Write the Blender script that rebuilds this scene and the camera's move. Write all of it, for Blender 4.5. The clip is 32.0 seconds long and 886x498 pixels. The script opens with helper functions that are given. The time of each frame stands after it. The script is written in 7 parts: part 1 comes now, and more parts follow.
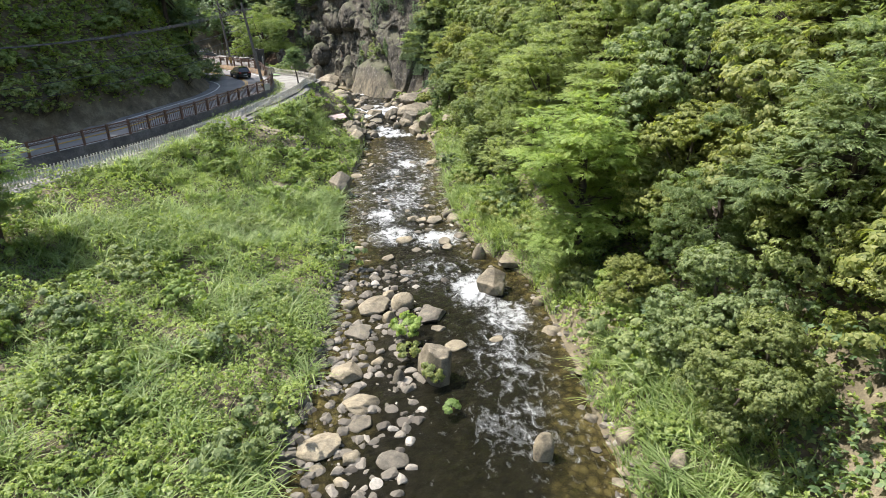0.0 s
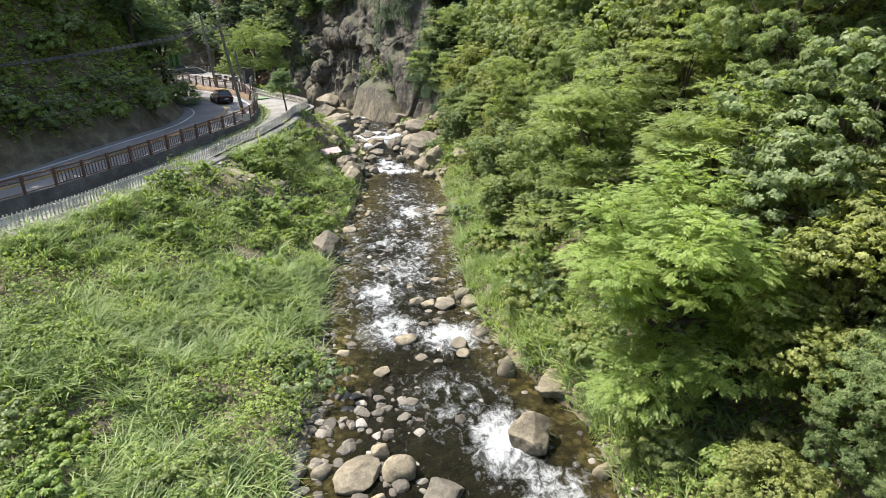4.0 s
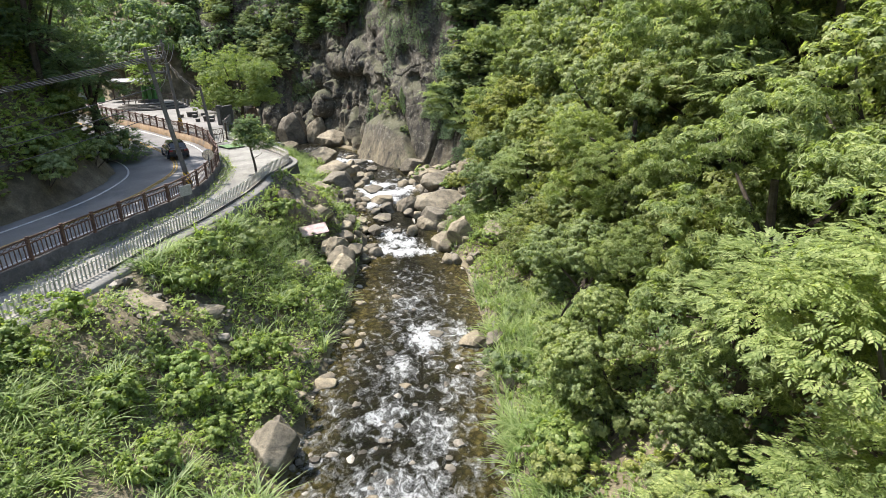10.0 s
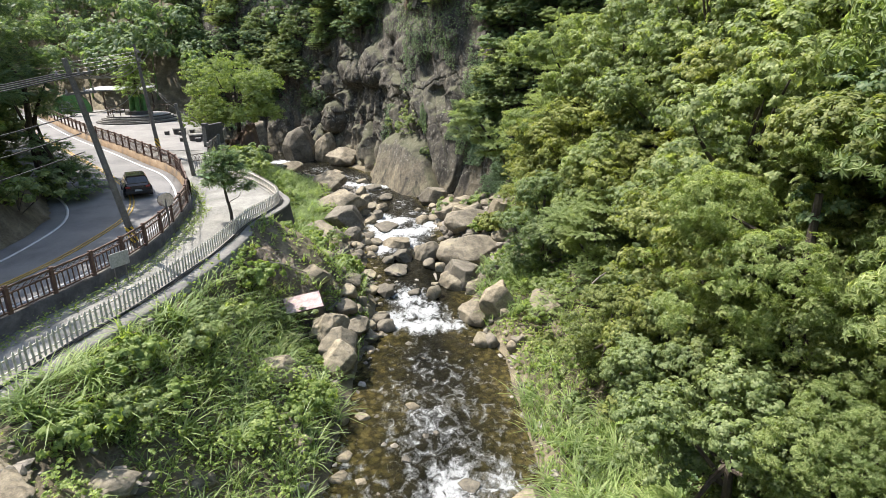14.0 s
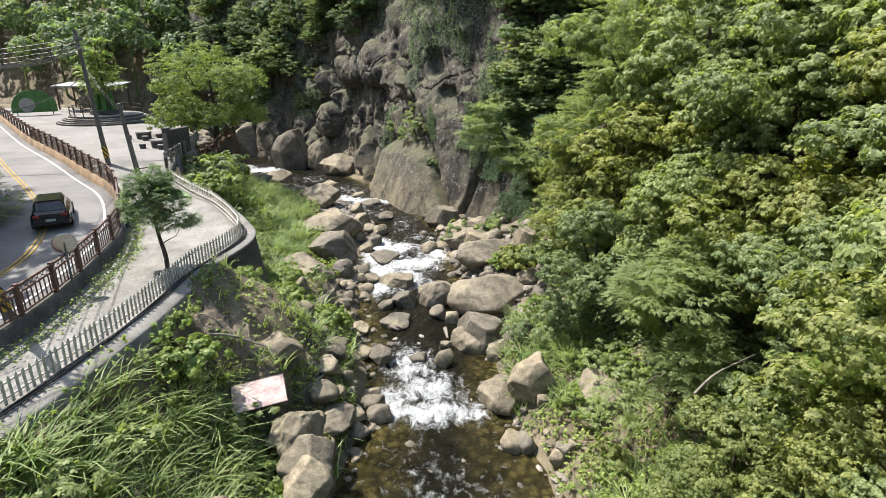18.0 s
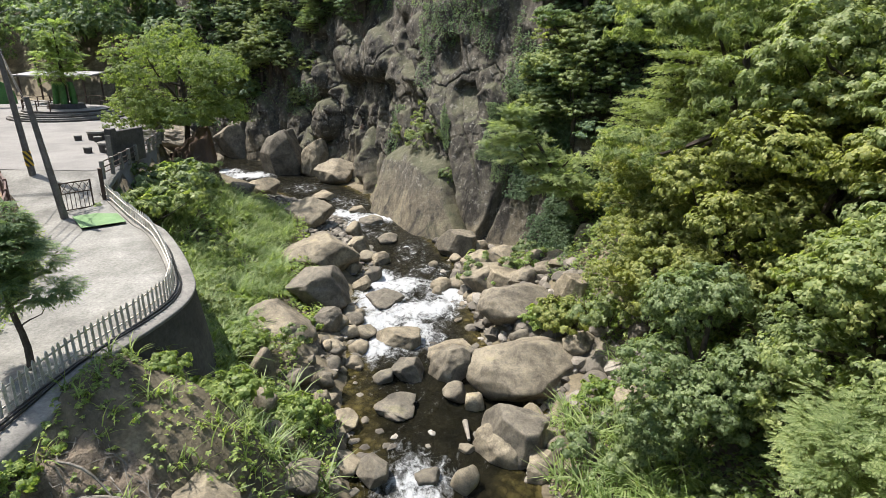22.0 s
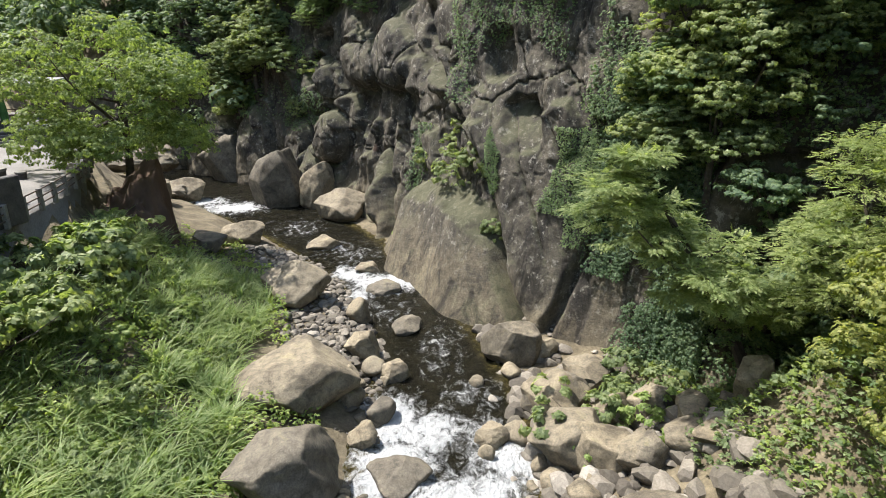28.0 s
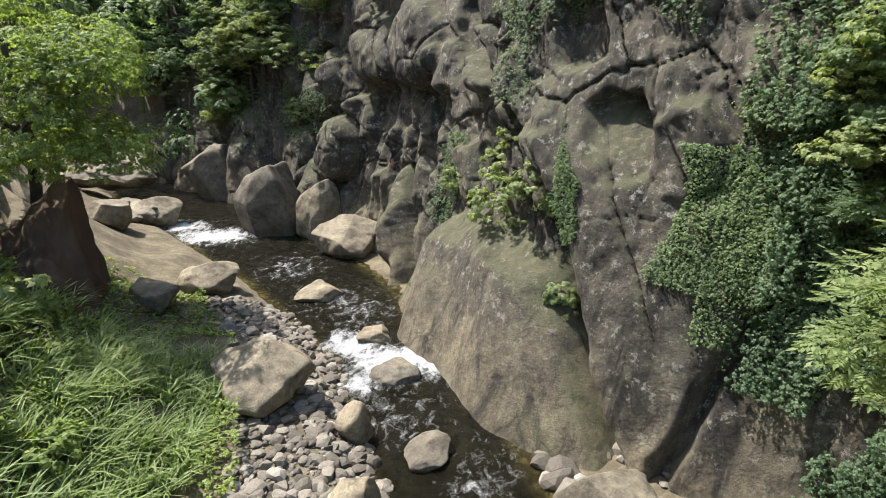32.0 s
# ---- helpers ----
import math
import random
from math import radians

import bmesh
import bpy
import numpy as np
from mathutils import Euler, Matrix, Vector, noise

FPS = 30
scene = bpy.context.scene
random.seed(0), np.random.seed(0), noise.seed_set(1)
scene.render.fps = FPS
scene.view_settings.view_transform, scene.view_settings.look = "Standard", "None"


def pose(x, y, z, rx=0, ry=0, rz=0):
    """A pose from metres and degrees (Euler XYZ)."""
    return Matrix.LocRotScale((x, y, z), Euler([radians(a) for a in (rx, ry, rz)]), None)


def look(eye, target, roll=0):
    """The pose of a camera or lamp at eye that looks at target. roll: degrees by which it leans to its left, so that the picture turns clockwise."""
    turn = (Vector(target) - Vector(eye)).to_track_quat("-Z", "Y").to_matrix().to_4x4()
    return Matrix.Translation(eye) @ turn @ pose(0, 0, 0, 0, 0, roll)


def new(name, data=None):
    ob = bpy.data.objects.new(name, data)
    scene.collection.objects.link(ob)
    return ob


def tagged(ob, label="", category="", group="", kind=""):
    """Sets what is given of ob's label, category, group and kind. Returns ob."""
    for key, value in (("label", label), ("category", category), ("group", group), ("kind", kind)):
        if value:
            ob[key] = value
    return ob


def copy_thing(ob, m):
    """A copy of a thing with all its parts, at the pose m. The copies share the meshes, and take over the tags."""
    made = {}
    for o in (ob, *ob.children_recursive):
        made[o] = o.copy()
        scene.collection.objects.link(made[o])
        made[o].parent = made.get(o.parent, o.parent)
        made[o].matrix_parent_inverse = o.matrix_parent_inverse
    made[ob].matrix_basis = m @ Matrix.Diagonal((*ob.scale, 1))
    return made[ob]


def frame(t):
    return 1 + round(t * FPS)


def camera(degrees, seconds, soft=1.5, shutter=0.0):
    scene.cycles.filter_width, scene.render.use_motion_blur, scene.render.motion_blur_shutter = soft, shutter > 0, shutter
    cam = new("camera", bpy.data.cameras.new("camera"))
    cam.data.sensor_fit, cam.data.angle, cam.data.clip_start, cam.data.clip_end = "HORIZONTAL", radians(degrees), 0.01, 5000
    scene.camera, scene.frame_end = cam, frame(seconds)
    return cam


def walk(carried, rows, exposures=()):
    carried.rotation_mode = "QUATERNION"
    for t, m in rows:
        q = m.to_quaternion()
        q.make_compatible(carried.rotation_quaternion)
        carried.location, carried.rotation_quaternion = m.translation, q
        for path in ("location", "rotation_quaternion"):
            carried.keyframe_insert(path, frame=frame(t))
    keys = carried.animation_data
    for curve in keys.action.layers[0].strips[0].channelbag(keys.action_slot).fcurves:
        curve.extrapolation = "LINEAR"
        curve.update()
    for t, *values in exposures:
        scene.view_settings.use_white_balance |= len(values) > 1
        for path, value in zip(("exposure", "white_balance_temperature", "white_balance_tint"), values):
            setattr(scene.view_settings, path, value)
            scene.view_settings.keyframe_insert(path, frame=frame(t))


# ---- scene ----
# ---------------- camera and its flight ----------------
cam = camera(74.0, 32.0, soft=0.6)
PATH = [
    (0, (0.000, 0.000, 16.030), (1.045, 9.221, 12.303), -1.44),
    (1, (0.195, 2.915, 16.245), (1.256, 12.149, 12.557), -1.06),
    (2, (0.478, 6.025, 16.336), (1.546, 15.277, 12.695), -0.84),
    (3, (0.743, 9.072, 16.533), (1.796, 18.342, 12.934), -0.92),
    (3.5, (0.816, 10.631, 16.613), (1.846, 19.912, 13.036), -0.89),
    (5.5, (1.427, 17.623, 16.816), (2.265, 26.955, 13.323), -0.82),
    (6, (1.637, 19.361, 16.820), (2.462, 28.704, 13.354), -0.99),
    (7, (1.964, 22.571, 17.045), (2.749, 31.934, 13.621), -1.18),
    (8, (2.292, 25.945, 17.095), (3.044, 35.331, 13.728), -1.40),
    (9, (2.397, 29.368, 17.210), (3.111, 38.774, 13.893), -1.39),
    (10, (2.435, 32.774, 17.334), (3.117, 42.200, 14.065), -1.24),
    (11, (2.649, 35.991, 17.746), (3.293, 45.424, 14.490), -1.12),
    (12, (2.661, 39.317, 17.946), (3.128, 48.779, 14.742), -0.93),
    (13, (2.428, 42.545, 17.819), (2.853, 52.015, 14.636), -0.93),
    (14, (2.347, 45.479, 17.733), (2.768, 54.949, 14.549), -0.57),
    (14.5, (2.304, 46.906, 17.697), (2.713, 56.374, 14.506), -0.43),
    (16.5, (2.275, 52.285, 17.397), (2.624, 61.760, 14.216), -0.25),
    (17, (2.289, 53.644, 17.316), (2.635, 63.118, 14.133), -0.21),
    (18, (2.245, 56.278, 17.101), (2.605, 65.752, 13.919), 0.04),
    (19, (2.246, 58.905, 16.918), (2.589, 68.377, 13.730), 0.25),
    (20, (2.175, 61.531, 16.781), (2.480, 70.999, 13.576), 0.49),
    (21, (2.082, 64.211, 16.601), (2.364, 73.677, 13.389), 0.69),
    (22, (1.872, 66.842, 16.395), (2.153, 76.308, 13.183), 1.07),
    (23, (1.770, 69.485, 16.321), (1.999, 78.946, 13.092), 1.11),
    (24, (1.627, 72.151, 16.251), (1.817, 81.619, 13.037), 1.28),
    (25, (1.495, 74.886, 16.155), (1.615, 84.360, 12.954), 1.17),
    (25.5, (1.418, 76.285, 16.166), (1.514, 85.760, 12.969), 1.39),
    (27.5, (1.096, 81.609, 16.600), (1.032, 91.054, 13.316), 0.67),
    (28, (1.031, 83.125, 16.465), (0.920, 92.576, 13.198), 0.57),
    (29, (0.772, 85.958, 16.277), (0.622, 95.415, 13.031), 0.62),
    (30, (0.549, 88.892, 15.862), (0.335, 98.360, 12.651), 0.45),
    (31, (0.364, 92.079, 15.398), (-0.000, 101.558, 12.234), 0.59),
    (32, (-0.001, 95.239, 15.029), (-0.478, 104.723, 11.897), 0.93),
]
walk(cam, [(t, look(eye, target, roll)) for t, eye, target, roll in PATH],
     exposures=[(0.0, 1.36), (6.0, 1.34), (12.0, 1.40), (17.0, 1.34), (20.0, 1.22), (25.0, 1.17), (29.0, 1.28), (32.0, 1.32)])

# ---------------- sky and sun ----------------
SUN_TO = Vector((-0.44, 0.20, 0.875)).normalized()
world = bpy.data.worlds.new("sky")
scene.world = world
world.use_nodes = True
_n = world.node_tree.nodes
_sky = _n.new("ShaderNodeTexSky")
_sky.sky_type = "NISHITA"
_sky.sun_disc = False
_sky.sun_elevation = math.asin(SUN_TO.z)
_sky.sun_rotation = math.atan2(SUN_TO.x, SUN_TO.y)
_sky.air_density, _sky.dust_density = 1.2, 2.0
world.node_tree.links.new(_sky.outputs[0], _n["Background"].inputs[0])
_n["Background"].inputs[1].default_value = 0.15
sun = new("sun", bpy.data.lights.new("sun", "SUN"))
sun.data.energy, sun.data.angle, sun.data.color = 4.5, radians(0.6), (1.0, 0.935, 0.88)
sun.matrix_world = look(SUN_TO * 100, (0, 0, 0))


# ---------------- materials ----------------
def mat(name, build):
    m = bpy.data.materials.new(name)
    m.use_nodes = True
    nt = m.node_tree
    build(nt, nt.nodes["Principled BSDF"])
    return m


def node(nt, kind, **inputs):
    n = nt.nodes.new(kind)
    for key, value in inputs.items():
        n.inputs[key.replace("_", " ")].default_value = value
    return n


def noise_tex(nt, scale, detail=4.0, rough=0.6, dist=0.0, coord="Object"):
    tc = nt.nodes.new("ShaderNodeTexCoord")
    n = node(nt, "ShaderNodeTexNoise", Scale=scale, Detail=detail, Roughness=rough, Distortion=dist)
    nt.links.new(tc.outputs[coord], n.inputs["Vector"])
    return n


def ramp(nt, src, stops):
    r = nt.nodes.new("ShaderNodeValToRGB")
    els = r.color_ramp.elements
    while len(els) < len(stops):
        els.new(0.5)
    for e, (p, c) in zip(els, stops):
        e.position, e.color = p, (*c, 1.0)
    nt.links.new(src, r.inputs[0])
    return r


def mix(nt, a, b, fac, mode="MIX"):
    m = nt.nodes.new("ShaderNodeMix")
    m.data_type, m.blend_type = "RGBA", mode
    for value, k in ((fac, 0), (a, 6), (b, 7)):
        if isinstance(value, (float, int)):
            m.inputs[k].default_value = value
        elif isinstance(value, tuple):
            m.inputs[k].default_value = (*value, 1.0)
        else:
            nt.links.new(value, m.inputs[k])
    return m.outputs[2]


def bump(nt, bsdf, height, strength=0.5, distance=0.05):
    b = node(nt, "ShaderNodeBump", Strength=strength, Distance=distance)
    nt.links.new(height, b.inputs["Height"])
    nt.links.new(b.outputs[0], bsdf.inputs["Normal"])


TONE = 0.66


def surface(name, dark, mid, light, scale=1.5, fine=14.0, rough=0.85, relief=0.5, depth=0.04, metal=0.0, vary=0.0):
    """A two-scale mottled surface in object space."""
    def build(nt, p):
        big, small = noise_tex(nt, scale, 5.0, 0.65, 0.3), noise_tex(nt, fine, 4.0, 0.7)
        c = ramp(nt, big.outputs[0], [(0.3, dark), (0.5, mid), (0.72, light)]).outputs[0]
        g = ramp(nt, small.outputs[0], [(0.3, (0.55, 0.55, 0.55)), (0.7, (1.25, 1.25, 1.25))]).outputs[0]
        c = mix(nt, c, g, 0.8, "MULTIPLY")
        c = mix(nt, c, (TONE,) * 3, 1.0, "MULTIPLY")
        if vary:
            oi = nt.nodes.new("ShaderNodeObjectInfo")
            v = ramp(nt, oi.outputs["Random"], [(0.0, (1 - vary,) * 3), (1.0, (1 + vary,) * 3)]).outputs[0]
            c = mix(nt, c, v, 1.0, "MULTIPLY")
        nt.links.new(c, p.inputs["Base Color"])
        p.inputs["Roughness"].default_value, p.inputs["Metallic"].default_value = rough, metal
        bump(nt, p, small.outputs[0], relief, depth)
    return mat(name, build)


def leaf_material(name, dark, mid, light, gloss=0.55, tint=True):
    def build(nt, p):
        geo, oi = nt.nodes.new("ShaderNodeNewGeometry"), nt.nodes.new("ShaderNodeObjectInfo")
        c = ramp(nt, geo.outputs["Random Per Island"], [(0.0, dark), (0.5, mid), (1.0, light)]).outputs[0]
        big = noise_tex(nt, 0.35, 3.0)
        v = ramp(nt, big.outputs[0], [(0.3, (0.7, 0.75, 0.7)), (0.7, (1.2, 1.15, 1.05))]).outputs[0]
        c = mix(nt, c, v, 1.0, "MULTIPLY")
        o = ramp(nt, oi.outputs["Random"], [(0.0, (0.78, 0.84, 0.92)), (0.5, (1, 1, 1)), (1.0, (1.05, 1.05, 0.95))]).outputs[0]
        c = mix(nt, c, o, 1.0 if tint else 0.0, "MULTIPLY")
        c = mix(nt, c, (TONE,) * 3, 1.0, "MULTIPLY")
        nt.links.new(c, p.inputs["Base Color"])
        p.inputs["Roughness"].default_value = gloss
        p.inputs["Specular IOR Level"].default_value = 0.3
        tr = nt.nodes.new("ShaderNodeBsdfTranslucent")
        t = mix(nt, c, (1.55, 1.6, 0.75), 1.0, "MULTIPLY")
        nt.links.new(t, tr.inputs[0])
        ms = nt.nodes.new("ShaderNodeMixShader")
        ms.inputs[0].default_value = 0.46
        nt.links.new(p.outputs[0], ms.inputs[1])
        nt.links.new(tr.outputs[0], ms.inputs[2])
        nt.links.new(ms.outputs[0], nt.nodes["Material Output"].inputs[0])
    return mat(name, build)


LEAF = leaf_material("leaf_broad", (0.178, 0.238, 0.107), (0.309, 0.388, 0.170), (0.471, 0.527, 0.273))
LEAF_MID = leaf_material("leaf_deep", (0.176, 0.240, 0.103), (0.306, 0.394, 0.166), (0.466, 0.535, 0.265))
LEAF_WIDE = leaf_material("leaf_wide_crown", (0.149, 0.215, 0.076), (0.259, 0.352, 0.123), (0.393, 0.479, 0.195), 0.55, False)
LEAF_LIME = leaf_material("leaf_lime", (0.232, 0.343, 0.094), (0.361, 0.484, 0.160), (0.473, 0.572, 0.231))
LEAF_PALE = leaf_material("leaf_pale", (0.195, 0.265, 0.102), (0.309, 0.392, 0.164), (0.458, 0.519, 0.256))
LEAF_OLIVE = leaf_material("leaf_olive", (0.174, 0.221, 0.075), (0.314, 0.361, 0.127), (0.461, 0.481, 0.193))
LEAF_DARK = leaf_material("leaf_dark", (0.113, 0.189, 0.111), (0.197, 0.294, 0.160), (0.326, 0.420, 0.225))
GRASS = leaf_material("grass_blade", (0.175, 0.265, 0.091), (0.307, 0.415, 0.169), (0.483, 0.565, 0.301), 0.5, False)
HERB = leaf_material("herb_leaf", (0.170, 0.255, 0.076), (0.304, 0.410, 0.120), (0.468, 0.547, 0.196), 0.5, False)
BARK = surface("bark", (0.04, 0.03, 0.022), (0.09, 0.07, 0.05), (0.16, 0.13, 0.1), 3, 25)


def rock_build(nt, p):
    """River boulders: warm worn tops, dark stains, some moss; the pattern keeps its size on every stone."""
    geo, oi = nt.nodes.new("ShaderNodeNewGeometry"), nt.nodes.new("ShaderNodeObjectInfo")

    def tex(scale, detail, rough, dist=0.0):
        n = node(nt, "ShaderNodeTexNoise", Scale=scale, Detail=detail, Roughness=rough, Distortion=dist)
        nt.links.new(geo.outputs["Position"], n.inputs["Vector"])
        return n.outputs[0]
    big, mid, fine = tex(0.8, 6.0, 0.65, 0.8), tex(3.0, 7.0, 0.7, 0.3), tex(14.0, 5.0, 0.75)
    c = ramp(nt, big, [(0.3, (0.085, 0.074, 0.055)), (0.46, (0.185, 0.163, 0.122)), (0.7, (0.31, 0.277, 0.212))]).outputs[0]
    c = mix(nt, c, ramp(nt, mid, [(0.33, (0.5, 0.5, 0.5)), (0.5, (1, 1, 1)), (0.7, (1.25, 1.23, 1.18))]).outputs[0], 0.9, "MULTIPLY")
    c = mix(nt, c, ramp(nt, fine, [(0.35, (0.65, 0.65, 0.64)), (0.65, (1.25, 1.25, 1.23))]).outputs[0], 0.8, "MULTIPLY")
    v = ramp(nt, oi.outputs["Random"], [(0.0, (0.62, 0.63, 0.66)), (0.35, (0.85, 0.84, 0.82)), (0.7, (1.05, 1.02, 0.95)), (1.0, (1.25, 1.22, 1.15))]).outputs[0]
    c = mix(nt, c, v, 1.0, "MULTIPLY")
    sep = nt.nodes.new("ShaderNodeSeparateXYZ")
    nt.links.new(geo.outputs["Normal"], sep.inputs[0])
    ad = nt.nodes.new("ShaderNodeMath")
    ad.operation, ad.inputs[1].default_value = "MULTIPLY_ADD", 0.35
    nt.links.new(sep.outputs[2], ad.inputs[0])
    nt.links.new(big, ad.inputs[2])
    moss = ramp(nt, ad.outputs[0], [(0.92, (0, 0, 0)), (1.04, (0.3, 0.3, 0.3))]).outputs[0]
    c = mix(nt, c, (0.2, 0.19, 0.07), moss)
    c = mix(nt, c, (0.84, 0.83, 0.8), 1.0, "MULTIPLY")
    nt.links.new(c, p.inputs["Base Color"])
    p.inputs["Roughness"].default_value = 0.82
    bump(nt, p, mix(nt, mid, fine, 0.35), 0.8, 0.1)


ROCK = mat("river_stone", rock_build)
CONCRETE = surface("old_concrete", (0.14, 0.135, 0.12), (0.26, 0.25, 0.22), (0.36, 0.35, 0.31), 0.6, 10, 0.9, 0.3, 0.02)
GRAVEL = surface("pale_gravel", (0.16, 0.155, 0.135), (0.275, 0.27, 0.238), (0.4, 0.393, 0.35), 0.45, 9, 0.95, 0.8, 0.04)
SOIL = surface("bank_soil", (0.08, 0.066, 0.04), (0.17, 0.142, 0.088), (0.3, 0.255, 0.165), 0.8, 8, 0.95, 0.8, 0.08)
ASPHALT = surface("asphalt", (0.15, 0.148, 0.142), (0.215, 0.211, 0.2), (0.285, 0.278, 0.262), 0.35, 30, 0.85, 0.4, 0.01)
PAINT_WHITE = surface("white_paint", (0.6, 0.6, 0.57), (0.72, 0.72, 0.7), (0.8, 0.8, 0.78), 2, 30, 0.6, 0.1, 0.005)


# ---------------- plan ----------------
def vnoise(x, y, seed=0):
    """Smooth value noise in -1..1 on arrays."""
    x, y = np.broadcast_arrays(np.asarray(x, float), np.asarray(y, float))
    xi, yi = np.floor(x).astype(np.int64), np.floor(y).astype(np.int64)
    u, v = x - xi, y - yi
    u, v = u * u * (3 - 2 * u), v * v * (3 - 2 * v)

    def h(a, b):
        n = (a * 374761393 + b * 668265263 + seed * 1442695041) & 0x7FFFFFFF
        n = ((n ^ (n >> 13)) * 1274126177) & 0x7FFFFFFF
        return ((n ^ (n >> 16)) & 0xFFFF) / 32767.5 - 1
    return (h(xi, yi) * (1 - u) + h(xi + 1, yi) * u) * (1 - v) + (h(xi, yi + 1) * (1 - u) + h(xi + 1, yi + 1) * u) * v


def fbm(x, y, octaves=4, seed=0):
    s, a, t = 0.0, 1.0, 0.0
    for k in range(octaves):
        s, t = s + a * vnoise(x * 2**k, y * 2**k, seed + 17 * k), t + a
        a *= 0.5
    return s / t


def step(a, b, v):
    k = np.clip((np.asarray(v, float) - a) / (b - a), 0, 1)
    return k * k * (3 - 2 * k)


# y, left water edge, right water edge, water level
RIVER = np.array([(-40, -8, 9, -0.7), (15, -4.8, 8.3, -0.3), (20, -3.9, 8.7, -0.2), (25, -3, 9.1, -0.1), (33, -2.8, 9.4, 0),
                  (38, -2.2, 7.5, 0), (42, -2.5, 6.5, 0.05), (47, -3.1, 6.2, 0.1), (56, -2.6, 6.7, 0.15), (66, -1.8, 7.4, 0.2),
                  (76, -1.3, 7.4, 0.3), (80, -0.6, 6.5, 0.55), (85, -1, 6.3, 0.9), (90, -2, 7.5, 1.0), (95, -2.2, 5.2, 1.1),
                  (100, -2.7, 4.7, 1.25), (105, -2.5, 4.4, 1.35), (110, -2.8, 3.4, 1.4), (115, -4.6, 1.6, 1.45),
                  (120, -7, -1.2, 1.5), (128, -13.5, -4.5, 1.6), (138, -24, -12, 1.7), (146, -32, -20, 1.8), (175, -62, -48, 2)])
# the picket fence: y, x
FENCE = np.array([(0, -48), (30, -30), (41, -24.2), (45, -21.8), (50, -18.4), (55.5, -15.8), (59.5, -13.9), (64.4, -12.3), (67.2, -11.5), (70.8, -10.3), (76.7, -9.0),
                  (82, -8.4), (86.6, -7.5), (89.8, -8.7), (94.2, -11.4), (96.1, -13.1), (100.4, -16.8), (106, -17.6), (112, -18.7), (118, -21), (135, -32), (180, -75)])
# the river side of the road: x, y
ROAD_EDGE = [(-51, 0), (-33.4, 30), (-25.2, 45), (-21.5, 50.5), (-18.9, 55.5), (-17, 60), (-15.4, 65), (-14.1, 69), (-12.9, 72.5), (-12.3, 76.5), (-12.5, 81),
             (-13.6, 86.5), (-16.9, 93), (-21.3, 98.3), (-27, 105.1), (-34, 113), (-42, 122.8), (-53, 136), (-77, 164)]
# the inner foot of the hill: y, x
HILL = np.array([(0, -58), (30, -40.5), (45, -32.5), (55.5, -26), (65, -22.6), (72.5, -20.3), (78, -19.9), (82, -20.6), (86, -23), (90, -27), (103, -38), (120, -53), (160, -95), (240, -180)])


def path_z(y):
    return np.interp(y, [0, 30, 45, 55, 65, 75, 82, 96, 100, 103], [4.5, 5.5, 5.95, 6.35, 6.85, 7.25, 7.55, 7.7, 8.1, 9.0])


def road_z(y):
    return np.interp(y, [0, 30, 45, 55, 65, 75, 85, 95, 105, 120, 160, 400], [5.3, 6.3, 6.75, 7.1, 7.5, 7.8, 8.15, 8.55, 8.7, 8.9, 10.5, 13])


# the cliff's foot: x, y
CLIFF_FOOT = [(34, 92), (22, 99.5), (15.5, 103.8), (11.6, 107), (8.6, 109.8), (5.9, 112.2), (3.4, 114.6), (0.8, 117.7), (-1.4, 121.6), (-3.4, 127), (-6.6, 132.2), (-12, 140), (-21, 148), (-34, 157), (-52, 171)]
CLIFF_Y = [80] + [q[1] for q in CLIFF_FOOT]
CLIFF_X = [60] + [q[0] for q in CLIFF_FOOT]


def river(y):
    return [np.interp(y, RIVER[:, 0], RIVER[:, k]) for k in (1, 2, 3)]


def spline(points, n=8):
    """A smooth line through points (Catmull-Rom)."""
    p = [Vector(q) for q in points]
    p = [2 * p[0] - p[1], *p, 2 * p[-1] - p[-2]]
    out = []
    for a, b, c, d in zip(p, p[1:], p[2:], p[3:]):
        for k in range(n):
            t = k / n
            out.append(0.5 * (2 * b + (c - a) * t + (2 * a - 5 * b + 4 * c - d) * t * t + (3 * b - a - 3 * c + d) * t**3))
    return out + [p[-2]]


def resample(line, gap):
    """Points at even steps along a line, with the way along it."""
    out, left = [], 0.0
    for a, b in zip(line, line[1:]):
        d = (b - a).length
        while left < d:
            out.append((a.lerp(b, left / d), (b - a).normalized()))
            left += gap
        left -= d
    return out


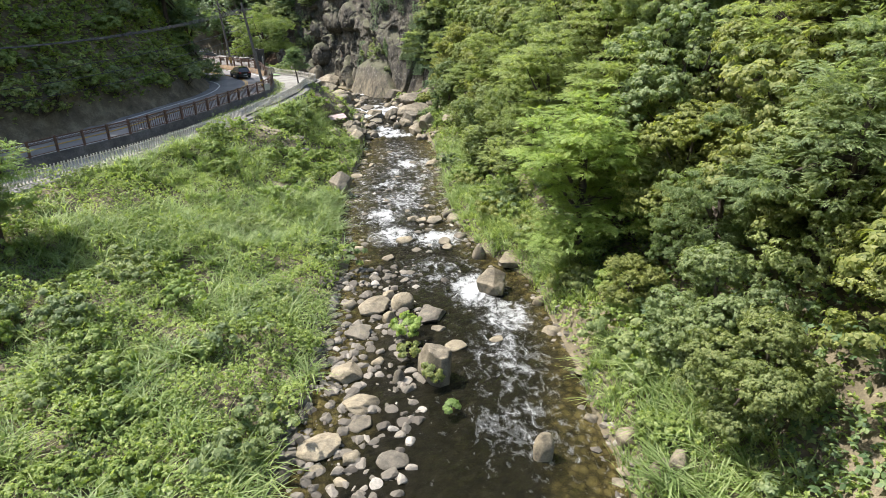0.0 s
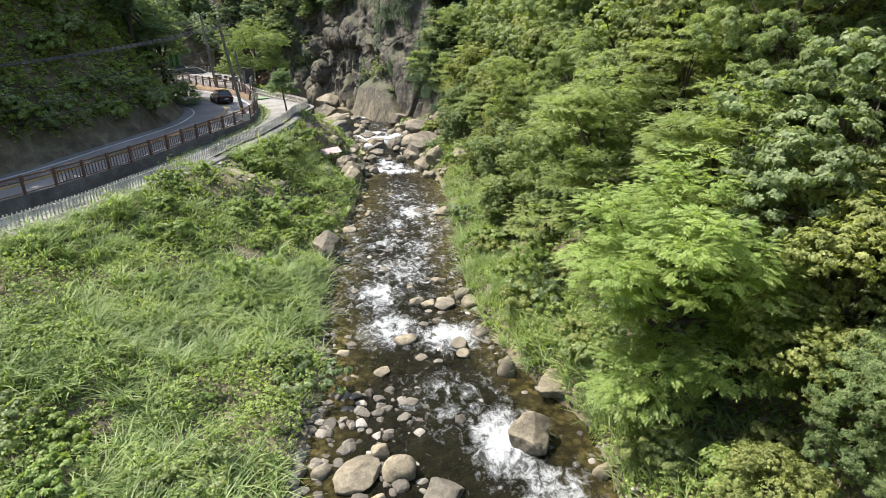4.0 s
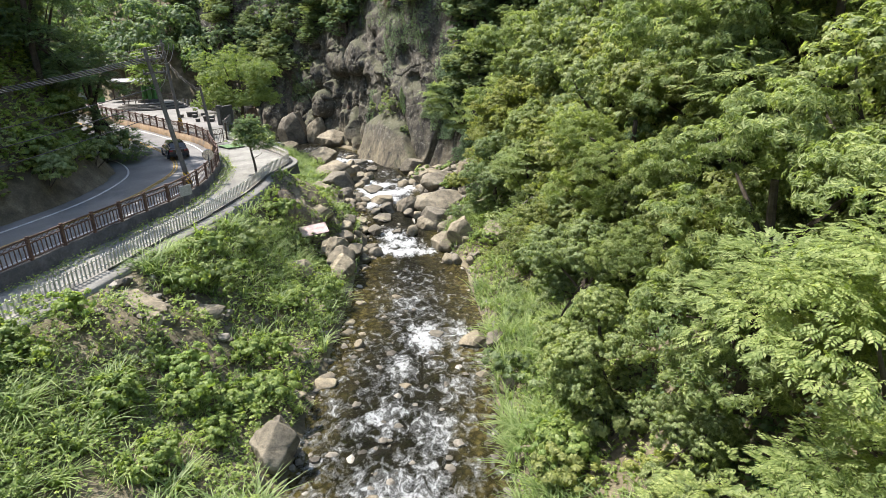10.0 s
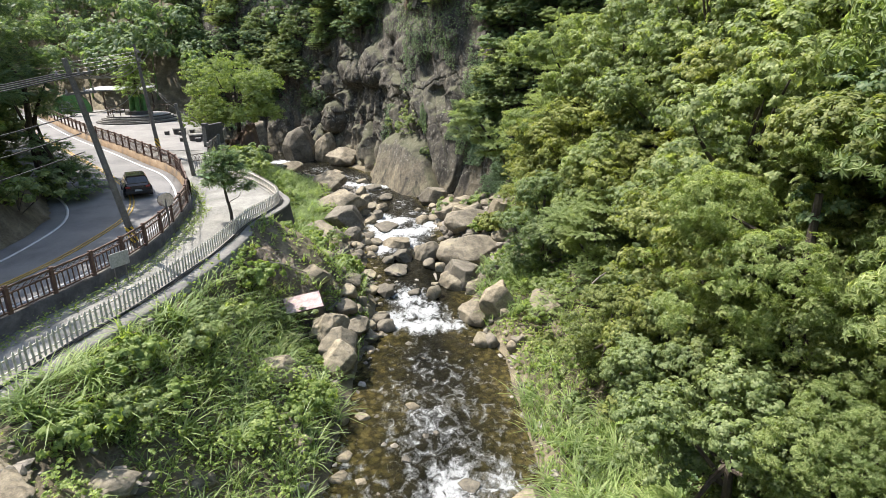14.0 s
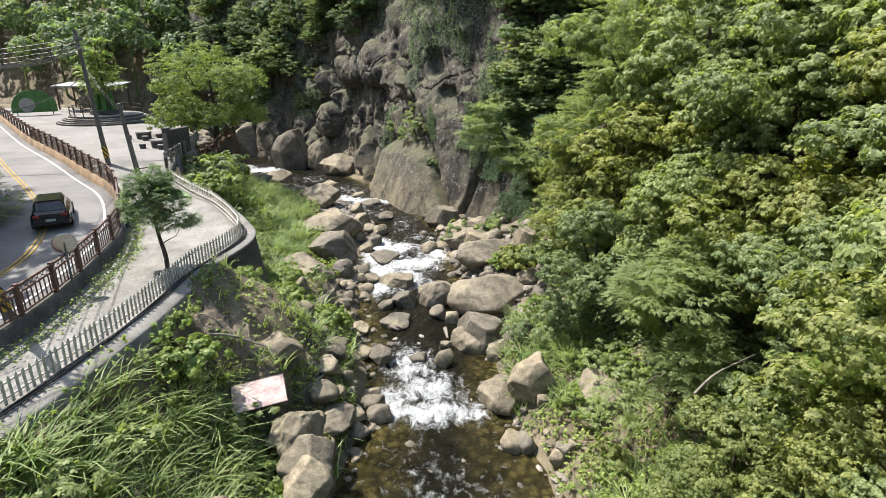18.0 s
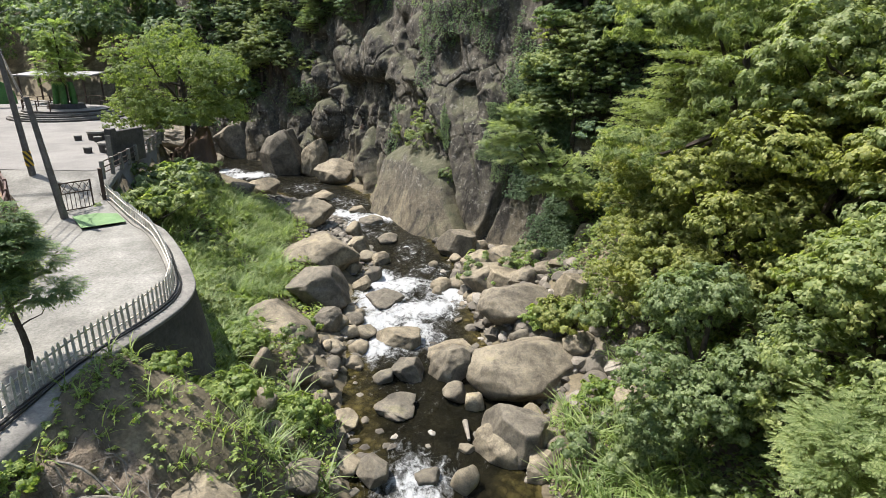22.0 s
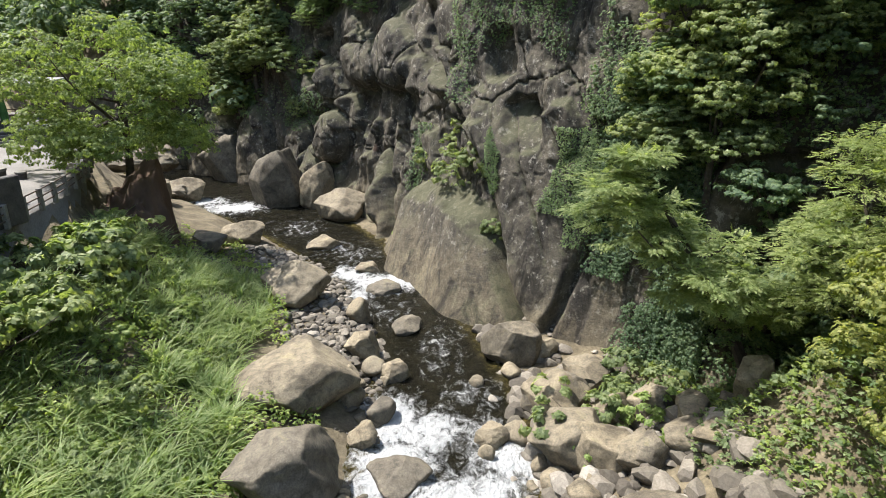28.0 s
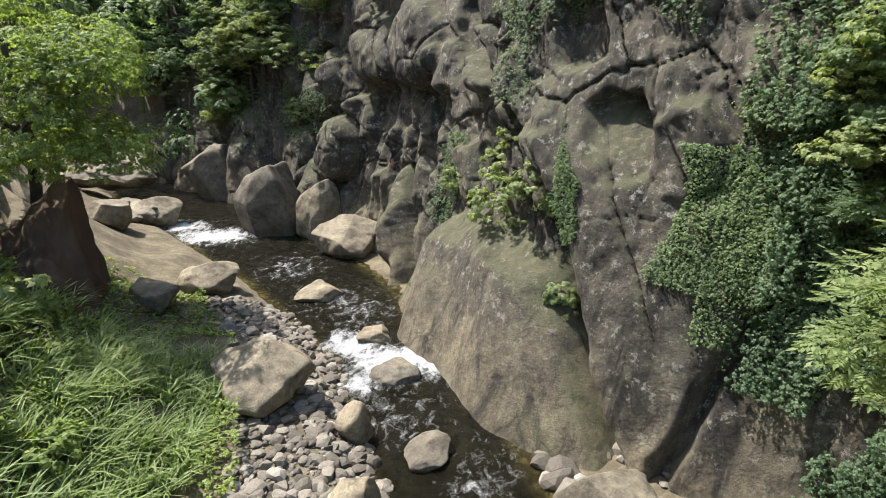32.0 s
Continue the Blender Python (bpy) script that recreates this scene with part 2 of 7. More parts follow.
def ground_z(x, y):
    """The height of the ground, without what is built on it."""
    x, y = np.broadcast_arrays(np.asarray(x, float), np.asarray(y, float))
    left, right, level = river(y)
    fence = np.interp(y, FENCE[:, 0], FENCE[:, 1])
    foot = path_z(y) - np.interp(y, [0, 60, 78, 83, 84.2, 86, 96, 104, 130], [0.3, 0.3, 0.35, 0.5, 2.2, 3.3, 3.6, 2.2, 2.0])
    lump = fbm(x * 0.22, y * 0.22, 4, 3)
    u = np.clip(1.14 * (left - x) / np.maximum(left - fence, 0.5), 0, 1)
    z = level + 0.55 * step(0, 0.12, u) + (foot - level - 0.55) * u ** np.interp(y, [71, 75, 78.4, 79.6, 83, 86, 101, 108], [1.15, 2.0, 2.0, 1.0, 1.0, 1.15, 1.15, 2.6]) + (0.75 * lump + 0.35 * fbm(x * 0.6, y * 0.6, 3, 8)) * step(0.05, 0.3, u) * step(1, 0.85, u)
    # a mound of soil and rock under the terrace's corner
    z = z + 0.9 * np.exp(-(((x + 5.6) / 2.6) ** 2 + ((y - 81.6) / 2.4) ** 2) ** 2) * step(0.03, 0.25, u)
    z = np.where(x < fence - 0.05, path_z(y) - 0.25, z)
    road = np.interp(y, [q[1] for q in ROAD_EDGE], [q[0] for q in ROAD_EDGE])
    z = np.where(x < road - 0.15, road_z(y) - 0.3, z)
    # the hill on the far side of the road
    hill = np.interp(y, HILL[:, 0], HILL[:, 1])
    d = np.maximum(hill - x, 0)
    z = np.where(x < hill, road_z(y) - 0.2 + 1.75 * np.minimum(d, 9) + 1.0 * np.maximum(d - 9, 0) + 1.2 * lump * step(0, 3, d), z)
    # the right bank
    d = np.maximum(x - right, 0)
    bench = np.interp(y, [0, 30, 45, 80, 100, 112], [3.5, 4.5, 4.0, 4.0, 3.5, 1.5])
    rise = 0.9 * step(0, 1.2, d) + 0.25 * np.minimum(d, bench) + (1.05 + 0.4 * step(135, 160, y)) * np.maximum(d - bench, 0) * (1 - 0.3 * step(20, 70, d))
    foot = np.interp(y, CLIFF_Y, CLIFF_X)
    rise = rise * (1 - step(97, 105, y) * step(6, 3, x - foot)) + step(97, 105, y) * 0.12 * np.minimum(d, 6)
    z = np.where(x > right, level + rise + 0.9 * lump * step(0.8, 4, d), z)
    # the mountain behind
    behind = y - 156 - 0.3 * np.maximum(-x - 45, 0)
    z = np.where((behind > 0) & (x < -28), np.maximum(z, 8.5 + 1.15 * behind + 2 * lump), z)
    bed = level - 0.45 * step(0, 1.3, np.minimum(x - left, right - x)) - 0.12
    z = np.where((x >= left) & (x <= right) & (y < 156), bed + 0.12 * lump, z)
    return z


def grid_mesh(name, xs, ys, zs):
    """A mesh over a grid of places (arrays of one shape)."""
    n, m = xs.shape
    me = bpy.data.meshes.new(name)
    idx = np.arange(n * m).reshape(n, m)
    quads = np.stack([idx[:-1, :-1], idx[1:, :-1], idx[1:, 1:], idx[:-1, 1:]], -1).reshape(-1, 4)
    fill(me, np.stack([xs, ys, zs], -1).reshape(-1, 3), quads)
    return me


def fill(me, verts, faces, smooth=True):
    """Fill a mesh from arrays; all faces have the same number of corners."""
    k = faces.shape[1]
    me.vertices.add(len(verts))
    me.vertices.foreach_set("co", np.ascontiguousarray(verts, dtype=np.float32).ravel())
    me.loops.add(faces.size)
    me.loops.foreach_set("vertex_index", np.ascontiguousarray(faces, dtype=np.int32).ravel())
    me.polygons.add(len(faces))
    me.polygons.foreach_set("loop_start", np.arange(0, faces.size, k, dtype=np.int32))
    me.polygons.foreach_set("use_smooth", np.full(len(faces), smooth))
    me.update(calc_edges=True)
    return me


def part(name, bm, material, parent=None, label=""):
    """Links a bmesh or a mesh as one object under a thing."""
    if isinstance(bm, bpy.types.Mesh):
        me = bm
    else:
        me = bpy.data.meshes.new(name)
        bm.to_mesh(me)
        bm.free()
    if material and not me.materials:
        me.materials.append(material)
    ob = new(name, me)
    ob.parent = parent
    return tagged(ob, label)


def empty(name, at=(0, 0, 0)):
    ob = new(name)
    ob.location = at
    return ob


def box(bm, size, m, bevel=0.0):
    """A box of that size, its centre at the pose m, added to bm."""
    r = bmesh.ops.create_cube(bm, size=1.0, matrix=m @ Matrix.Diagonal((*size, 1)))
    if bevel:
        es = list({e for v in r["verts"] for e in v.link_edges})
        bmesh.ops.bevel(bm, geom=es, offset=bevel, segments=1, affect="EDGES")
    return r["verts"]


def along(p, d, z=0.0):
    """A pose at p whose x axis points along d (level)."""
    return Matrix.Translation((p[0], p[1], z)) @ Matrix.Rotation(math.atan2(d[1], d[0]), 4, "Z")


def ribbon(name, line, a, b, z, thick=0.0):
    """A flat band along a line, from a to b metres to its left, at height z, with a skirt."""
    rows = []
    for i, p in enumerate(line):
        d = (line[min(i + 1, len(line) - 1)] - line[max(i - 1, 0)]).normalized()
        s = Vector((-d.y, d.x, 0))
        pa, pb = p + s * a, p + s * b
        h = float(z(p.y)) if callable(z) else z
        r = [(*pa.xy, h), (*pb.xy, h)]
        if thick:
            r = [(*pa.xy, h - thick), *r, (*pb.xy, h - thick)]
        rows.append(r)
    v = np.array(rows)
    return grid_mesh(name, v[..., 0], v[..., 1], v[..., 2])


# ---------------- ground and water ----------------
def axis(spans):
    out = []
    for a, b, s in spans:
        out += list(np.arange(a, b, s))
    return np.array(out + [spans[-1][1]])


_x = axis([(-600, -120, 40), (-120, -45, 5), (-45, -24, 1.5), (-24, 24, 0.6), (24, 60, 2), (60, 160, 6), (160, 600, 40)])
_y = axis([(-300, -40, 30), (-40, 8, 3), (8, 140, 0.6), (140, 200, 4), (200, 700, 40)])
_X, _Y = np.meshgrid(_x, _y)
_Z = ground_z(_X, _Y)
ground = part("ground", grid_mesh("ground", _X, _Y, _Z), SOIL)
tagged(ground, "steep valley ground of brown soil under dense plants", "ground", kind="structure")


def water_build(nt, p):
    att = nt.nodes.new("ShaderNodeAttribute")
    att.attribute_name = "foam"
    shal = nt.nodes.new("ShaderNodeAttribute")
    shal.attribute_name = "shallow"
    tc = nt.nodes.new("ShaderNodeTexCoord")
    mp = node(nt, "ShaderNodeMapping", Scale=(1.0, 0.7, 1.0))
    nt.links.new(tc.outputs["Object"], mp.inputs[0])
    n1 = node(nt, "ShaderNodeTexNoise", Scale=1.9, Detail=6.0, Roughness=0.62, Distortion=0.9)
    nt.links.new(mp.outputs[0], n1.inputs["Vector"])
    add = nt.nodes.new("ShaderNodeMath")
    add.operation = "ADD"
    nt.links.new(att.outputs["Fac"], add.inputs[0])
    con = nt.nodes.new("ShaderNodeMath")
    con.operation, con.inputs[1].default_value, con.inputs[2].default_value = "MULTIPLY_ADD", 1.6, -0.65
    nt.links.new(n1.outputs[0], con.inputs[0])
    n4 = node(nt, "ShaderNodeTexNoise", Scale=9.0, Detail=5.0, Roughness=0.7, Distortion=0.5)
    nt.links.new(mp.outputs[0], n4.inputs["Vector"])
    fine = nt.nodes.new("ShaderNodeMath")
    fine.operation, fine.inputs[1].default_value = "MULTIPLY_ADD", 0.7
    nt.links.new(n4.outputs[0], fine.inputs[0])
    nt.links.new(con.outputs[0], fine.inputs[2])
    nt.links.new(fine.outputs[0], add.inputs[1])
    f = ramp(nt, add.outputs[0], [(0.62, (0, 0, 0)), (0.78, (0.25, 0.25, 0.25)), (0.9, (0.75, 0.75, 0.75)), (1.0, (1, 1, 1))])
    add.use_clamp = False
    sc = nt.nodes.new("ShaderNodeMath")
    sc.operation = "MULTIPLY"
    sc.inputs[1].default_value = 0.72
    nt.links.new(add.outputs[0], sc.inputs[0])
    nt.links.new(sc.outputs[0], f.inputs[0])
    n2 = noise_tex(nt, 1.3, 4.0)
    deep = ramp(nt, n2.outputs[0], [(0.3, (0.008, 0.008, 0.005)), (0.7, (0.022, 0.02, 0.011))]).outputs[0]
    bedc = ramp(nt, n2.outputs[0], [(0.3, (0.05, 0.045, 0.014)), (0.7, (0.15, 0.122, 0.045))]).outputs[0]
    vo = nt.nodes.new("ShaderNodeTexVoronoi")
    vo.inputs["Scale"].default_value = 2.6
    nt.links.new(tc.outputs["Object"], vo.inputs["Vector"])
    stones = ramp(nt, vo.outputs["Distance"], [(0.1, (1.5, 1.5, 1.45)), (0.45, (0.9, 0.9, 0.9)), (0.62, (0.35, 0.35, 0.35))]).outputs[0]
    bedc = mix(nt, bedc, stones, 0.8, "MULTIPLY")
    base = mix(nt, deep, bedc, shal.outputs["Fac"])
    c = mix(nt, base, (0.62, 0.645, 0.65), f.outputs[0])
    nt.links.new(c, p.inputs["Base Color"])
    r = ramp(nt, f.outputs[0], [(0.0, (0.06,) * 3), (1.0, (0.75,) * 3)])
    nt.links.new(r.outputs[0], p.inputs["Roughness"])
    p.inputs["IOR"].default_value = 1.33
    n3 = node(nt, "ShaderNodeTexNoise", Scale=4.6, Detail=6.0, Roughness=0.66, Distortion=0.9)
    nt.links.new(mp.outputs[0], n3.inputs["Vector"])
    n5 = node(nt, "ShaderNodeTexNoise", Scale=1.5, Detail=4.0, Roughness=0.6, Distortion=1.2)
    nt.links.new(tc.outputs["Object"], n5.inputs["Vector"])
    bump(nt, p, mix(nt, mix(nt, n3.outputs[0], n4.outputs[0], 0.3), n5.outputs[0], 0.35), 1.0, 1.1)


WATER = mat("river_water", water_build)
# white water: x, y, half width, half length, strength
LOWER_RAPIDS = [
    (5.6, 32.5, 1.5, 2.2, 0.89), (6.8, 29, 1.6, 2.0, 0.65), (6.0, 25, 2.2, 4, 0.40), (5.4, 20, 2.2, 3, 0.35), (3.6, 36, 2.5, 3, 0.40), (4.4, 41.8, 1.9, 1.6, 0.83), (1.0, 43, 2.0, 2.5, 0.65),
    (0.4, 47.5, 1.6, 3, 0.65), (2.5, 52, 2.6, 4, 0.50), (0.6, 52.5, 1.2, 1.6, 0.59), (3.8, 56, 1.6, 2.4, 0.53), (1.2, 57.5, 1.6, 1.8, 0.53), (4.8, 60, 1.2, 2.4, 0.47),
    (3.6, 65.5, 1.4, 2.6, 0.73), (5.6, 66, 1.0, 1.8, 0.59), (2.0, 62, 1.6, 2, 0.47),
]
UPPER_RAPIDS = [
    (2.6, 80.6, 2.3, 1.0, 0.85), (2.4, 82.6, 1.9, 1.6, 0.72), (1.6, 84.8, 1.5, 1.8, 0.7), (0.5, 81.6, 1.2, 1.3, 0.82), (0.2, 103.6, 1.8, 1.6, 0.85), (2.4, 103.6, 1.5, 1.2, 0.62), (4.6, 80.6, 0.9, 0.8, 0.7), (1.2, 86.6, 1.6, 1.2, 0.3),
    (-1.6, 104.2, 1.6, 2.0, 1.05), (-1.0, 101.2, 1.7, 2.4, 0.95), (-0.7, 98.2, 1.6, 2.0, 0.85), (1.0, 96.6, 1.5, 1.9, 0.92), (1.2, 99.6, 1.6, 1.8, 0.78), (-0.9, 95.2, 1.2, 1.5, 0.85),
    (3.9, 102.0, 2.2, 1.2, 0.95), (2.7, 100.2, 1.2, 1.5, 0.8), (4.9, 100.9, 1.0, 1.0, 0.7), (2.6, 96.0, 0.7, 1.2, 0.5), (7.9, 91.4, 0.6, 2.4, 0.9), (7.6, 94, 0.5, 1.4, 0.6),
    (-3.4, 119.2, 2.1, 1.5, 1.05), (-5.6, 120.8, 1.4, 1.4, 0.95), (-1.6, 119.0, 1.1, 0.7, 0.8), (-4.8, 117.4, 1.2, 1.2, 0.7),
    (0.8, 110.5, 1.4, 3.4, 0.36), (2.2, 106.4, 1.7, 1.6, 0.36), (-3, 115, 2.0, 2.0, 0.3), (-6, 124.5, 2.4, 2.4, 0.36), (-8, 126, 2.5, 2.5, 0.36), (-12, 131, 2.5, 3, 0.36), (-19.5, 137, 3, 2, 0.9), (-23, 139, 2.5, 1.6, 0.8), (1.0, 90, 1.6, 1.6, 0.2),
    (3, 70.5, 4.0, 6, 0.36), (2.5, 76, 3.2, 2.4, 0.3),
]


def build_water():
    v = np.arange(-40, 165, 0.22)
    u = np.linspace(0, 1, 52)
    U, V = np.meshgrid(u, v)
    left, right, level = river(V)
    X = left - 0.7 + (right - left + 1.4) * U
    foam = np.zeros_like(X)
    for x, y, a, b, s in LOWER_RAPIDS + UPPER_RAPIDS:
        q = ((X - x) / a) ** 2 + ((V - y) / b) ** 2
        foam = np.maximum(foam, s * np.exp(-q * 0.8))
    foam = np.maximum(foam, 0.29 * np.exp(-((V - 56) / 17) ** 4)) + 0.1 + 0.06 * fbm(X * 0.5, V * 0.35, 3, 19)
    n = fbm(X * 0.9, V * 0.45, 4, 11)
    Z = level + 0.08 * n + 0.07 * fbm(X * 2.0, V * 1.6, 3, 15) + foam * (0.10 + 0.22 * fbm(X * 1.5, V * 0.9, 3, 5))
    edge = np.minimum(X - left, right - X)
    shallow = np.clip(1.0 - edge / np.interp(V, [58, 66, 78, 84, 98, 104], [2.6, 4.2, 4.2, 2.0, 1.6, 0.8]) + 0.5 * fbm(X * 0.35, V * 0.25, 3, 9), 0, 1)
    me = grid_mesh("water", X, V, Z)
    for key, val in (("foam", foam), ("shallow", shallow)):
        me.attributes.new(key, "FLOAT", "POINT").data.foreach_set("value", val.astype(np.float32).ravel())
    return tagged(part("water", me, WATER), "shallow clear mountain stream with white rapids over stones", "stream", kind="structure")


build_water()


# ---------------- cliff ----------------
def cliff_build(nt, p):
    tc = nt.nodes.new("ShaderNodeTexCoord")
    mp = node(nt, "ShaderNodeMapping", Scale=(1.0, 1.0, 0.14))
    nt.links.new(tc.outputs["Object"], mp.inputs[0])
    streak = node(nt, "ShaderNodeTexNoise", Scale=0.9, Detail=7.0, Roughness=0.68, Distortion=0.8)
    nt.links.new(mp.outputs[0], streak.inputs["Vector"])
    grain, small, big, patch = noise_tex(nt, 11.0, 6.0, 0.75), noise_tex(nt, 3.2, 8.0, 0.72), noise_tex(nt, 0.22, 4.0, 0.6), noise_tex(nt, 0.7, 6.0, 0.68, 0.7)
    c = ramp(nt, patch.outputs[0], [(0.3, (0.06, 0.056, 0.044)), (0.5, (0.13, 0.12, 0.098)), (0.7, (0.25, 0.235, 0.198))]).outputs[0]
    # tan rock, polished by floods, near the water
    sep0 = nt.nodes.new("ShaderNodeSeparateXYZ")
    nt.links.new(tc.outputs["Object"], sep0.inputs[0])
    lev = nt.nodes.new("ShaderNodeMath")
    lev.operation, lev.inputs[1].default_value = "MULTIPLY_ADD", 9.0
    nt.links.new(big.outputs[0], lev.inputs[0])
    nt.links.new(sep0.outputs[2], lev.inputs[2])
    scale = nt.nodes.new("ShaderNodeMath")
    scale.operation, scale.inputs[1].default_value = "MULTIPLY", 0.05
    nt.links.new(lev.outputs[0], scale.inputs[0])
    low = ramp(nt, scale.outputs[0], [(0.36, (1, 1, 1)), (0.52, (0, 0, 0))]).outputs[0]
    tan = ramp(nt, patch.outputs[0], [(0.3, (0.14, 0.122, 0.088)), (0.5, (0.27, 0.24, 0.178)), (0.7, (0.42, 0.38, 0.295))]).outputs[0]
    c = mix(nt, c, tan, low)
    s = ramp(nt, streak.outputs[0], [(0.38, (0.16, 0.155, 0.145)), (0.5, (0.85, 0.85, 0.85)), (0.7, (1.3, 1.28, 1.22))]).outputs[0]
    c = mix(nt, c, s, 0.95, "MULTIPLY")
    g = ramp(nt, small.outputs[0], [(0.32, (0.55, 0.55, 0.53)), (0.64, (1.3, 1.29, 1.25))]).outputs[0]
    c = mix(nt, c, g, 0.85, "MULTIPLY")
    g = ramp(nt, grain.outputs[0], [(0.35, (0.62, 0.62, 0.6)), (0.65, (1.25, 1.25, 1.22))]).outputs[0]
    c = mix(nt, c, g, 0.8, "MULTIPLY")
    # pale lichen on the dry upper rock
    up = ramp(nt, low, [(0.0, (1, 1, 1)), (0.8, (0.1, 0.1, 0.1))]).outputs[0]
    lich = ramp(nt, noise_tex(nt, 2.3, 10.0, 0.82).outputs[0], [(0.55, (0, 0, 0)), (0.6, (0.7, 0.7, 0.7))]).outputs[0]
    lich = mix(nt, lich, up, 1.0, "MULTIPLY")
    c = mix(nt, c, (0.54, 0.54, 0.49), lich)
    geo = nt.nodes.new("ShaderNodeNewGeometry")
    sep = nt.nodes.new("ShaderNodeSeparateXYZ")
    nt.links.new(geo.outputs["Normal"], sep.inputs[0])
    ad = nt.nodes.new("ShaderNodeMath")
    ad.operation = "ADD"
    nt.links.new(sep.outputs[2], ad.inputs[0])
    nt.links.new(patch.outputs[0], ad.inputs[1])
    half = nt.nodes.new("ShaderNodeMath")
    half.operation, half.inputs[1].default_value = "MULTIPLY", 0.6
    nt.links.new(ad.outputs[0], half.inputs[0])
    moss = ramp(nt, half.outputs[0], [(0.54, (0, 0, 0)), (0.72, (0.6, 0.6, 0.6))]).outputs[0]
    c = mix(nt, c, (0.11, 0.125, 0.05), moss)
    rust = ramp(nt, noise_tex(nt, 0.2, 3.0).outputs[0], [(0.68, (0, 0, 0)), (0.74, (0.5, 0.5, 0.5))]).outputs[0]
    c = mix(nt, c, (0.3, 0.14, 0.09), rust)
    c = mix(nt, c, (0.52, 0.5, 0.465), 1.0, "MULTIPLY")
    nt.links.new(c, p.inputs["Base Color"])
    p.inputs["Roughness"].default_value = 0.85
    bump(nt, p, mix(nt, small.outputs[0], grain.outputs[0], 0.35), 0.8, 0.16)


CLIFF = mat("cliff_rock", cliff_build)


def cells(bx, by, seed, sharp=9.0):
    """Rounded blocks of a jittered cell pattern: their smooth height, and the distance from the block's edge."""
    ix, iy = np.floor(bx), np.floor(by)
    f1, f2 = np.full(bx.shape, 9.0), np.full(bx.shape, 9.0)
    total, weight = np.zeros(bx.shape), np.full(bx.shape, 1e-9)
    for di in (-1, 0, 1):
        for dj in (-1, 0, 1):
            cx, cy = ix + di, iy + dj
            px = cx + 0.5 + 0.42 * vnoise(cx + 0.01, cy + 0.01, seed)
            py = cy + 0.5 + 0.42 * vnoise(cx + 0.01, cy + 0.01, seed + 1)
            dd = 0.45 * np.hypot(bx - px, by - py) + 0.6 * np.maximum(np.abs(bx - px), np.abs(by - py))
            val = 0.7 * vnoise(cx + 0.01, cy + 0.01, seed + 2) + 0.7 * vnoise(cx, cy + 0.01, seed + 3) * (bx - px) + 0.7 * vnoise(cx + 0.01, cy, seed + 4) * (by - py)
            w = np.exp(-2 * sharp * dd)
            total, weight = total + w * val, weight + w
            f2 = np.where(dd < f1, f1, np.minimum(f2, dd))
            f1 = np.minimum(f1, dd)
    return total / weight, f2 - f1


# the great crack: height, metres along the foot
CRACK = [(-2, 34.2), (0.6, 34.8), (1.6, 35.8), (3, 37.0), (4.6, 37.8), (6.8, 39.2), (9.6, 41.6), (11.6, 44.4), (13.4, 48.8), (16, 52), (22, 56)]
# rounded buttresses: metres along the foot, height, half width, half height, depth, lean
BUTTRESS = [(69.6, 2.4, 1.9, 3.6, 2.0, 0.0), (67.2, 7.0, 2.5, 2.5, 1.9, 0.0), (72.8, 5.0, 2.2, 3.2, 1.5, 0.1), (56.0, 2.6, 1.05, 4.4, 1.5, 0.45), (63.5, 14.0, 3.0, 2.6, 1.3, 0.2), (57.5, 14.6, 3.0, 2.8, 1.2, 0.2),
            (70.5, 11.5, 2.6, 2.6, 1.2, 0.0), (80.5, 3.0, 3.4, 6.0, 2.0, 0.0), (88.0, 3.0, 3.6, 5.6, 2.2, 0.0), (95, 3.0, 3.4, 5.0, 2.0, 0.0)]
CLIFF_LINE = [p for p, d in resample(spline([(x, y, 0) for x, y in CLIFF_FOOT], 10), 0.25)]
CLIFF_LENGTH = 0.25 * (len(CLIFF_LINE) - 1)


def tops(a):
    """The height of the polished slab's upper edge."""
    return np.interp(a, [35, 38.4, 40.6, 43.6, 48.8, 51.5, 53.2], [4.0, 4.9, 5.8, 6.5, 5.9, 3.4, -1.0])


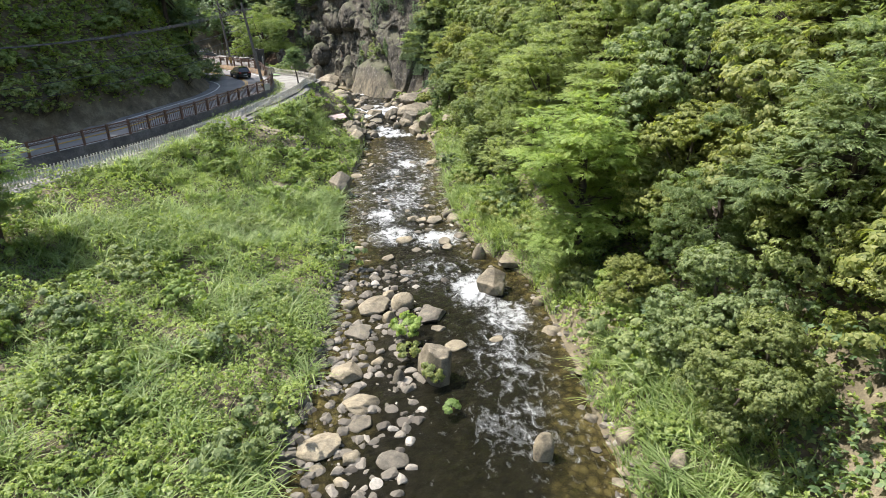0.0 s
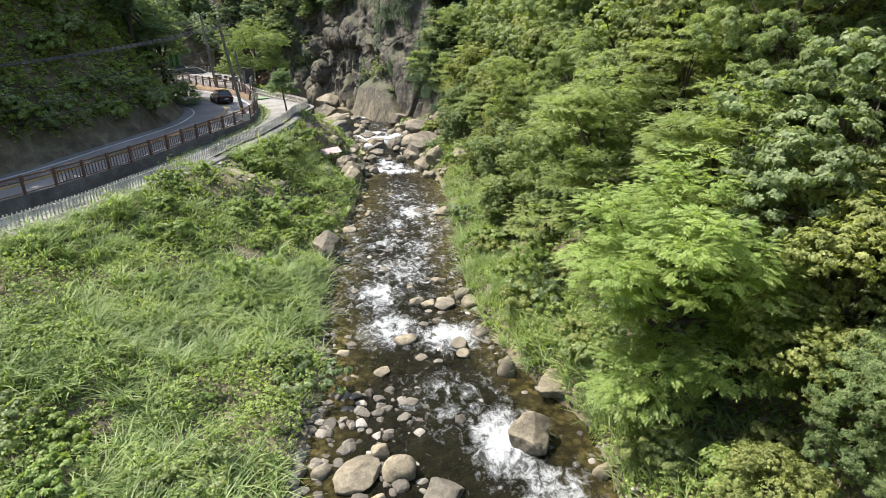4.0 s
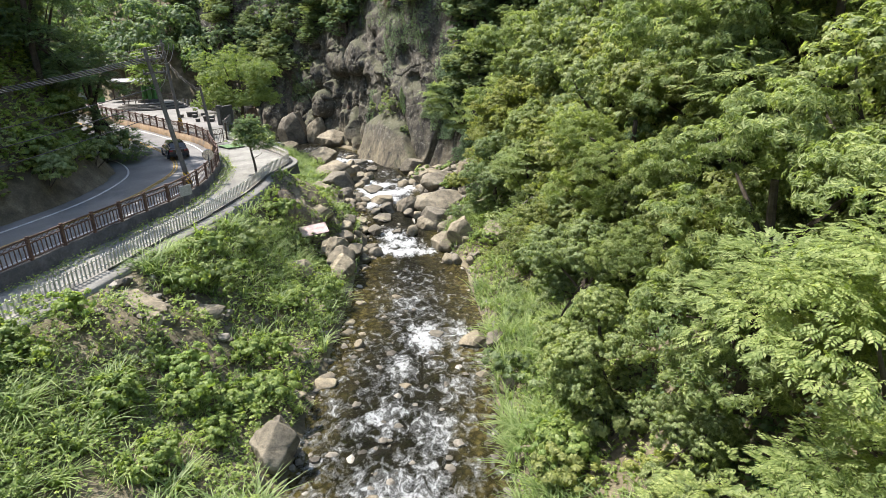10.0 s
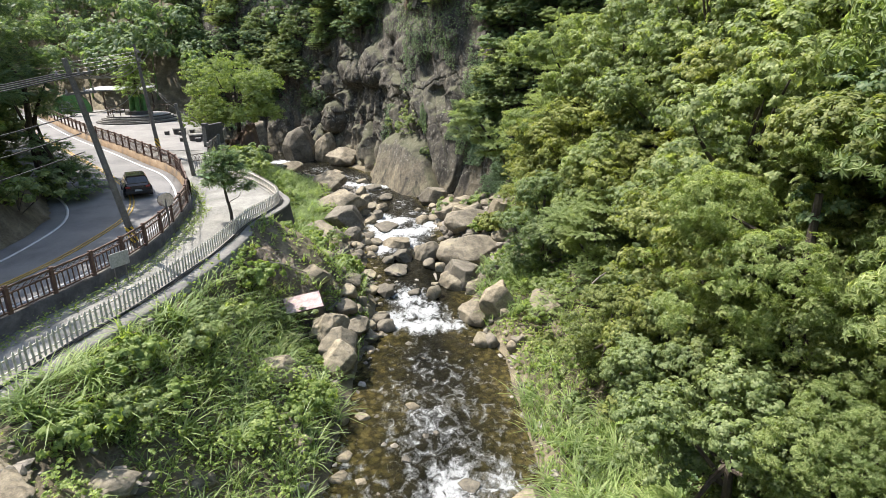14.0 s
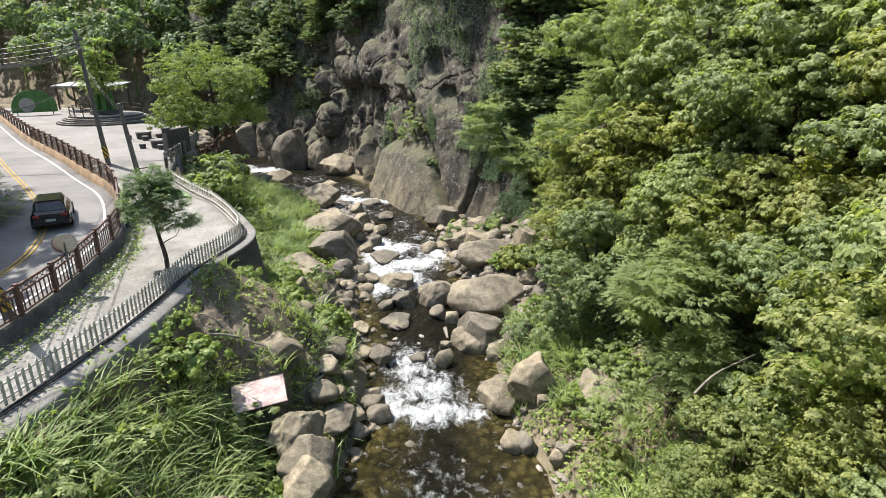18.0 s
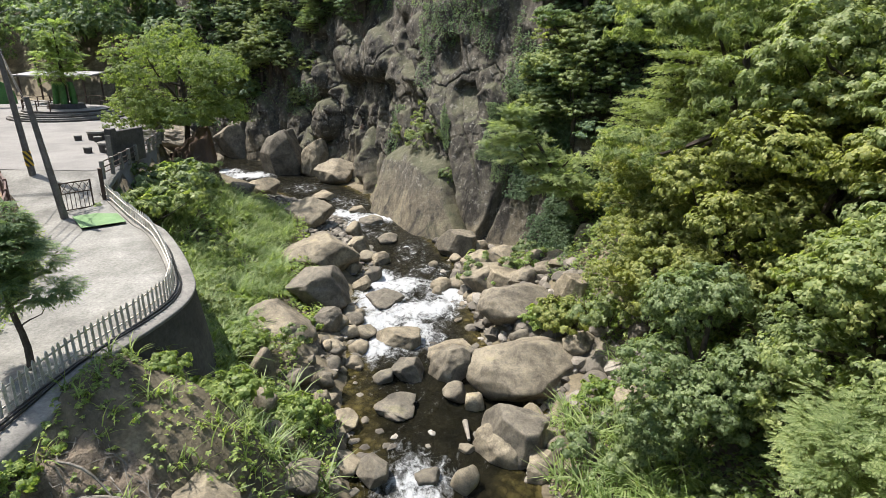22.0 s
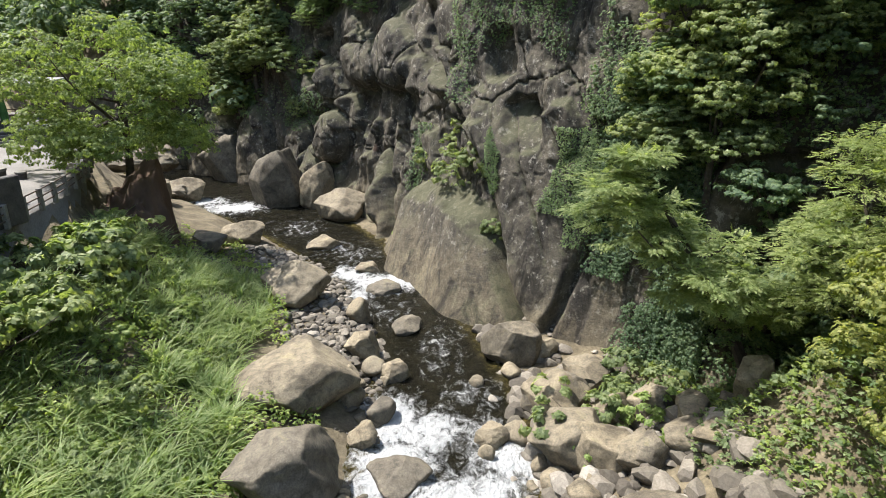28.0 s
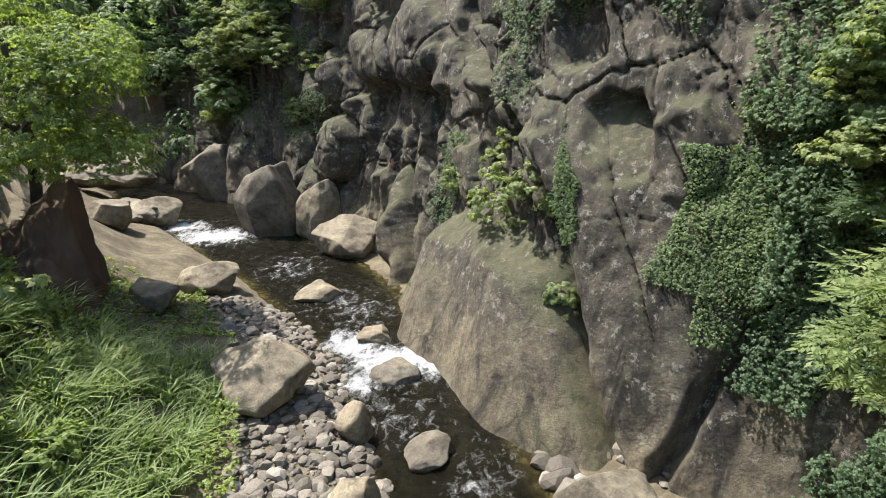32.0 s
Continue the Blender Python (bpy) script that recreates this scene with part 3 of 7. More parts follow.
def cliff_point(a, h, line=CLIFF_LINE):
    """A place on the cliff's face, a metres along its foot and h above the water."""
    n = len(line) - 1
    f = np.clip(np.asarray(a, float) / 0.25, 0, n - 1e-6)
    i = f.astype(int)
    pts = np.array([q.xy for q in line])
    t = (f - i)[..., None]
    p = pts[i] * (1 - t) + pts[np.minimum(i + 1, n)] * t
    d = pts[np.minimum(i + 6, n)] - pts[np.maximum(i - 6, 0)]
    d = d / np.linalg.norm(d, axis=-1, keepdims=True)
    out = np.stack([-d[..., 1], d[..., 0]], -1)
    warp = 1.2 * fbm(a * 0.12, h * 0.12, 3, 31)
    kink = 0.35 * fbm(a * 0.7, h * 0.7, 3, 33)
    crack = np.interp(h, [q[0] for q in CRACK], [q[1] for q in CRACK])
    side = a - crack + 0.5 * kink
    top = tops(a) + 0.6 * kink
    slab = step(-0.2, 0.6, side) * step(53.2, 51.8, a) * step(0.7, -0.9, h - top)
    right = step(0.3, -0.6, side) * step(25, 29, a) * step(13.5, 10.5, h + warp)
    rough = 1 - 0.94 * slab - 0.62 * right
    upper = 0.45 + 0.55 * step(4, 9, h + 1.5 * warp)
    big, edge1 = cells((a - 0.5 * h + 0.8 * warp + kink) * 0.25, (h + 0.3 * a + 0.8 * warp + kink) * 0.2, 61, 30)
    mid, edge2 = cells((a - 0.35 * h + 0.6 * warp + kink) * 0.6, (h + 0.2 * a + 0.6 * warp + kink) * 0.5, 71, 26)
    block = rough * upper * (1.35 * big - 0.3 * np.exp(-(edge1 / 0.016) ** 2) + step(-0.1, 0.25, fbm(a * 0.16, h * 0.16, 2, 91)) * (0.4 * mid - 0.2 * np.exp(-(edge2 / 0.03) ** 2)))
    # slanting joints of the face right of the crack
    joint = np.abs((a - 0.75 * h + 0.6 * warp) / 3.1 - np.round((a - 0.75 * h + 0.6 * warp) / 3.1))
    block = block - 0.28 * right * np.exp(-(joint / 0.03) ** 2) * step(4, 6, h)
    o = 0.9 * fbm(a * 0.08, h * 0.07, 2, 47) * step(34, 26, a) + (0.16 + 0.3 * rough) * fbm(a * 0.3, h * 0.2, 3, 53) + (0.035 + 0.12 * rough) * fbm(a * 1.6, h * 1.2, 4, 57) + block
    for c, hc, w, k, deep, tilt in BUTTRESS:
        q = ((a - c - tilt * (h - hc) + 0.5 * kink) / w) ** 2 + ((h - hc + 0.5 * kink) / k) ** 2
        o = o + deep * np.sqrt(np.clip(1 - q, 0, 1)) - 0.2 * deep * np.exp(-((q - 1.15) / 0.2) ** 2)
    # the polished slab, hollowed like a wave, and the niche above it
    o = o + slab * (0.45 + 0.3 * np.sin(0.8 * (a - 0.4 * h) + 1.5) + 0.45 * np.sqrt(np.clip(top - h, 0, 5)))
    o = o - 0.5 * slab * np.exp(-((a - 49.3 - 0.25 * h) / 1.0) ** 2)
    niche = step(-0.3, 0.9, h - top) * step(13, 10.5, h) * step(-0.2, 1.0, side) * step(53, 49, a)
    o = o - 0.75 * niche
    # the dark recess under the overhang, fluted by water
    recess = step(52.0, 53.5, a) * step(66.5, 64, a) * step(12.4, 11.4, h + 0.4 * kink) * step(-1, 0.5, h)
    o = o - recess * (0.9 + 0.22 * np.sin(a * 3.1 + 1.4 * warp))
    # the face right of the crack stands proud of it; a second cleft runs up through it
    o = o + 0.75 * right * step(-9, -2, side)
    second = np.interp(h, [-1, 1.2, 4, 6.4, 10], [34.2, 33.8, 33.2, 32.6, 30.5])
    o = o - 0.8 * np.exp(-((a - second + 0.6 * kink) / 0.22) ** 2) * step(8, 5, h) - 0.35 * step(0.2, -0.2, a - second + 0.6 * kink) * right
    o = o - 0.16 * right * step(33, 31, a) * np.exp(-(((a + 0.12 * h) / 1.9 - np.round((a + 0.12 * h) / 1.9)) / 0.09) ** 2)
    o = o - 1.7 * np.exp(-((side - 0.25) / (0.3 + 0.035 * np.maximum(h, 0))) ** 2) * step(20, 14, h)
    o = o - 0.2 * h - 0.012 * np.maximum(h - 16, 0) ** 2 + 0.4 * np.exp(-np.maximum(h, -1) / 1.2)
    return np.stack([p[..., 0] + out[..., 0] * o, p[..., 1] + out[..., 1] * o, h + 1.2 + 0 * o], -1)


_s, _h = np.meshgrid(axis([(2, 24, 0.5), (24, 80, 0.085), (80, 113, 0.25)]), axis([(-2.2, 16, 0.1), (16, 42, 0.35)]))
_c = cliff_point(_s, _h)
cliff = part("cliff", grid_mesh("cliff", _c[..., 0], _c[..., 1], _c[..., 2]), CLIFF)
tagged(cliff, "tall weathered grey rock cliff with cracks, lichen and dark streaks", "cliff", kind="structure")


# ---------------- road, terrace and plaza ----------------
STEEL = surface("brown_painted_steel", (0.05, 0.032, 0.022), (0.085, 0.052, 0.036), (0.13, 0.08, 0.055), 2, 20, 0.6, 0.2, 0.005)
OCHRE = surface("rust_stained_ochre_wall", (0.13, 0.1, 0.07), (0.27, 0.175, 0.09), (0.38, 0.3, 0.2), 0.6, 9, 0.85, 0.3, 0.01)
PICKET_WOOD = surface("weathered_picket", (0.56, 0.52, 0.43), (0.8, 0.75, 0.64), (0.95, 0.9, 0.79), 3, 22, 0.85, 0.4, 0.006, vary=0.2)
PAINT_YELLOW = surface("yellow_road_paint", (0.35, 0.22, 0.04), (0.5, 0.32, 0.06), (0.6, 0.42, 0.12), 3, 30, 0.7, 0.1, 0.003)
DARKWALL = surface("stained_wall", (0.055, 0.05, 0.042), (0.11, 0.1, 0.085), (0.2, 0.185, 0.16), 0.7, 7, 0.92, 0.5, 0.03)
RETAIN = surface("retaining_wall", (0.045, 0.041, 0.035), (0.095, 0.088, 0.075), (0.17, 0.16, 0.14), 0.4, 6, 0.92, 0.5, 0.03)
PLAZA = surface("pale_paving", (0.19, 0.185, 0.17), (0.26, 0.25, 0.23), (0.32, 0.31, 0.285), 0.4, 12, 0.9, 0.2, 0.01)
POLE = surface("grey_pole", (0.13, 0.115, 0.1), (0.2, 0.18, 0.16), (0.28, 0.26, 0.23), 2, 18, 0.85, 0.2, 0.005)
BLACK = surface("black_paint", (0.015, 0.015, 0.015), (0.022, 0.022, 0.022), (0.035, 0.035, 0.035), 4, 30, 0.4, 0.05, 0.002)
GREEN_PAINT = surface("green_paint", (0.05, 0.16, 0.04), (0.09, 0.27, 0.06), (0.13, 0.34, 0.09), 2, 14, 0.6, 0.1, 0.004)
LAWN = surface("green_mat", (0.14, 0.25, 0.1), (0.19, 0.32, 0.14), (0.24, 0.38, 0.18), 2, 25, 0.95, 0.4, 0.01)
DARKSTONE = surface("dark_stone", (0.05, 0.045, 0.042), (0.09, 0.082, 0.075), (0.14, 0.13, 0.12), 2, 14, 0.8, 0.4, 0.02)


def line3(pts):
    return spline([(x, y, 0) for x, y in pts], 8)


def band(name, y0, y1, right, left, height, n=6, stepy=0.5, drop=0.3):
    """A level sheet between two lines x(y), with sunk borders."""
    ys = np.arange(y0, y1 + 1e-6, stepy)
    u = np.linspace(0, 1, n)
    Y = np.repeat(ys[:, None], n, 1)
    a, b = right(Y), left(Y)
    X = a + (b - a) * u
    Z = height(Y) + 0.02 * fbm(X * 0.8, Y * 0.8, 3, 91)
    X = np.concatenate([X[:, :1], X, X[:, -1:]], 1)
    Z = np.concatenate([Z[:, :1] - drop, Z, Z[:, -1:] - drop], 1)
    Y = np.concatenate([Y[:, :1], Y, Y[:, -1:]], 1)
    return grid_mesh(name, X[:, ::-1], Y[:, ::-1], Z[:, ::-1])


def swept(name, line, profile, height):
    """A wall along a line with a profile of (metres to its left, metres above height(y)), closed."""
    rows = []
    for i, p in enumerate(line):
        d = (line[min(i + 1, len(line) - 1)] - line[max(i - 1, 0)]).normalized()
        s = Vector((-d.y, d.x, 0))
        rows.append([(*(p + s * a).xy, float(height(p.y)) + h) for a, h in profile])
    v = np.array(rows)
    return grid_mesh(name, v[..., 0], v[..., 1], v[..., 2])


def fence_x(y):
    return np.interp(y, FENCE[:, 0], FENCE[:, 1])


EDGE = line3(ROAD_EDGE)
_ey, _ex = np.array([p.y for p in EDGE]), np.array([p.x for p in EDGE])


def edge_x(y):
    return np.interp(y, _ey, _ex)


def hill_x(y):
    return np.interp(y, HILL[:, 0], HILL[:, 1])


road = part("road", band("road", 0, 164, lambda y: edge_x(y) - 0.1, lambda y: hill_x(y) - 0.5, road_z, 10), ASPHALT)
tagged(road, "grey two-lane asphalt mountain road round a bend", "road", kind="structure")
ROAD_PART = [p for p in EDGE if 20 < p.y < 160]


def paint_line(name, off, width, material, label, line=None):
    me = ribbon(name, line or ROAD_PART, off, off + width, lambda y: road_z(y) + 0.035, 0.03)
    tagged(part(name, me, material, road), label)


paint_line("edge_line", 0.75, 0.15, PAINT_WHITE, "worn white edge line")
INNER = spline([(x + 1.1, y, 0) for y, x in HILL[1:13]], 8)
paint_line("edge_line", 0.0, 0.15, PAINT_WHITE, "worn white edge line", INNER)
MIDDLE = spline([(-36.9, 30, 0), (-28.6, 45, 0), (-22.3, 55.5, 0), (-19, 65, 0), (-16.6, 72.5, 0), (-15.9, 78, 0), (-16.2, 83, 0), (-18.6, 88.4, 0), (-23.2, 94.6, 0), (-29.5, 102.2, 0), (-42, 117.5, 0), (-60, 139, 0)], 10)
paint_line("centre_line", -0.16, 0.1, PAINT_YELLOW, "yellow double centre line", MIDDLE)
paint_line("centre_line", 0.06, 0.1, PAINT_YELLOW, "yellow double centre line", MIDDLE)

terrace = part("pavement", band("pavement", 0, 103.2, lambda y: fence_x(y) + 0.12, lambda y: edge_x(y) + 0.1, path_z, 8, 0.4), GRAVEL)
tagged(terrace, "pale gravel footpath widening to a terrace", "footpath", kind="structure")
plaza = part("pavement", band("plaza", 103.0, 150, lambda y: fence_x(y) - 0.05, lambda y: edge_x(y) + 0.1, lambda y: 9.0 + 0 * y, 8, 0.8, 2.5), PLAZA)
tagged(plaza, "pale concrete paving of a small roadside plaza", "plaza", kind="structure")

# walls
LOW = [p for p in EDGE if p.y < 89]
HIGH = [p for p in EDGE if p.y > 88.5]
wall_road = part("wall_road", swept("wall_road", LOW, [(-0.14, -2.2), (-0.12, 0.12), (0.14, 0.12), (0.14, -0.3)], road_z), DARKWALL)
tagged(wall_road, "dark stained concrete wall under the road fence", "wall", kind="structure")
wall_bend = part("wall_bend", swept("wall_bend", HIGH, [(-0.3, -2.0), (-0.28, 0.6), (0.12, 0.62), (0.18, -0.3)], road_z), OCHRE)
tagged(wall_bend, "ochre rust-stained low wall round the bend", "wall", kind="structure")
PICKETS = line3([(x, y) for y, x in FENCE[:17]])
RIM = [p for p in PICKETS if p.y > 82.2]
wall_retaining = part("wall_retaining", swept("wall_retaining", RIM, [(-1.5, -5.2), (-0.72, -0.25), (-0.7, -0.06), (-0.64, 0.0), (0.16, 0.02), (0.2, -0.3)], path_z), RETAIN)
tagged(wall_retaining, "curved grey concrete retaining wall with a flat cap", "retaining wall", kind="structure")
wall_cap = part("wall_cap", swept("wall_cap", RIM, [(-0.74, -0.1), (-0.76, 0.0), (-0.72, 0.035), (0.12, 0.045), (0.14, 0.0)], path_z), CONCRETE)
tagged(wall_cap, "flat worn concrete cap of the retaining wall", "wall", kind="structure")
KERB = [p for p in PICKETS if 20 < p.y < 83.2]
wall_kerb = part("wall_kerb", swept("wall_kerb", KERB, [(-1.1, -1.3), (-0.92, -0.16), (-0.86, -0.07), (-0.3, 0.0), (0.16, 0.03), (0.2, -0.3)], path_z), CONCRETE)
tagged(wall_kerb, "low weathered concrete kerb under the picket fence", "wall", kind="structure")


# ---------------- picket fence ----------------
def beam(bm, a, b, w, h):
    """A square bar from a to b."""
    a, b = Vector(a), Vector(b)
    box(bm, ((b - a).length, w, h), Matrix.Translation((a + b) / 2) @ (b - a).to_track_quat("X", "Z").to_matrix().to_4x4())


def picket_mesh():
    bm = bmesh.new()
    w, t, h = 0.045, 0.016, 0.86
    out = [(-w, 0), (w, 0), (w, h - 0.09), (0, h), (-w, h - 0.09)]
    lo = [bm.verts.new((x, -t, z)) for x, z in out]
    hi = [bm.verts.new((x, t, z)) for x, z in out]
    bm.faces.new(lo)
    bm.faces.new(hi[::-1])
    for i in range(5):
        bm.faces.new((lo[i], hi[i], hi[(i + 1) % 5], lo[(i + 1) % 5]))
    me = bpy.data.meshes.new("picket")
    bm.to_mesh(me)
    bm.free()
    me.materials.append(PICKET_WOOD)
    return me


PICKET_STEPS = [(p, d) for p, d in resample(PICKETS, 0.25) if p.y > 40 or p.x < -14]
PICKET_STEPS = [(p, d) for p, d in PICKET_STEPS if p.y > 28]


def picket_fence():
    fence = tagged(empty("picket_fence", (-9, 80, 7.4)), "weathered pale wooden picket fence along the terrace edge", "fence")
    inv = Matrix.Translation((9, -80, -7.4))
    me, far, rng = picket_mesh(), bmesh.new(), random.Random(3)
    near = [q for q in PICKET_STEPS if q[0].y > 47][-300:]
    keep = {id(q) for q in near}
    for q in PICKET_STEPS:
        p, d = q
        m = along(p, d, float(path_z(p.y)) + 0.06) @ Matrix.Rotation(radians(rng.uniform(-2.5, 2.5)), 4, "Y")
        if id(q) in keep:
            ob = new("picket", me)
            ob.parent, ob.matrix_local = fence, inv @ m
        else:
            box(far, (0.09, 0.03, 0.84), inv @ m @ Matrix.Translation((0, 0, 0.42)))
    tagged(part("pickets", far, PICKET_WOOD, fence), kind="stuff")
    for h in (0.2, 0.66):
        line = [p for p, d in PICKET_STEPS[::8]] + [PICKET_STEPS[-1][0]]
        for a, b in zip(line, line[1:]):
            bm = bmesh.new()
            s = (b - a).normalized()
            s = Vector((-s.y, s.x, 0)) * 0.035
            pa, pb = (inv @ (Vector((p.x, p.y, float(path_z(p.y)) + 0.06 + h)) + s) for p in (a, b))
            beam(bm, pa, pb, 0.035, 0.05)
            part("rail", bm, PICKET_WOOD, fence)


picket_fence()
# a black cable bundle that lies along the fence foot
cable = bpy.data.curves.new("cable", "CURVE")
cable.dimensions, cable.bevel_depth, cable.bevel_resolution = "3D", 0.035, 1
for k in range(3):
    sp = cable.splines.new("POLY")
    pts = [(p, d) for p, d in PICKET_STEPS[::3] if p.y > 62]
    sp.points.add(len(pts) - 1)
    for i, (p, d) in enumerate(pts):
        s = Vector((d.y, -d.x, 0)) * (0.14 + 0.06 * k + 0.05 * math.sin(i * 0.7 + 2 * k))
        sp.points[i].co = (p.x + s.x, p.y + s.y, float(path_z(p.y)) + 0.06 + 0.02 * (k % 2), 1)
cable.materials.append(BLACK)
tagged(new("cable", cable), "bundle of black cables lying along the fence foot", "cable")


FENCE_BROWN = surface("brown_fence_paint", (0.08, 0.042, 0.03), (0.14, 0.075, 0.052), (0.2, 0.115, 0.08), 3, 20, 0.6, 0.2, 0.004)


# ---------------- road fence with a lattice frieze ----------------
def bar_mesh(name, size):
    bm = bmesh.new()
    box(bm, size, Matrix.Translation((0, 0, size[2] / 2)))
    me = bpy.data.meshes.new(name)
    bm.to_mesh(me)
    bm.free()
    me.materials.append(FENCE_BROWN)
    return me


def lattice_mesh(length):
    bm = bmesh.new()
    n = 6
    for k in range(n):
        x0, x1 = -length / 2 + length * k / n, -length / 2 + length * (k + 1) / n
        beam(bm, (x0, 0, 0), (x1, 0, 0.22), 0.025, 0.025)
        beam(bm, (x0, 0.004, 0.22), (x1, 0.004, 0), 0.025, 0.025)
    me = bpy.data.meshes.new("lattice")
    bm.to_mesh(me)
    bm.free()
    me.materials.append(FENCE_BROWN)
    return me


def road_fence():
    fence = tagged(empty("road_fence", (-13, 75, 7.8)), "brown steel road fence with a lattice frieze and upright bars", "fence")
    inv = Matrix.Translation((13, -75, -7.8))
    post, bar, L = bar_mesh("post", (0.15, 0.15, 1.25)), bar_mesh("baluster", (0.05, 0.03, 0.72)), 2.1
    lat = lattice_mesh(L - 0.1)
    spots = [(p, d) for p, d in resample(EDGE, L) if 30 < p.y < 140]
    for i, (p, d) in enumerate(spots):
        base = float(road_z(p.y)) + (0.12 if p.y < 89 else 0.62)
        ob = new("post", post)
        ob.parent, ob.matrix_local = fence, inv @ along(p, d, base)
        if i + 1 == len(spots):
            break
        q = spots[i + 1][0]
        zq = float(road_z(q.y)) + (0.12 if q.y < 89 else 0.62)
        a, b = Vector((p.x, p.y, base)), Vector((q.x, q.y, zq))
        for h, t in ((0.12, 0.06), (0.86, 0.06), (1.14, 0.08)):
            bm = bmesh.new()
            beam(bm, inv @ (a + Vector((0, 0, h))), inv @ (b + Vector((0, 0, h))), t, t)
            part("rail", bm, FENCE_BROWN, fence)
        m = inv @ Matrix.Translation((a + b) / 2) @ (b - a).to_track_quat("X", "Z").to_matrix().to_4x4()
        ob = new("lattice", lat)
        ob.parent, ob.matrix_local = fence, m @ Matrix.Translation((0, 0, 0.89))
        if p.y > 52 and p.y < 112:
            for k in range(7):
                ob = new("baluster", bar)
                ob.parent, ob.matrix_local = fence, m @ Matrix.Translation((-L / 2 + L * (k + 1) / 8, 0, 0.13))


road_fence()


# ---------------- poles and wires ----------------
def striped(nt, p):
    tc = nt.nodes.new("ShaderNodeTexCoord")
    w = node(nt, "ShaderNodeTexWave", Scale=1.6)
    w.bands_direction = "DIAGONAL"
    nt.links.new(tc.outputs["Object"], w.inputs[0])
    r = ramp(nt, w.outputs["Fac"], [(0.49, (0.02, 0.02, 0.02)), (0.51, (0.55, 0.36, 0.03))])
    nt.links.new(r.outputs[0], p.inputs["Base Color"])
    p.inputs["Roughness"].default_value = 0.6


STRIPES = mat("warning_stripes", striped)
INSUL = surface("insulator", (0.3, 0.28, 0.26), (0.4, 0.38, 0.36), (0.5, 0.48, 0.46), 5, 30, 0.4, 0.1, 0.002)


def cone(bm, m, r1, r2, h, sides=14):
    bmesh.ops.create_cone(bm, cap_ends=True, segments=sides, radius1=r1, radius2=r2, depth=h, matrix=m @ Matrix.Translation((0, 0, h / 2)))


def utility_pole(base, top, arms, label):
    base, top = Vector(base), Vector(top)
    pole = tagged(empty("utility_pole", base), label, "utility pole")
    h = (top - base).length
    m = (top - base).to_track_quat("Z", "Y").to_matrix().to_4x4()
    bm = bmesh.new()
    cone(bm, m @ Matrix.Translation((0, 0, -0.5)), 0.19, 0.12, h + 0.5)
    part("shaft", bm, POLE, pole)
    if arms:
        bm = bmesh.new()
        cone(bm, m @ Matrix.Translation((0, 0, 0.35)), 0.212, 0.205, 0.9)
        part("warning_band", bm, STRIPES, pole, "yellow and black striped band")
    for z, w in arms:
        bm = bmesh.new()
        box(bm, (w, 0.09, 0.11), m @ Matrix.Translation((0, 0.16, z)) @ Matrix.Rotation(0.5, 4, "Z"))
        arm = part("crossarm", bm, POLE, pole)
        for k in range(4):
            bm = bmesh.new()
            cone(bm, m @ Matrix.Translation((0, 0.16, z)) @ Matrix.Rotation(0.5, 4, "Z") @ Matrix.Translation((-w / 2 + 0.1 + k * (w - 0.2) / 3, 0, 0.05)), 0.05, 0.03, 0.2, 8)
            part("insulator", bm, INSUL, arm)
    return pole


utility_pole((-12.95, 76.6, 7.8), (-14.0, 75.2, 17.6), [(9.2, 1.9), (8.3, 1.6)], "leaning grey utility pole with crossarms beside the road bend")
utility_pole((-21.9, 102.4, 9.0), (-22.7, 102.6, 18.6), [(9.0, 2.2), (8.2, 1.8)], "tall grey utility pole with wires on the plaza")
utility_pole((-16.9, 96.6, 8.3), (-17.3, 96.2, 13.9), [], "short grey concrete pole beside the gate")


def wires(name, label, pairs, sag, r=0.026):
    cu = bpy.data.curves.new(name, "CURVE")
    cu.dimensions, cu.bevel_depth, cu.bevel_resolution = "3D", r, 0
    for a, b in pairs:
        sp = cu.splines.new("POLY")
        sp.points.add(16)
        for i in range(17):
            t = i / 16
            p = Vector(a).lerp(Vector(b), t)
            sp.points[i].co = (p.x, p.y, p.z - sag * 4 * t * (1 - t), 1)
    cu.materials.append(BLACK)
    return tagged(new(name, cu), label, "wire")


wires("overhead_wire", "black overhead wires hung between the utility poles",
      [((-14.6 + 0.45 * k, 75.3, 16.9), (-22.9 + 0.5 * k, 102.6, 18.1)) for k in range(4)] + [((-14.3, 75.4, 15.2), (-22.5, 102.5, 15.5))], 1.0)
wires("overhead_wire", "black overhead wires running along the dark hillside",
      [((-14.6 + 0.45 * k, 75.3, 16.9), (-37 + 0.5 * k, 30, 15.2)) for k in range(4)] + [((-14.0, 75.4, 15.0 - 0.9 * k), (-36, 30, 13.4 - 1.1 * k)) for k in range(3)], 1.6)
wires("overhead_wire", "black service wires from pole to pole at the gate", [((-22.4, 102.5, 16.5), (-17.2, 96.2, 13.6)), ((-22.4, 102.5, 16.2), (-17.2, 96.2, 13.4))], 0.5, 0.014)
wires("overhead_wire", "black overhead wires crossing the road to the hill", [((-22.7, 102.6, 18.0 - 0.3 * k), (-55, 96, 19 - 0.5 * k)) for k in range(4)], 1.8)


# ---------------- plants ----------------
RNG = np.random.default_rng(7)


def leaf_quad(length, width, fold=0.25, droop=0.3):
    """A folded pointed leaf along +x: four corners, two triangles a side."""
    return np.array([(0, 0, 0), (0.45 * length, width / 2, -fold * width - 0.1 * droop * length), (length, 0, -droop * length), (0.45 * length, -width / 2, -fold * width - 0.1 * droop * length)])


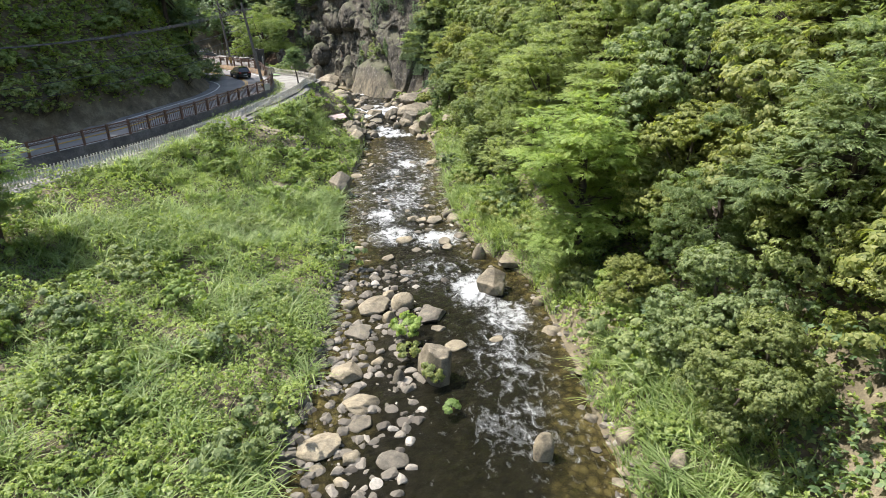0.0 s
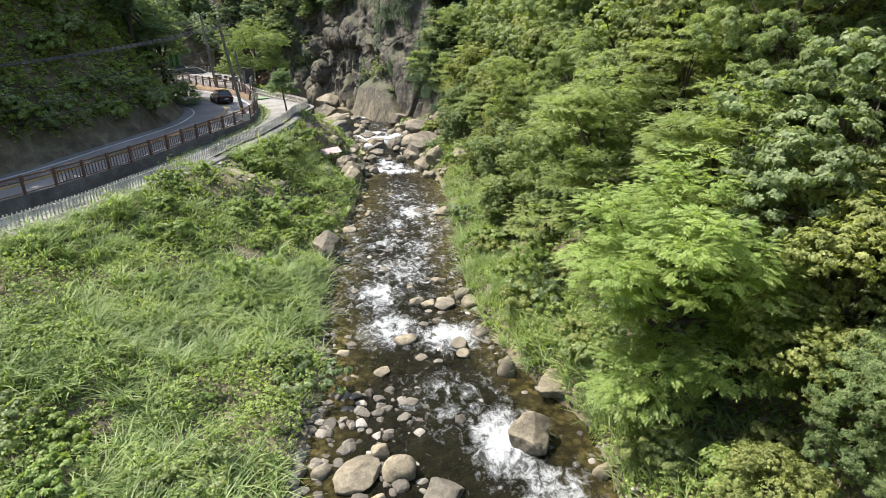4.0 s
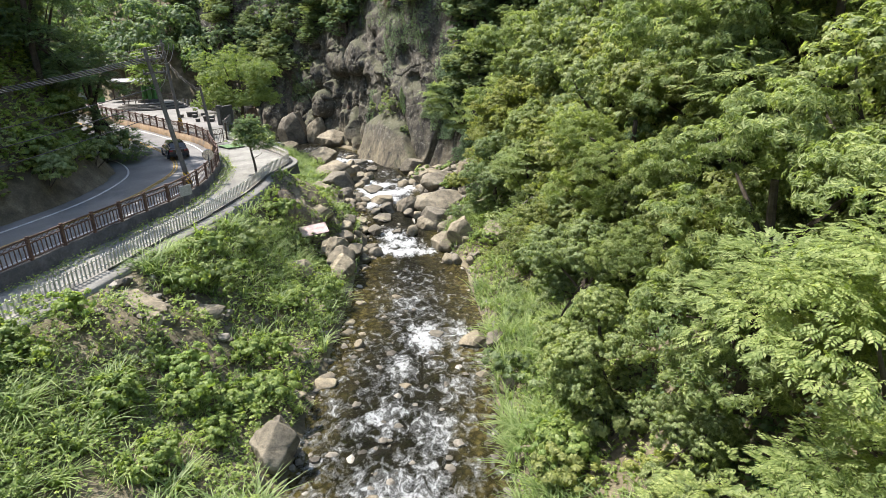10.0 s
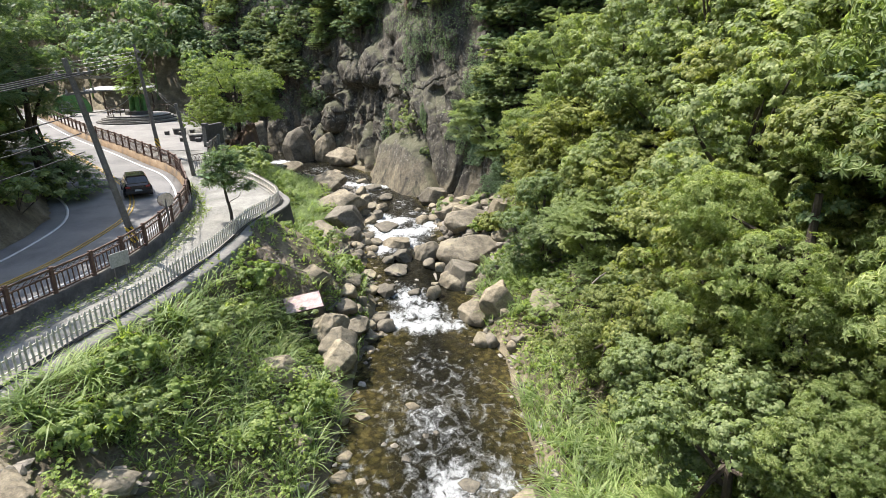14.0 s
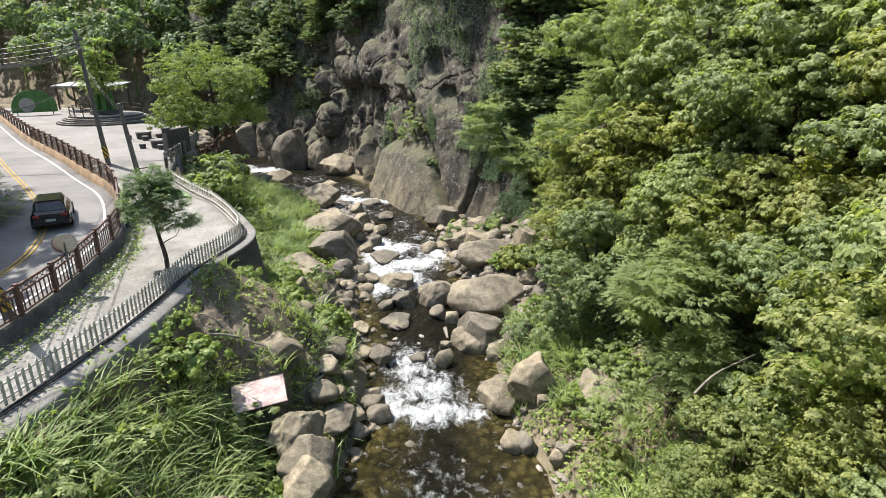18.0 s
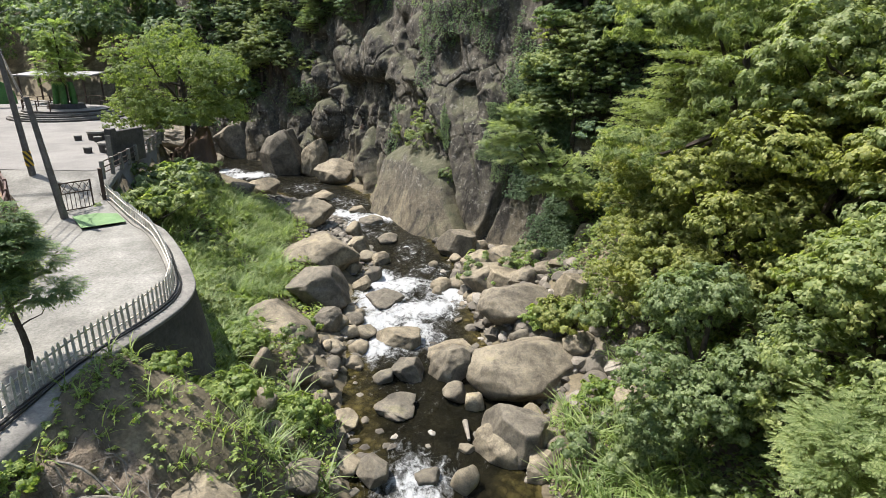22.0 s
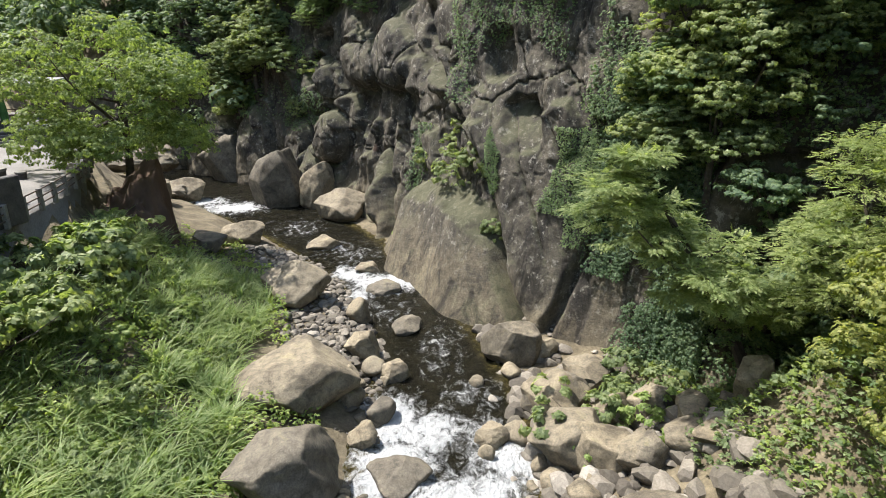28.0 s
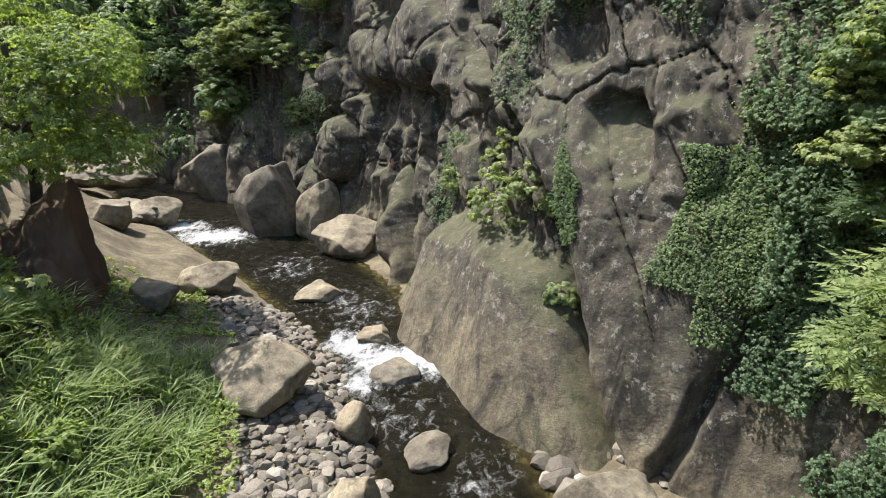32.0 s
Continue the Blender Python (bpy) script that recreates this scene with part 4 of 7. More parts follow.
def pinnate(n=4, length=1.0, leaf=0.34, width=0.12):
    """A feather-shaped spray along +x."""
    out = []
    for k in range(n):
        x = length * (0.2 + 0.7 * k / n)
        for side in (-1, 1):
            a = side * radians(58)
            r = np.array([(math.cos(a), -math.sin(a), 0), (math.sin(a), math.cos(a), 0), (0, 0, 1)])
            out.append(leaf_quad(leaf * (1 - 0.25 * k / n), width) @ r.T + (x, 0, -0.22 * x * x))
    out.append(leaf_quad(leaf, width) + (length * 0.85, 0, -0.16))
    return np.concatenate(out)


def whorl(n=6, leaf=0.55, width=0.2, droop=0.35):
    """Leaves in a ring round a twig's end, which points along +z."""
    out = []
    for k in range(n):
        a = 2 * math.pi * k / n + 0.4 * (k % 2)
        r = np.array([(math.cos(a), -math.sin(a), 0), (math.sin(a), math.cos(a), 0), (0, 0, 1)])
        out.append(leaf_quad(leaf * (1 - 0.2 * (k % 3) / 2), width, 0.2, droop) @ r.T + (0, 0, 0.05 * (k % 2)))
    return np.concatenate(out)


def frames(ahead, up):
    """Turns whose x axis is ahead and whose z axis is near up, for rows of both."""
    x = ahead / np.linalg.norm(ahead, axis=1, keepdims=True)
    y = np.cross(up, x)
    y /= np.linalg.norm(y, axis=1, keepdims=True) + 1e-9
    return np.stack([x, y, np.cross(x, y)], 2)


def scatter(template, places, turns, sizes):
    """All copies of a template of quads in one array of corners."""
    v = np.einsum("nij,kj->nki", turns, template) * sizes[:, None, None] + places[:, None, :]
    return v.reshape(-1, 3)


def quads_mesh(name, corners):
    return fill(bpy.data.meshes.new(name), corners, np.arange(len(corners)).reshape(-1, 4), False)


def unit(n, rng, low=-1.0):
    z = rng.uniform(low, 1, n)
    a = rng.uniform(0, 2 * math.pi, n)
    r = np.sqrt(1 - z * z)
    return np.stack([r * np.cos(a), r * np.sin(a), z], 1)


def crown_mesh(name, lobes, count, template, size, rng, layered=0.0, ring=False):
    """A crown of leaf sprays in small domed clusters on a group of lobes (x, y, z, rx, rz)."""
    lobes = np.array(lobes)
    area = lobes[:, 3] * (lobes[:, 3] + lobes[:, 4])
    many = max(count // 15, 6)
    pick = rng.choice(len(lobes), many, p=area / area.sum())
    d = unit(many, rng, -0.5)
    depth = np.where(rng.random(many) < 0.78, rng.uniform(0.84, 1.14, many), rng.uniform(0.6, 0.84, many))
    L = lobes[pick]
    heart = L[:, :3] + d * np.stack([L[:, 3], L[:, 3], L[:, 4]], 1) * depth[:, None]
    if layered:
        heart[:, 2] = np.round((heart[:, 2] + 0.5 * np.sin(heart[:, 0] * 0.9) * np.cos(heart[:, 1] * 0.8)) / layered) * layered + rng.normal(0, 0.1, many)
    width = L[:, 3] * rng.uniform(0.15, 0.28, many) * (1.3 if layered else 1.0)
    who = rng.integers(many, size=count)
    e = unit(count, rng, -0.35)
    flat = np.array((1, 1, 0.3 if layered else 0.6))
    pos = heart[who] + e * flat * (width[who] * rng.uniform(0.55, 1.1, count))[:, None]
    n = e * 0.8 + d[who] * 0.7
    jitter = rng.normal(0, 0.32, (count, 3))
    if ring:
        turns = frames(np.cross(n + jitter, unit(count, rng)), n + jitter * 0.7 + (0, 0, 0.6))
    else:
        turns = frames(n * (1, 1, 0.3) + jitter * 0.6 + (0, 0, -0.12), np.array((0, 0, 1.0)) + jitter * 0.5 + n * 0.25)
    return quads_mesh(name, scatter(template, pos, turns, size * rng.uniform(0.7, 1.25, count)))


def tube(bm, a, b, ra, rb, sides=7, bend=0.0, rng=None, cuts=4):
    """A tapered crooked limb from a to b."""
    a, b = Vector(a), Vector(b)
    side = (b - a).orthogonal().normalized()
    rings = []
    for k in range(cuts + 1):
        t = k / cuts
        p = a.lerp(b, t) + side * bend * math.sin(t * math.pi) + Vector((0, 0, 0.3 * bend * math.sin(2 * t * math.pi)))
        q = (b - a).to_track_quat("Z", "Y")
        rings.append([bm.verts.new(p + q @ Vector((math.cos(w), math.sin(w), 0)) * (ra + (rb - ra) * t)) for w in [2 * math.pi * i / sides for i in range(sides)]])
    for r0, r1 in zip(rings, rings[1:]):
        for i in range(sides):
            bm.faces.new((r0[i], r0[(i + 1) % sides], r1[(i + 1) % sides], r1[i]))


def make_tree(name, rng, height, spread, count, material, template, size, label, lobes_n=7, layered=0.0, ring=False, lean=0.0, base=0.35):
    tree = empty(name)
    lobes = []
    for k in range(lobes_n):
        a = 2.4 * k + rng.uniform(-0.4, 0.4)
        r = spread * (rng.uniform(0.42, 0.62) if k % 2 else rng.uniform(0.3, 0.75)) if k else 0.0
        z = height * (rng.uniform(base + 0.15, 0.8) if k else 0.85)
        w = spread * rng.uniform(0.34, 0.5) * (9 / max(lobes_n, 9)) ** 0.4
        lobes.append((r * math.cos(a) + lean * z, r * math.sin(a), z, w, w * rng.uniform(0.6, 0.85)))
    bm = bmesh.new()
    top = (lean * height * 0.7, 0, height * 0.72)
    tube(bm, (0, 0, -1.0), top, height * 0.024 + 0.05, height * 0.008 + 0.02, 8, height * 0.03)
    part("trunk", bm, BARK, tree)
    for q in lobes[1:8]:
        bm = bmesh.new()
        t = rng.uniform(0.35, 0.7)
        tube(bm, (top[0] * t, 0, height * 0.72 * t), (q[0], q[1], q[2]), height * 0.011 + 0.03, 0.02, 5, height * 0.02)
        part("limb", bm, BARK, tree)
    part("crown", crown_mesh("crown", lobes, count, template, size, rng, layered, ring), material, tree)
    return tagged(tree, label, "tree")


def place(model, x, y, scale=1.0, turn=None, z=None, tall=1.0):
    z = float(ground_z(x, y)) if z is None else z
    turn = random.uniform(0, 360) if turn is None else turn
    return copy_thing(model, Matrix.Translation((x, y, z)) @ Matrix.Rotation(radians(turn), 4, "Z") @ Matrix.Diagonal((scale, scale, scale * tall, 1)))


PIN, RINGLEAF, BROAD = pinnate(4, 1.0, 0.42, 0.15), whorl(7, 0.6, 0.16, 0.4), whorl(5, 0.5, 0.3, 0.3)
FAR = whorl(5, 0.75, 0.42, 0.3)


def model(seed, *args, **kw):
    t = make_tree("tree", np.random.default_rng(seed), *args, **kw)
    t.location = (0, -150, -80)
    return t


LIME = model(11, 9.5, 4.0, 13000, LEAF_LIME, PIN, 0.27, "spreading tree with bright lime green layered feathery leaves on the bank", 17, layered=0.62, base=0.1)
LAYER = model(12, 9.5, 4.4, 13000, LEAF_PALE, PIN, 0.27, "spreading tree with pale green layered feathery leaves on the bank", 17, layered=0.7, base=0.02)
RING = model(13, 11, 4.2, 10000, LEAF_MID, RINGLEAF, 0.32, "large tree with glossy green leaves in rosettes on the bank", 17, ring=True, base=0.05)
SMALL = model(14, 7.5, 3.4, 15000, LEAF, BROAD, 0.23, "bushy tree with small mid-green leaves on the bank", 17, ring=True, base=-0.05)
OLIVE = model(15, 7.0, 3.6, 15000, LEAF_OLIVE, BROAD, 0.23, "bushy yellow-green tree with small leaves on the bank", 17, ring=True, base=-0.05)
SILVER = model(17, 8.0, 3.6, 13000, LEAF_PALE, RINGLEAF, 0.2, "tree with dull pale green leaves on the bank", 17, ring=True, base=-0.05)
DARK = model(16, 10, 3.6, 4600, LEAF_DARK, PIN, 0.42, "dark green tree in the shade of the valley side", 17, base=-0.05)
FAR_MODELS = [
    model(21, 12.5, 4.4, 8000, LEAF, FAR, 0.22, "broadleaf tree with a dense green crown on the steep slope", 17, ring=True, base=0.25),
    model(22, 11, 4.0, 7000, LEAF_DARK, FAR, 0.22, "tall dark green tree on the steep slope", 17, ring=True, base=-0.1),
    model(23, 11.5, 4.6, 5600, LEAF, PIN, 0.34, "feathery green tree on the steep slope", 17, layered=0.7, base=0.28),
    model(24, 8, 3.8, 6500, LEAF_OLIVE, FAR, 0.22, "yellow-green tree on the steep slope", 17, ring=True, base=-0.05),
]


def place_group(model_, spots):
    for x, y, s in spots:
        place(model_, x, y, s)


random.seed(5)
place(LIME, 12.0, 32.0, 1.3, 40, tall=0.86)
place(LIME, 14.5, 69.5, 0.6, 10)
place_group(LAYER, [(12.8, 42.8, 1.1), (12.2, 76.6, 0.8), (15.5, 36.5, 1.0)])
place_group(RING, [(13.6, 49.2, 1.05), (16.8, 57.5, 1.05), (19.5, 47, 1.1), (17, 66, 0.95), (19, 37.5, 1.0)])
place_group(SMALL, [(10.4, 54.2, 0.82), (11.6, 60, 0.95), (12.2, 66.2, 0.85), (10.9, 83.6, 0.95), (14.6, 72.5, 1.05), (13.6, 79.5, 1.1), (16.5, 84, 1.1), (11.5, 48, 0.55), (13, 19.5, 0.8), (16.8, 19, 1.0)])
place_group(OLIVE, [(16.0, 27.8, 1.0)])
place_group(SILVER, [(15.4, 24.0, 1.05), (18.5, 21, 1.1)])
place_group(OLIVE, [(17.6, 29.8, 0.95), (14.6, 37.6, 0.75), (12.2, 25.4, 0.42), (20.5, 26, 1.1), (14.6, 62, 0.9), (11.5, 70.6, 0.7), (12.6, 15.5, 0.7), (17, 14, 0.9)])
place_group(OLIVE, [(13.8, 88.5, 1.15), (12.2, 91.0, 0.85), (13.2, 94.5, 0.9), (13.1, 67.6, 0.8), (15.4, 85.5, 1.15), (15.0, 53.0, 0.95), (18.2, 62, 1.25)])
place_group(SILVER, [(14.4, 57.2, 0.9)])
place_group(SMALL, [(19.5, 92, 1.2), (17.0, 79.5, 1.35), (20.5, 84.5, 1.5), (21.5, 76, 1.6), (24.5, 88, 1.6), (26, 80, 1.8)])
place_group(OLIVE, [(18.6, 73, 1.35), (22.5, 95, 1.4)])
place_group(LAYER, [(16, 96, 0.9), (14.2, 100.2, 0.8)])


def forest(n, xs, ys, ok, seed, gap, sizes, models, weights=None):
    rng = np.random.default_rng(seed)
    got = []
    for _ in range(n * 12):
        x, y = rng.uniform(*xs), rng.uniform(*ys)
        if len(got) >= n or not ok(x, y) or any((x - a) ** 2 + (y - b) ** 2 < gap**2 for a, b in got):
            continue
        got.append((x, y))
        place(models[rng.choice(len(models), p=weights)], x, y, rng.uniform(*sizes), rng.uniform(0, 360))


def far_woods(n, xs, ys, ok, seed, gap, sizes, material, label):
    """Far trees past counting: crowns and trunks joined into one object."""
    rng = np.random.default_rng(seed)
    got, corners = [], []
    for _ in range(n * 12):
        x, y = rng.uniform(*xs), rng.uniform(*ys)
        if len(got) >= n or not ok(x, y) or any((x - a) ** 2 + (y - b) ** 2 < gap**2 for a, b in got):
            continue
        got.append((x, y))
        s, z, k = rng.uniform(*sizes), float(ground_z(x, y)), 430
        d = unit(k, rng, -0.5)
        lobe = rng.normal(0, 1.5, (6, 3)) * (1, 1, 0.9) + (0, 0, 5.5)
        pos = (lobe[rng.integers(6, size=k)] + d * (2.0, 2.0, 1.6) * rng.uniform(0.8, 1.1, (k, 1))) * s + (x, y, z)
        up = d + rng.normal(0, 0.35, (k, 3)) + (0, 0, 0.5)
        corners.append(scatter(FAR, pos, frames(np.cross(up, unit(k, rng)), up), s * rng.uniform(0.4, 0.75, k)))
        trunk = np.array([(-0.15, 0, -1), (0.15, 0, -1), (0.08, 0, 6), (-0.08, 0, 6), (0, -0.15, -1), (0, 0.15, -1), (0, 0.08, 6), (0, -0.08, 6)])
        corners.append(trunk * s + (x, y, z))
    tagged(part("far_woods", quads_mesh("far_woods", np.concatenate(corners)), material), label, "woods", kind="stuff")


def cliff_foot_x(y):
    return np.interp(y, CLIFF_Y, CLIFF_X)


def right_ok(x, y):
    return x > 17 + 3 * math.sin(y) and not (y > 97 and x > cliff_foot_x(y) - 5 and x < cliff_foot_x(y) + 12)


forest(34, (14.5, 30), (46, 99), lambda x, y: x < 30 and x > 14.5 and not (y > 94 and x > cliff_foot_x(y) - 6), 43, 3.9, (0.95, 1.4), [SMALL, OLIVE, RING, SILVER], [0.4, 0.3, 0.15, 0.15])
forest(105, (15, 42), (4, 125), right_ok, 3, 3.6, (0.75, 1.2), FAR_MODELS, [0.4, 0.15, 0.25, 0.2])
far_woods(150, (-95, -14), (150, 212), lambda x, y: y > 157 + 0.3 * max(-x - 45, 0) or x > cliff_foot_x(y) + 2, 8, 4.6, (0.9, 1.4), LEAF_DARK, "dense dark green woods on the mountain behind the gorge")


def left_ok(x, y):
    return x < hill_x(y) - (7.5 if y < 78 else 3.5)


forest(60, (-50, -19), (30, 120), lambda x, y: left_ok(x, y) and x > hill_x(y) - 15 and not (46 < y < 74 and x > hill_x(y) - 7), 4, 3.3, (0.85, 1.3), FAR_MODELS, [0.25, 0.45, 0.15, 0.15])
far_woods(55, (-75, -25), (20, 150), lambda x, y: x < hill_x(y) - 12, 14, 4.0, (1.0, 1.5), LEAF_DARK, "dark woods high on the hill above the road")
place_group(DARK, [(-23.8, 87.6, 1.15), (-27.6, 76.5, 0.85), (-24.4, 81.5, 1.1), (-26.4, 86.5, 1.35), (-30.0, 91.5, 1.35), (-34.5, 97, 1.3), (-39, 103, 1.2)])


far_woods(26, (46, 80), (0, 150), lambda x, y: True, 15, 4.5, (1.0, 1.5), LEAF, "dense green woods high on the valley side")


# trees and bushes that cling to the cliff
def cling(n, along_, h_span, seed, sizes, models):
    rng = np.random.default_rng(seed)
    for _ in range(n):
        a, h = rng.uniform(*along_), rng.uniform(*h_span)
        p = cliff_point(np.array([a]), np.array([h]))[0]
        z = rng.uniform(*sizes)
        copy_thing(models[rng.integers(len(models))], Matrix.Translation((p[0], p[1], p[2] - 2.2 * z)) @ Matrix.Rotation(rng.uniform(0, 6.28), 4, "Z") @ Matrix.Diagonal((z, z, z * 0.85, 1)))


cling(34, (6, 26), (2, 32), 31, (0.55, 0.95), [FAR_MODELS[1], DARK, FAR_MODELS[2], RING])
cling(24, (24, 32), (9, 24), 37, (0.55, 0.95), [FAR_MODELS[1], FAR_MODELS[0], DARK])
cling(9, (31, 46), (21, 34), 35, (0.45, 0.75), [FAR_MODELS[0], LAYER, FAR_MODELS[1]])
cling(18, (44, 68), (21, 36), 32, (0.5, 0.8), [FAR_MODELS[1], FAR_MODELS[2], FAR_MODELS[0]])
cling(12, (50, 72), (18, 23), 34, (0.75, 1.05), [FAR_MODELS[1], FAR_MODELS[0], DARK])
cling(9, (69, 77), (13, 32), 36, (0.5, 0.8), [FAR_MODELS[1], FAR_MODELS[2]])
cling(40, (76, 112), (9, 38), 33, (0.6, 1.0), [FAR_MODELS[1], FAR_MODELS[1], FAR_MODELS[0]])
cling(6, (74, 88), (9, 12), 39, (0.8, 1.05), [FAR_MODELS[0], SMALL])
CLIFF_TREE = make_tree("tree", np.random.default_rng(27), 8.8, 3.1, 5600, LEAF_PALE, PIN, 0.36, "tree", 16, layered=0.9, base=0.16, lean=-0.72)
CLIFF_TREE.location = (13.0, 103.4, 4.9)
tagged(CLIFF_TREE, "pale feathery tree leaning out from the cliff foot", "tree")
BIG_LEFT = make_tree("tree", np.random.default_rng(19), 9.8, 7.2, 32000, LEAF_WIDE, BROAD, 0.24, "tree", 40, ring=True, base=0.0)
BIG_LEFT.location = (-19.4, 119.6, 8.4)
tagged(BIG_LEFT, "broad green tree on a rock beside the plaza", "tree")


# ---------------- low plants ----------------
def blade(length, width, arch, rng):
    """An arching grass blade of three quads."""
    a = rng.uniform(0, 2 * math.pi)
    lean = rng.uniform(0.15, 0.5)
    out, pts = [], []
    for k in range(4):
        t = k / 3
        r = lean * length * t + arch * length * t * t
        z = length * (t - 0.42 * arch * 1.6 * t * t)
        pts.append((r * math.cos(a), r * math.sin(a), z, width * (1 - t) ** 0.7 + 0.004))
    side = (-math.sin(a), math.cos(a))
    for p, q in zip(pts, pts[1:]):
        out += [(p[0] - side[0] * p[3], p[1] - side[1] * p[3], p[2]), (q[0] - side[0] * q[3], q[1] - side[1] * q[3], q[2]),
                (q[0] + side[0] * q[3], q[1] + side[1] * q[3], q[2]), (p[0] + side[0] * p[3], p[1] + side[1] * p[3], p[2])]
    return out


def tuft(n, length, width, arch, seed):
    rng = random.Random(seed)
    out = []
    for _ in range(n):
        x, y = rng.gauss(0, 0.14), rng.gauss(0, 0.14)
        out += [(a + x, b + y, c) for a, b, c in blade(length * rng.uniform(0.6, 1.1), width, arch * rng.uniform(0.5, 1.3), rng)]
    return np.array(out)


def upright(n, rng):
    a = rng.uniform(0, 2 * math.pi, n)
    c, s, o, i = np.cos(a), np.sin(a), np.zeros(n), np.ones(n)
    return np.stack([np.stack([c, -s, o], 1), np.stack([s, c, o], 1), np.stack([o, o, i], 1)], 1)


def strew(n, xs, ys, keep, seed):
    """Random places on the ground for which keep(x, y, rng) is true."""
    rng = np.random.default_rng(seed)
    x, y = rng.uniform(*xs, n), rng.uniform(*ys, n)
    ok = keep(x, y, rng)
    x, y = x[ok], y[ok]
    return np.stack([x, y, ground_z(x, y)], 1), rng


def stuff(name, corners, material, label, category):
    return tagged(part(name, quads_mesh(name, np.concatenate(corners)), material), label, category, kind="stuff")


def on_left(x, y):
    left = river(y)[0]
    return (x < left - 0.35) & (x > fence_x(y) + np.where(y > 84, 1.4, 1.15))


def on_right(x, y, reach=5.0):
    right = river(y)[1]
    return (x > right + 0.1) & (x < right + reach) & (x < cliff_foot_x(y) - 0.5) & ((y < 88) | (x > right + 2.6 + 0.25 * (y - 88)))


def grassy(x, y):
    return fbm(x * 0.17 + 3, y * 0.17, 3, 71) + 0.13 * step(60, 50, y) + 0.5 * step(63, 66, y) * step(78, 76.5, y) * step(-4.2, -5.2, x)


def left_edge(y):
    return river(y)[0]


def bare(x, y):
    """Where stones and soil show on the left bank."""
    rocky = fbm(x * 0.3, y * 0.3, 3, 77) + np.where((y > 62) & (y < 74), 0.12, 0) - np.where(y < 45, 0.5, 0)
    mound = ((x + 5.8) / 2.9) ** 2 + ((y - 81) / 3.0) ** 2 < 1
    slabs = (((x + 11.3) / 1.9) ** 2 + ((y - 60.8) / 2.1) ** 2 < 1) | (((x + 8.2) / 1.2) ** 2 + ((y - 62.6) / 0.9) ** 2 < 1)
    shingle = (y > 107) & (y < 124) & (x > left_edge(y) - 4.2)
    return (rocky > 0.42) | mound | shingle | slabs


def ledge_grass(x, y):
    """The grassy ledges between the retaining wall and the rocks of the gorge."""
    return (x < np.interp(y, [88, 93, 97, 101, 106, 112], [-6.0, -6.6, -7.0, -6.6, -8.4, -9.0])) & (fbm(x * 0.4, y * 0.4, 3, 79) > -0.25)


TALL = [tuft(22, 1.5, 0.034, 0.75, k) for k in range(4)]
SWORD = [tuft(18, 1.3, 0.045, 0.5, 60 + k) for k in range(3)]
SHORT = [tuft(14, 0.85, 0.024, 0.65, 20 + k) for k in range(2)]
MID = [tuft(16, 1.15, 0.024, 0.3, 40 + k) for k in range(2)]


def grass_on(n, xs, ys, keep, templates, seed, sizes, name, label, material=None):
    places, rng = strew(n, xs, ys, keep, seed)
    kind = rng.integers(len(templates), size=len(places))
    size = rng.uniform(*sizes, len(places))
    turn = upright(len(places), rng)
    stuff(name, [scatter(t, places[kind == k], turn[kind == k], size[kind == k]) for k, t in enumerate(templates)], material or GRASS, label, "grass")


grass_on(11500, (-30, -0.5), (-6, 88), lambda x, y, r: on_left(x, y) & ~bare(x, y) & (grassy(x, y) > r.uniform(-0.05, 0.42, len(x))), TALL, 51, (0.5, 1.2), "tall_grass", "tall arching silver-green grass on the bank")
grass_on(4900, (-30, -0.5), (-6, 88), lambda x, y, r: on_left(x, y) & (~bare(x, y) | (r.random(len(x)) < 0.2)), SHORT, 52, (0.5, 1.1), "short_grass", "short green grass on the bank")
grass_on(2700, (-20, -5), (88, 116), lambda x, y, r: on_left(x, y) & ~bare(x, y) & ledge_grass(x, y), TALL + SWORD, 53, (0.6, 1.15), "tall_grass", "tall bright green grass below the retaining wall")
grass_on(10200, (3, 18), (-6, 108), lambda x, y, r: on_right(x, y, 4.6) & (fbm(x * 0.2, y * 0.2, 2, 73) > r.uniform(-0.5, 0.35, len(x))), MID + TALL[:1], 54, (0.7, 1.2), "reed_grass", "dense upright reed grass on the bank")


def herbs_on(n, xs, ys, keep, seed, size, mound, name, label, material, template=None):
    places, rng = strew(n, xs, ys, keep, seed)
    m = mound[0] + mound[1] * np.clip(1.5 * fbm(places[:, 0] * 0.5, places[:, 1] * 0.5, 3, 81) + 0.3, 0, 1.5)
    places[:, 2] += m * np.sqrt(rng.uniform(0.1, 1, len(places)))
    j = rng.normal(0, 0.45, (len(places), 3))
    turns = frames(np.cross(j + (0, 0, 1), unit(len(places), rng)), j + (0, 0, 1.0))
    stuff(name, [scatter(template if template is not None else HERB_LEAF, places, turns, size * rng.uniform(0.6, 1.3, len(places)))], material, label, "undergrowth")


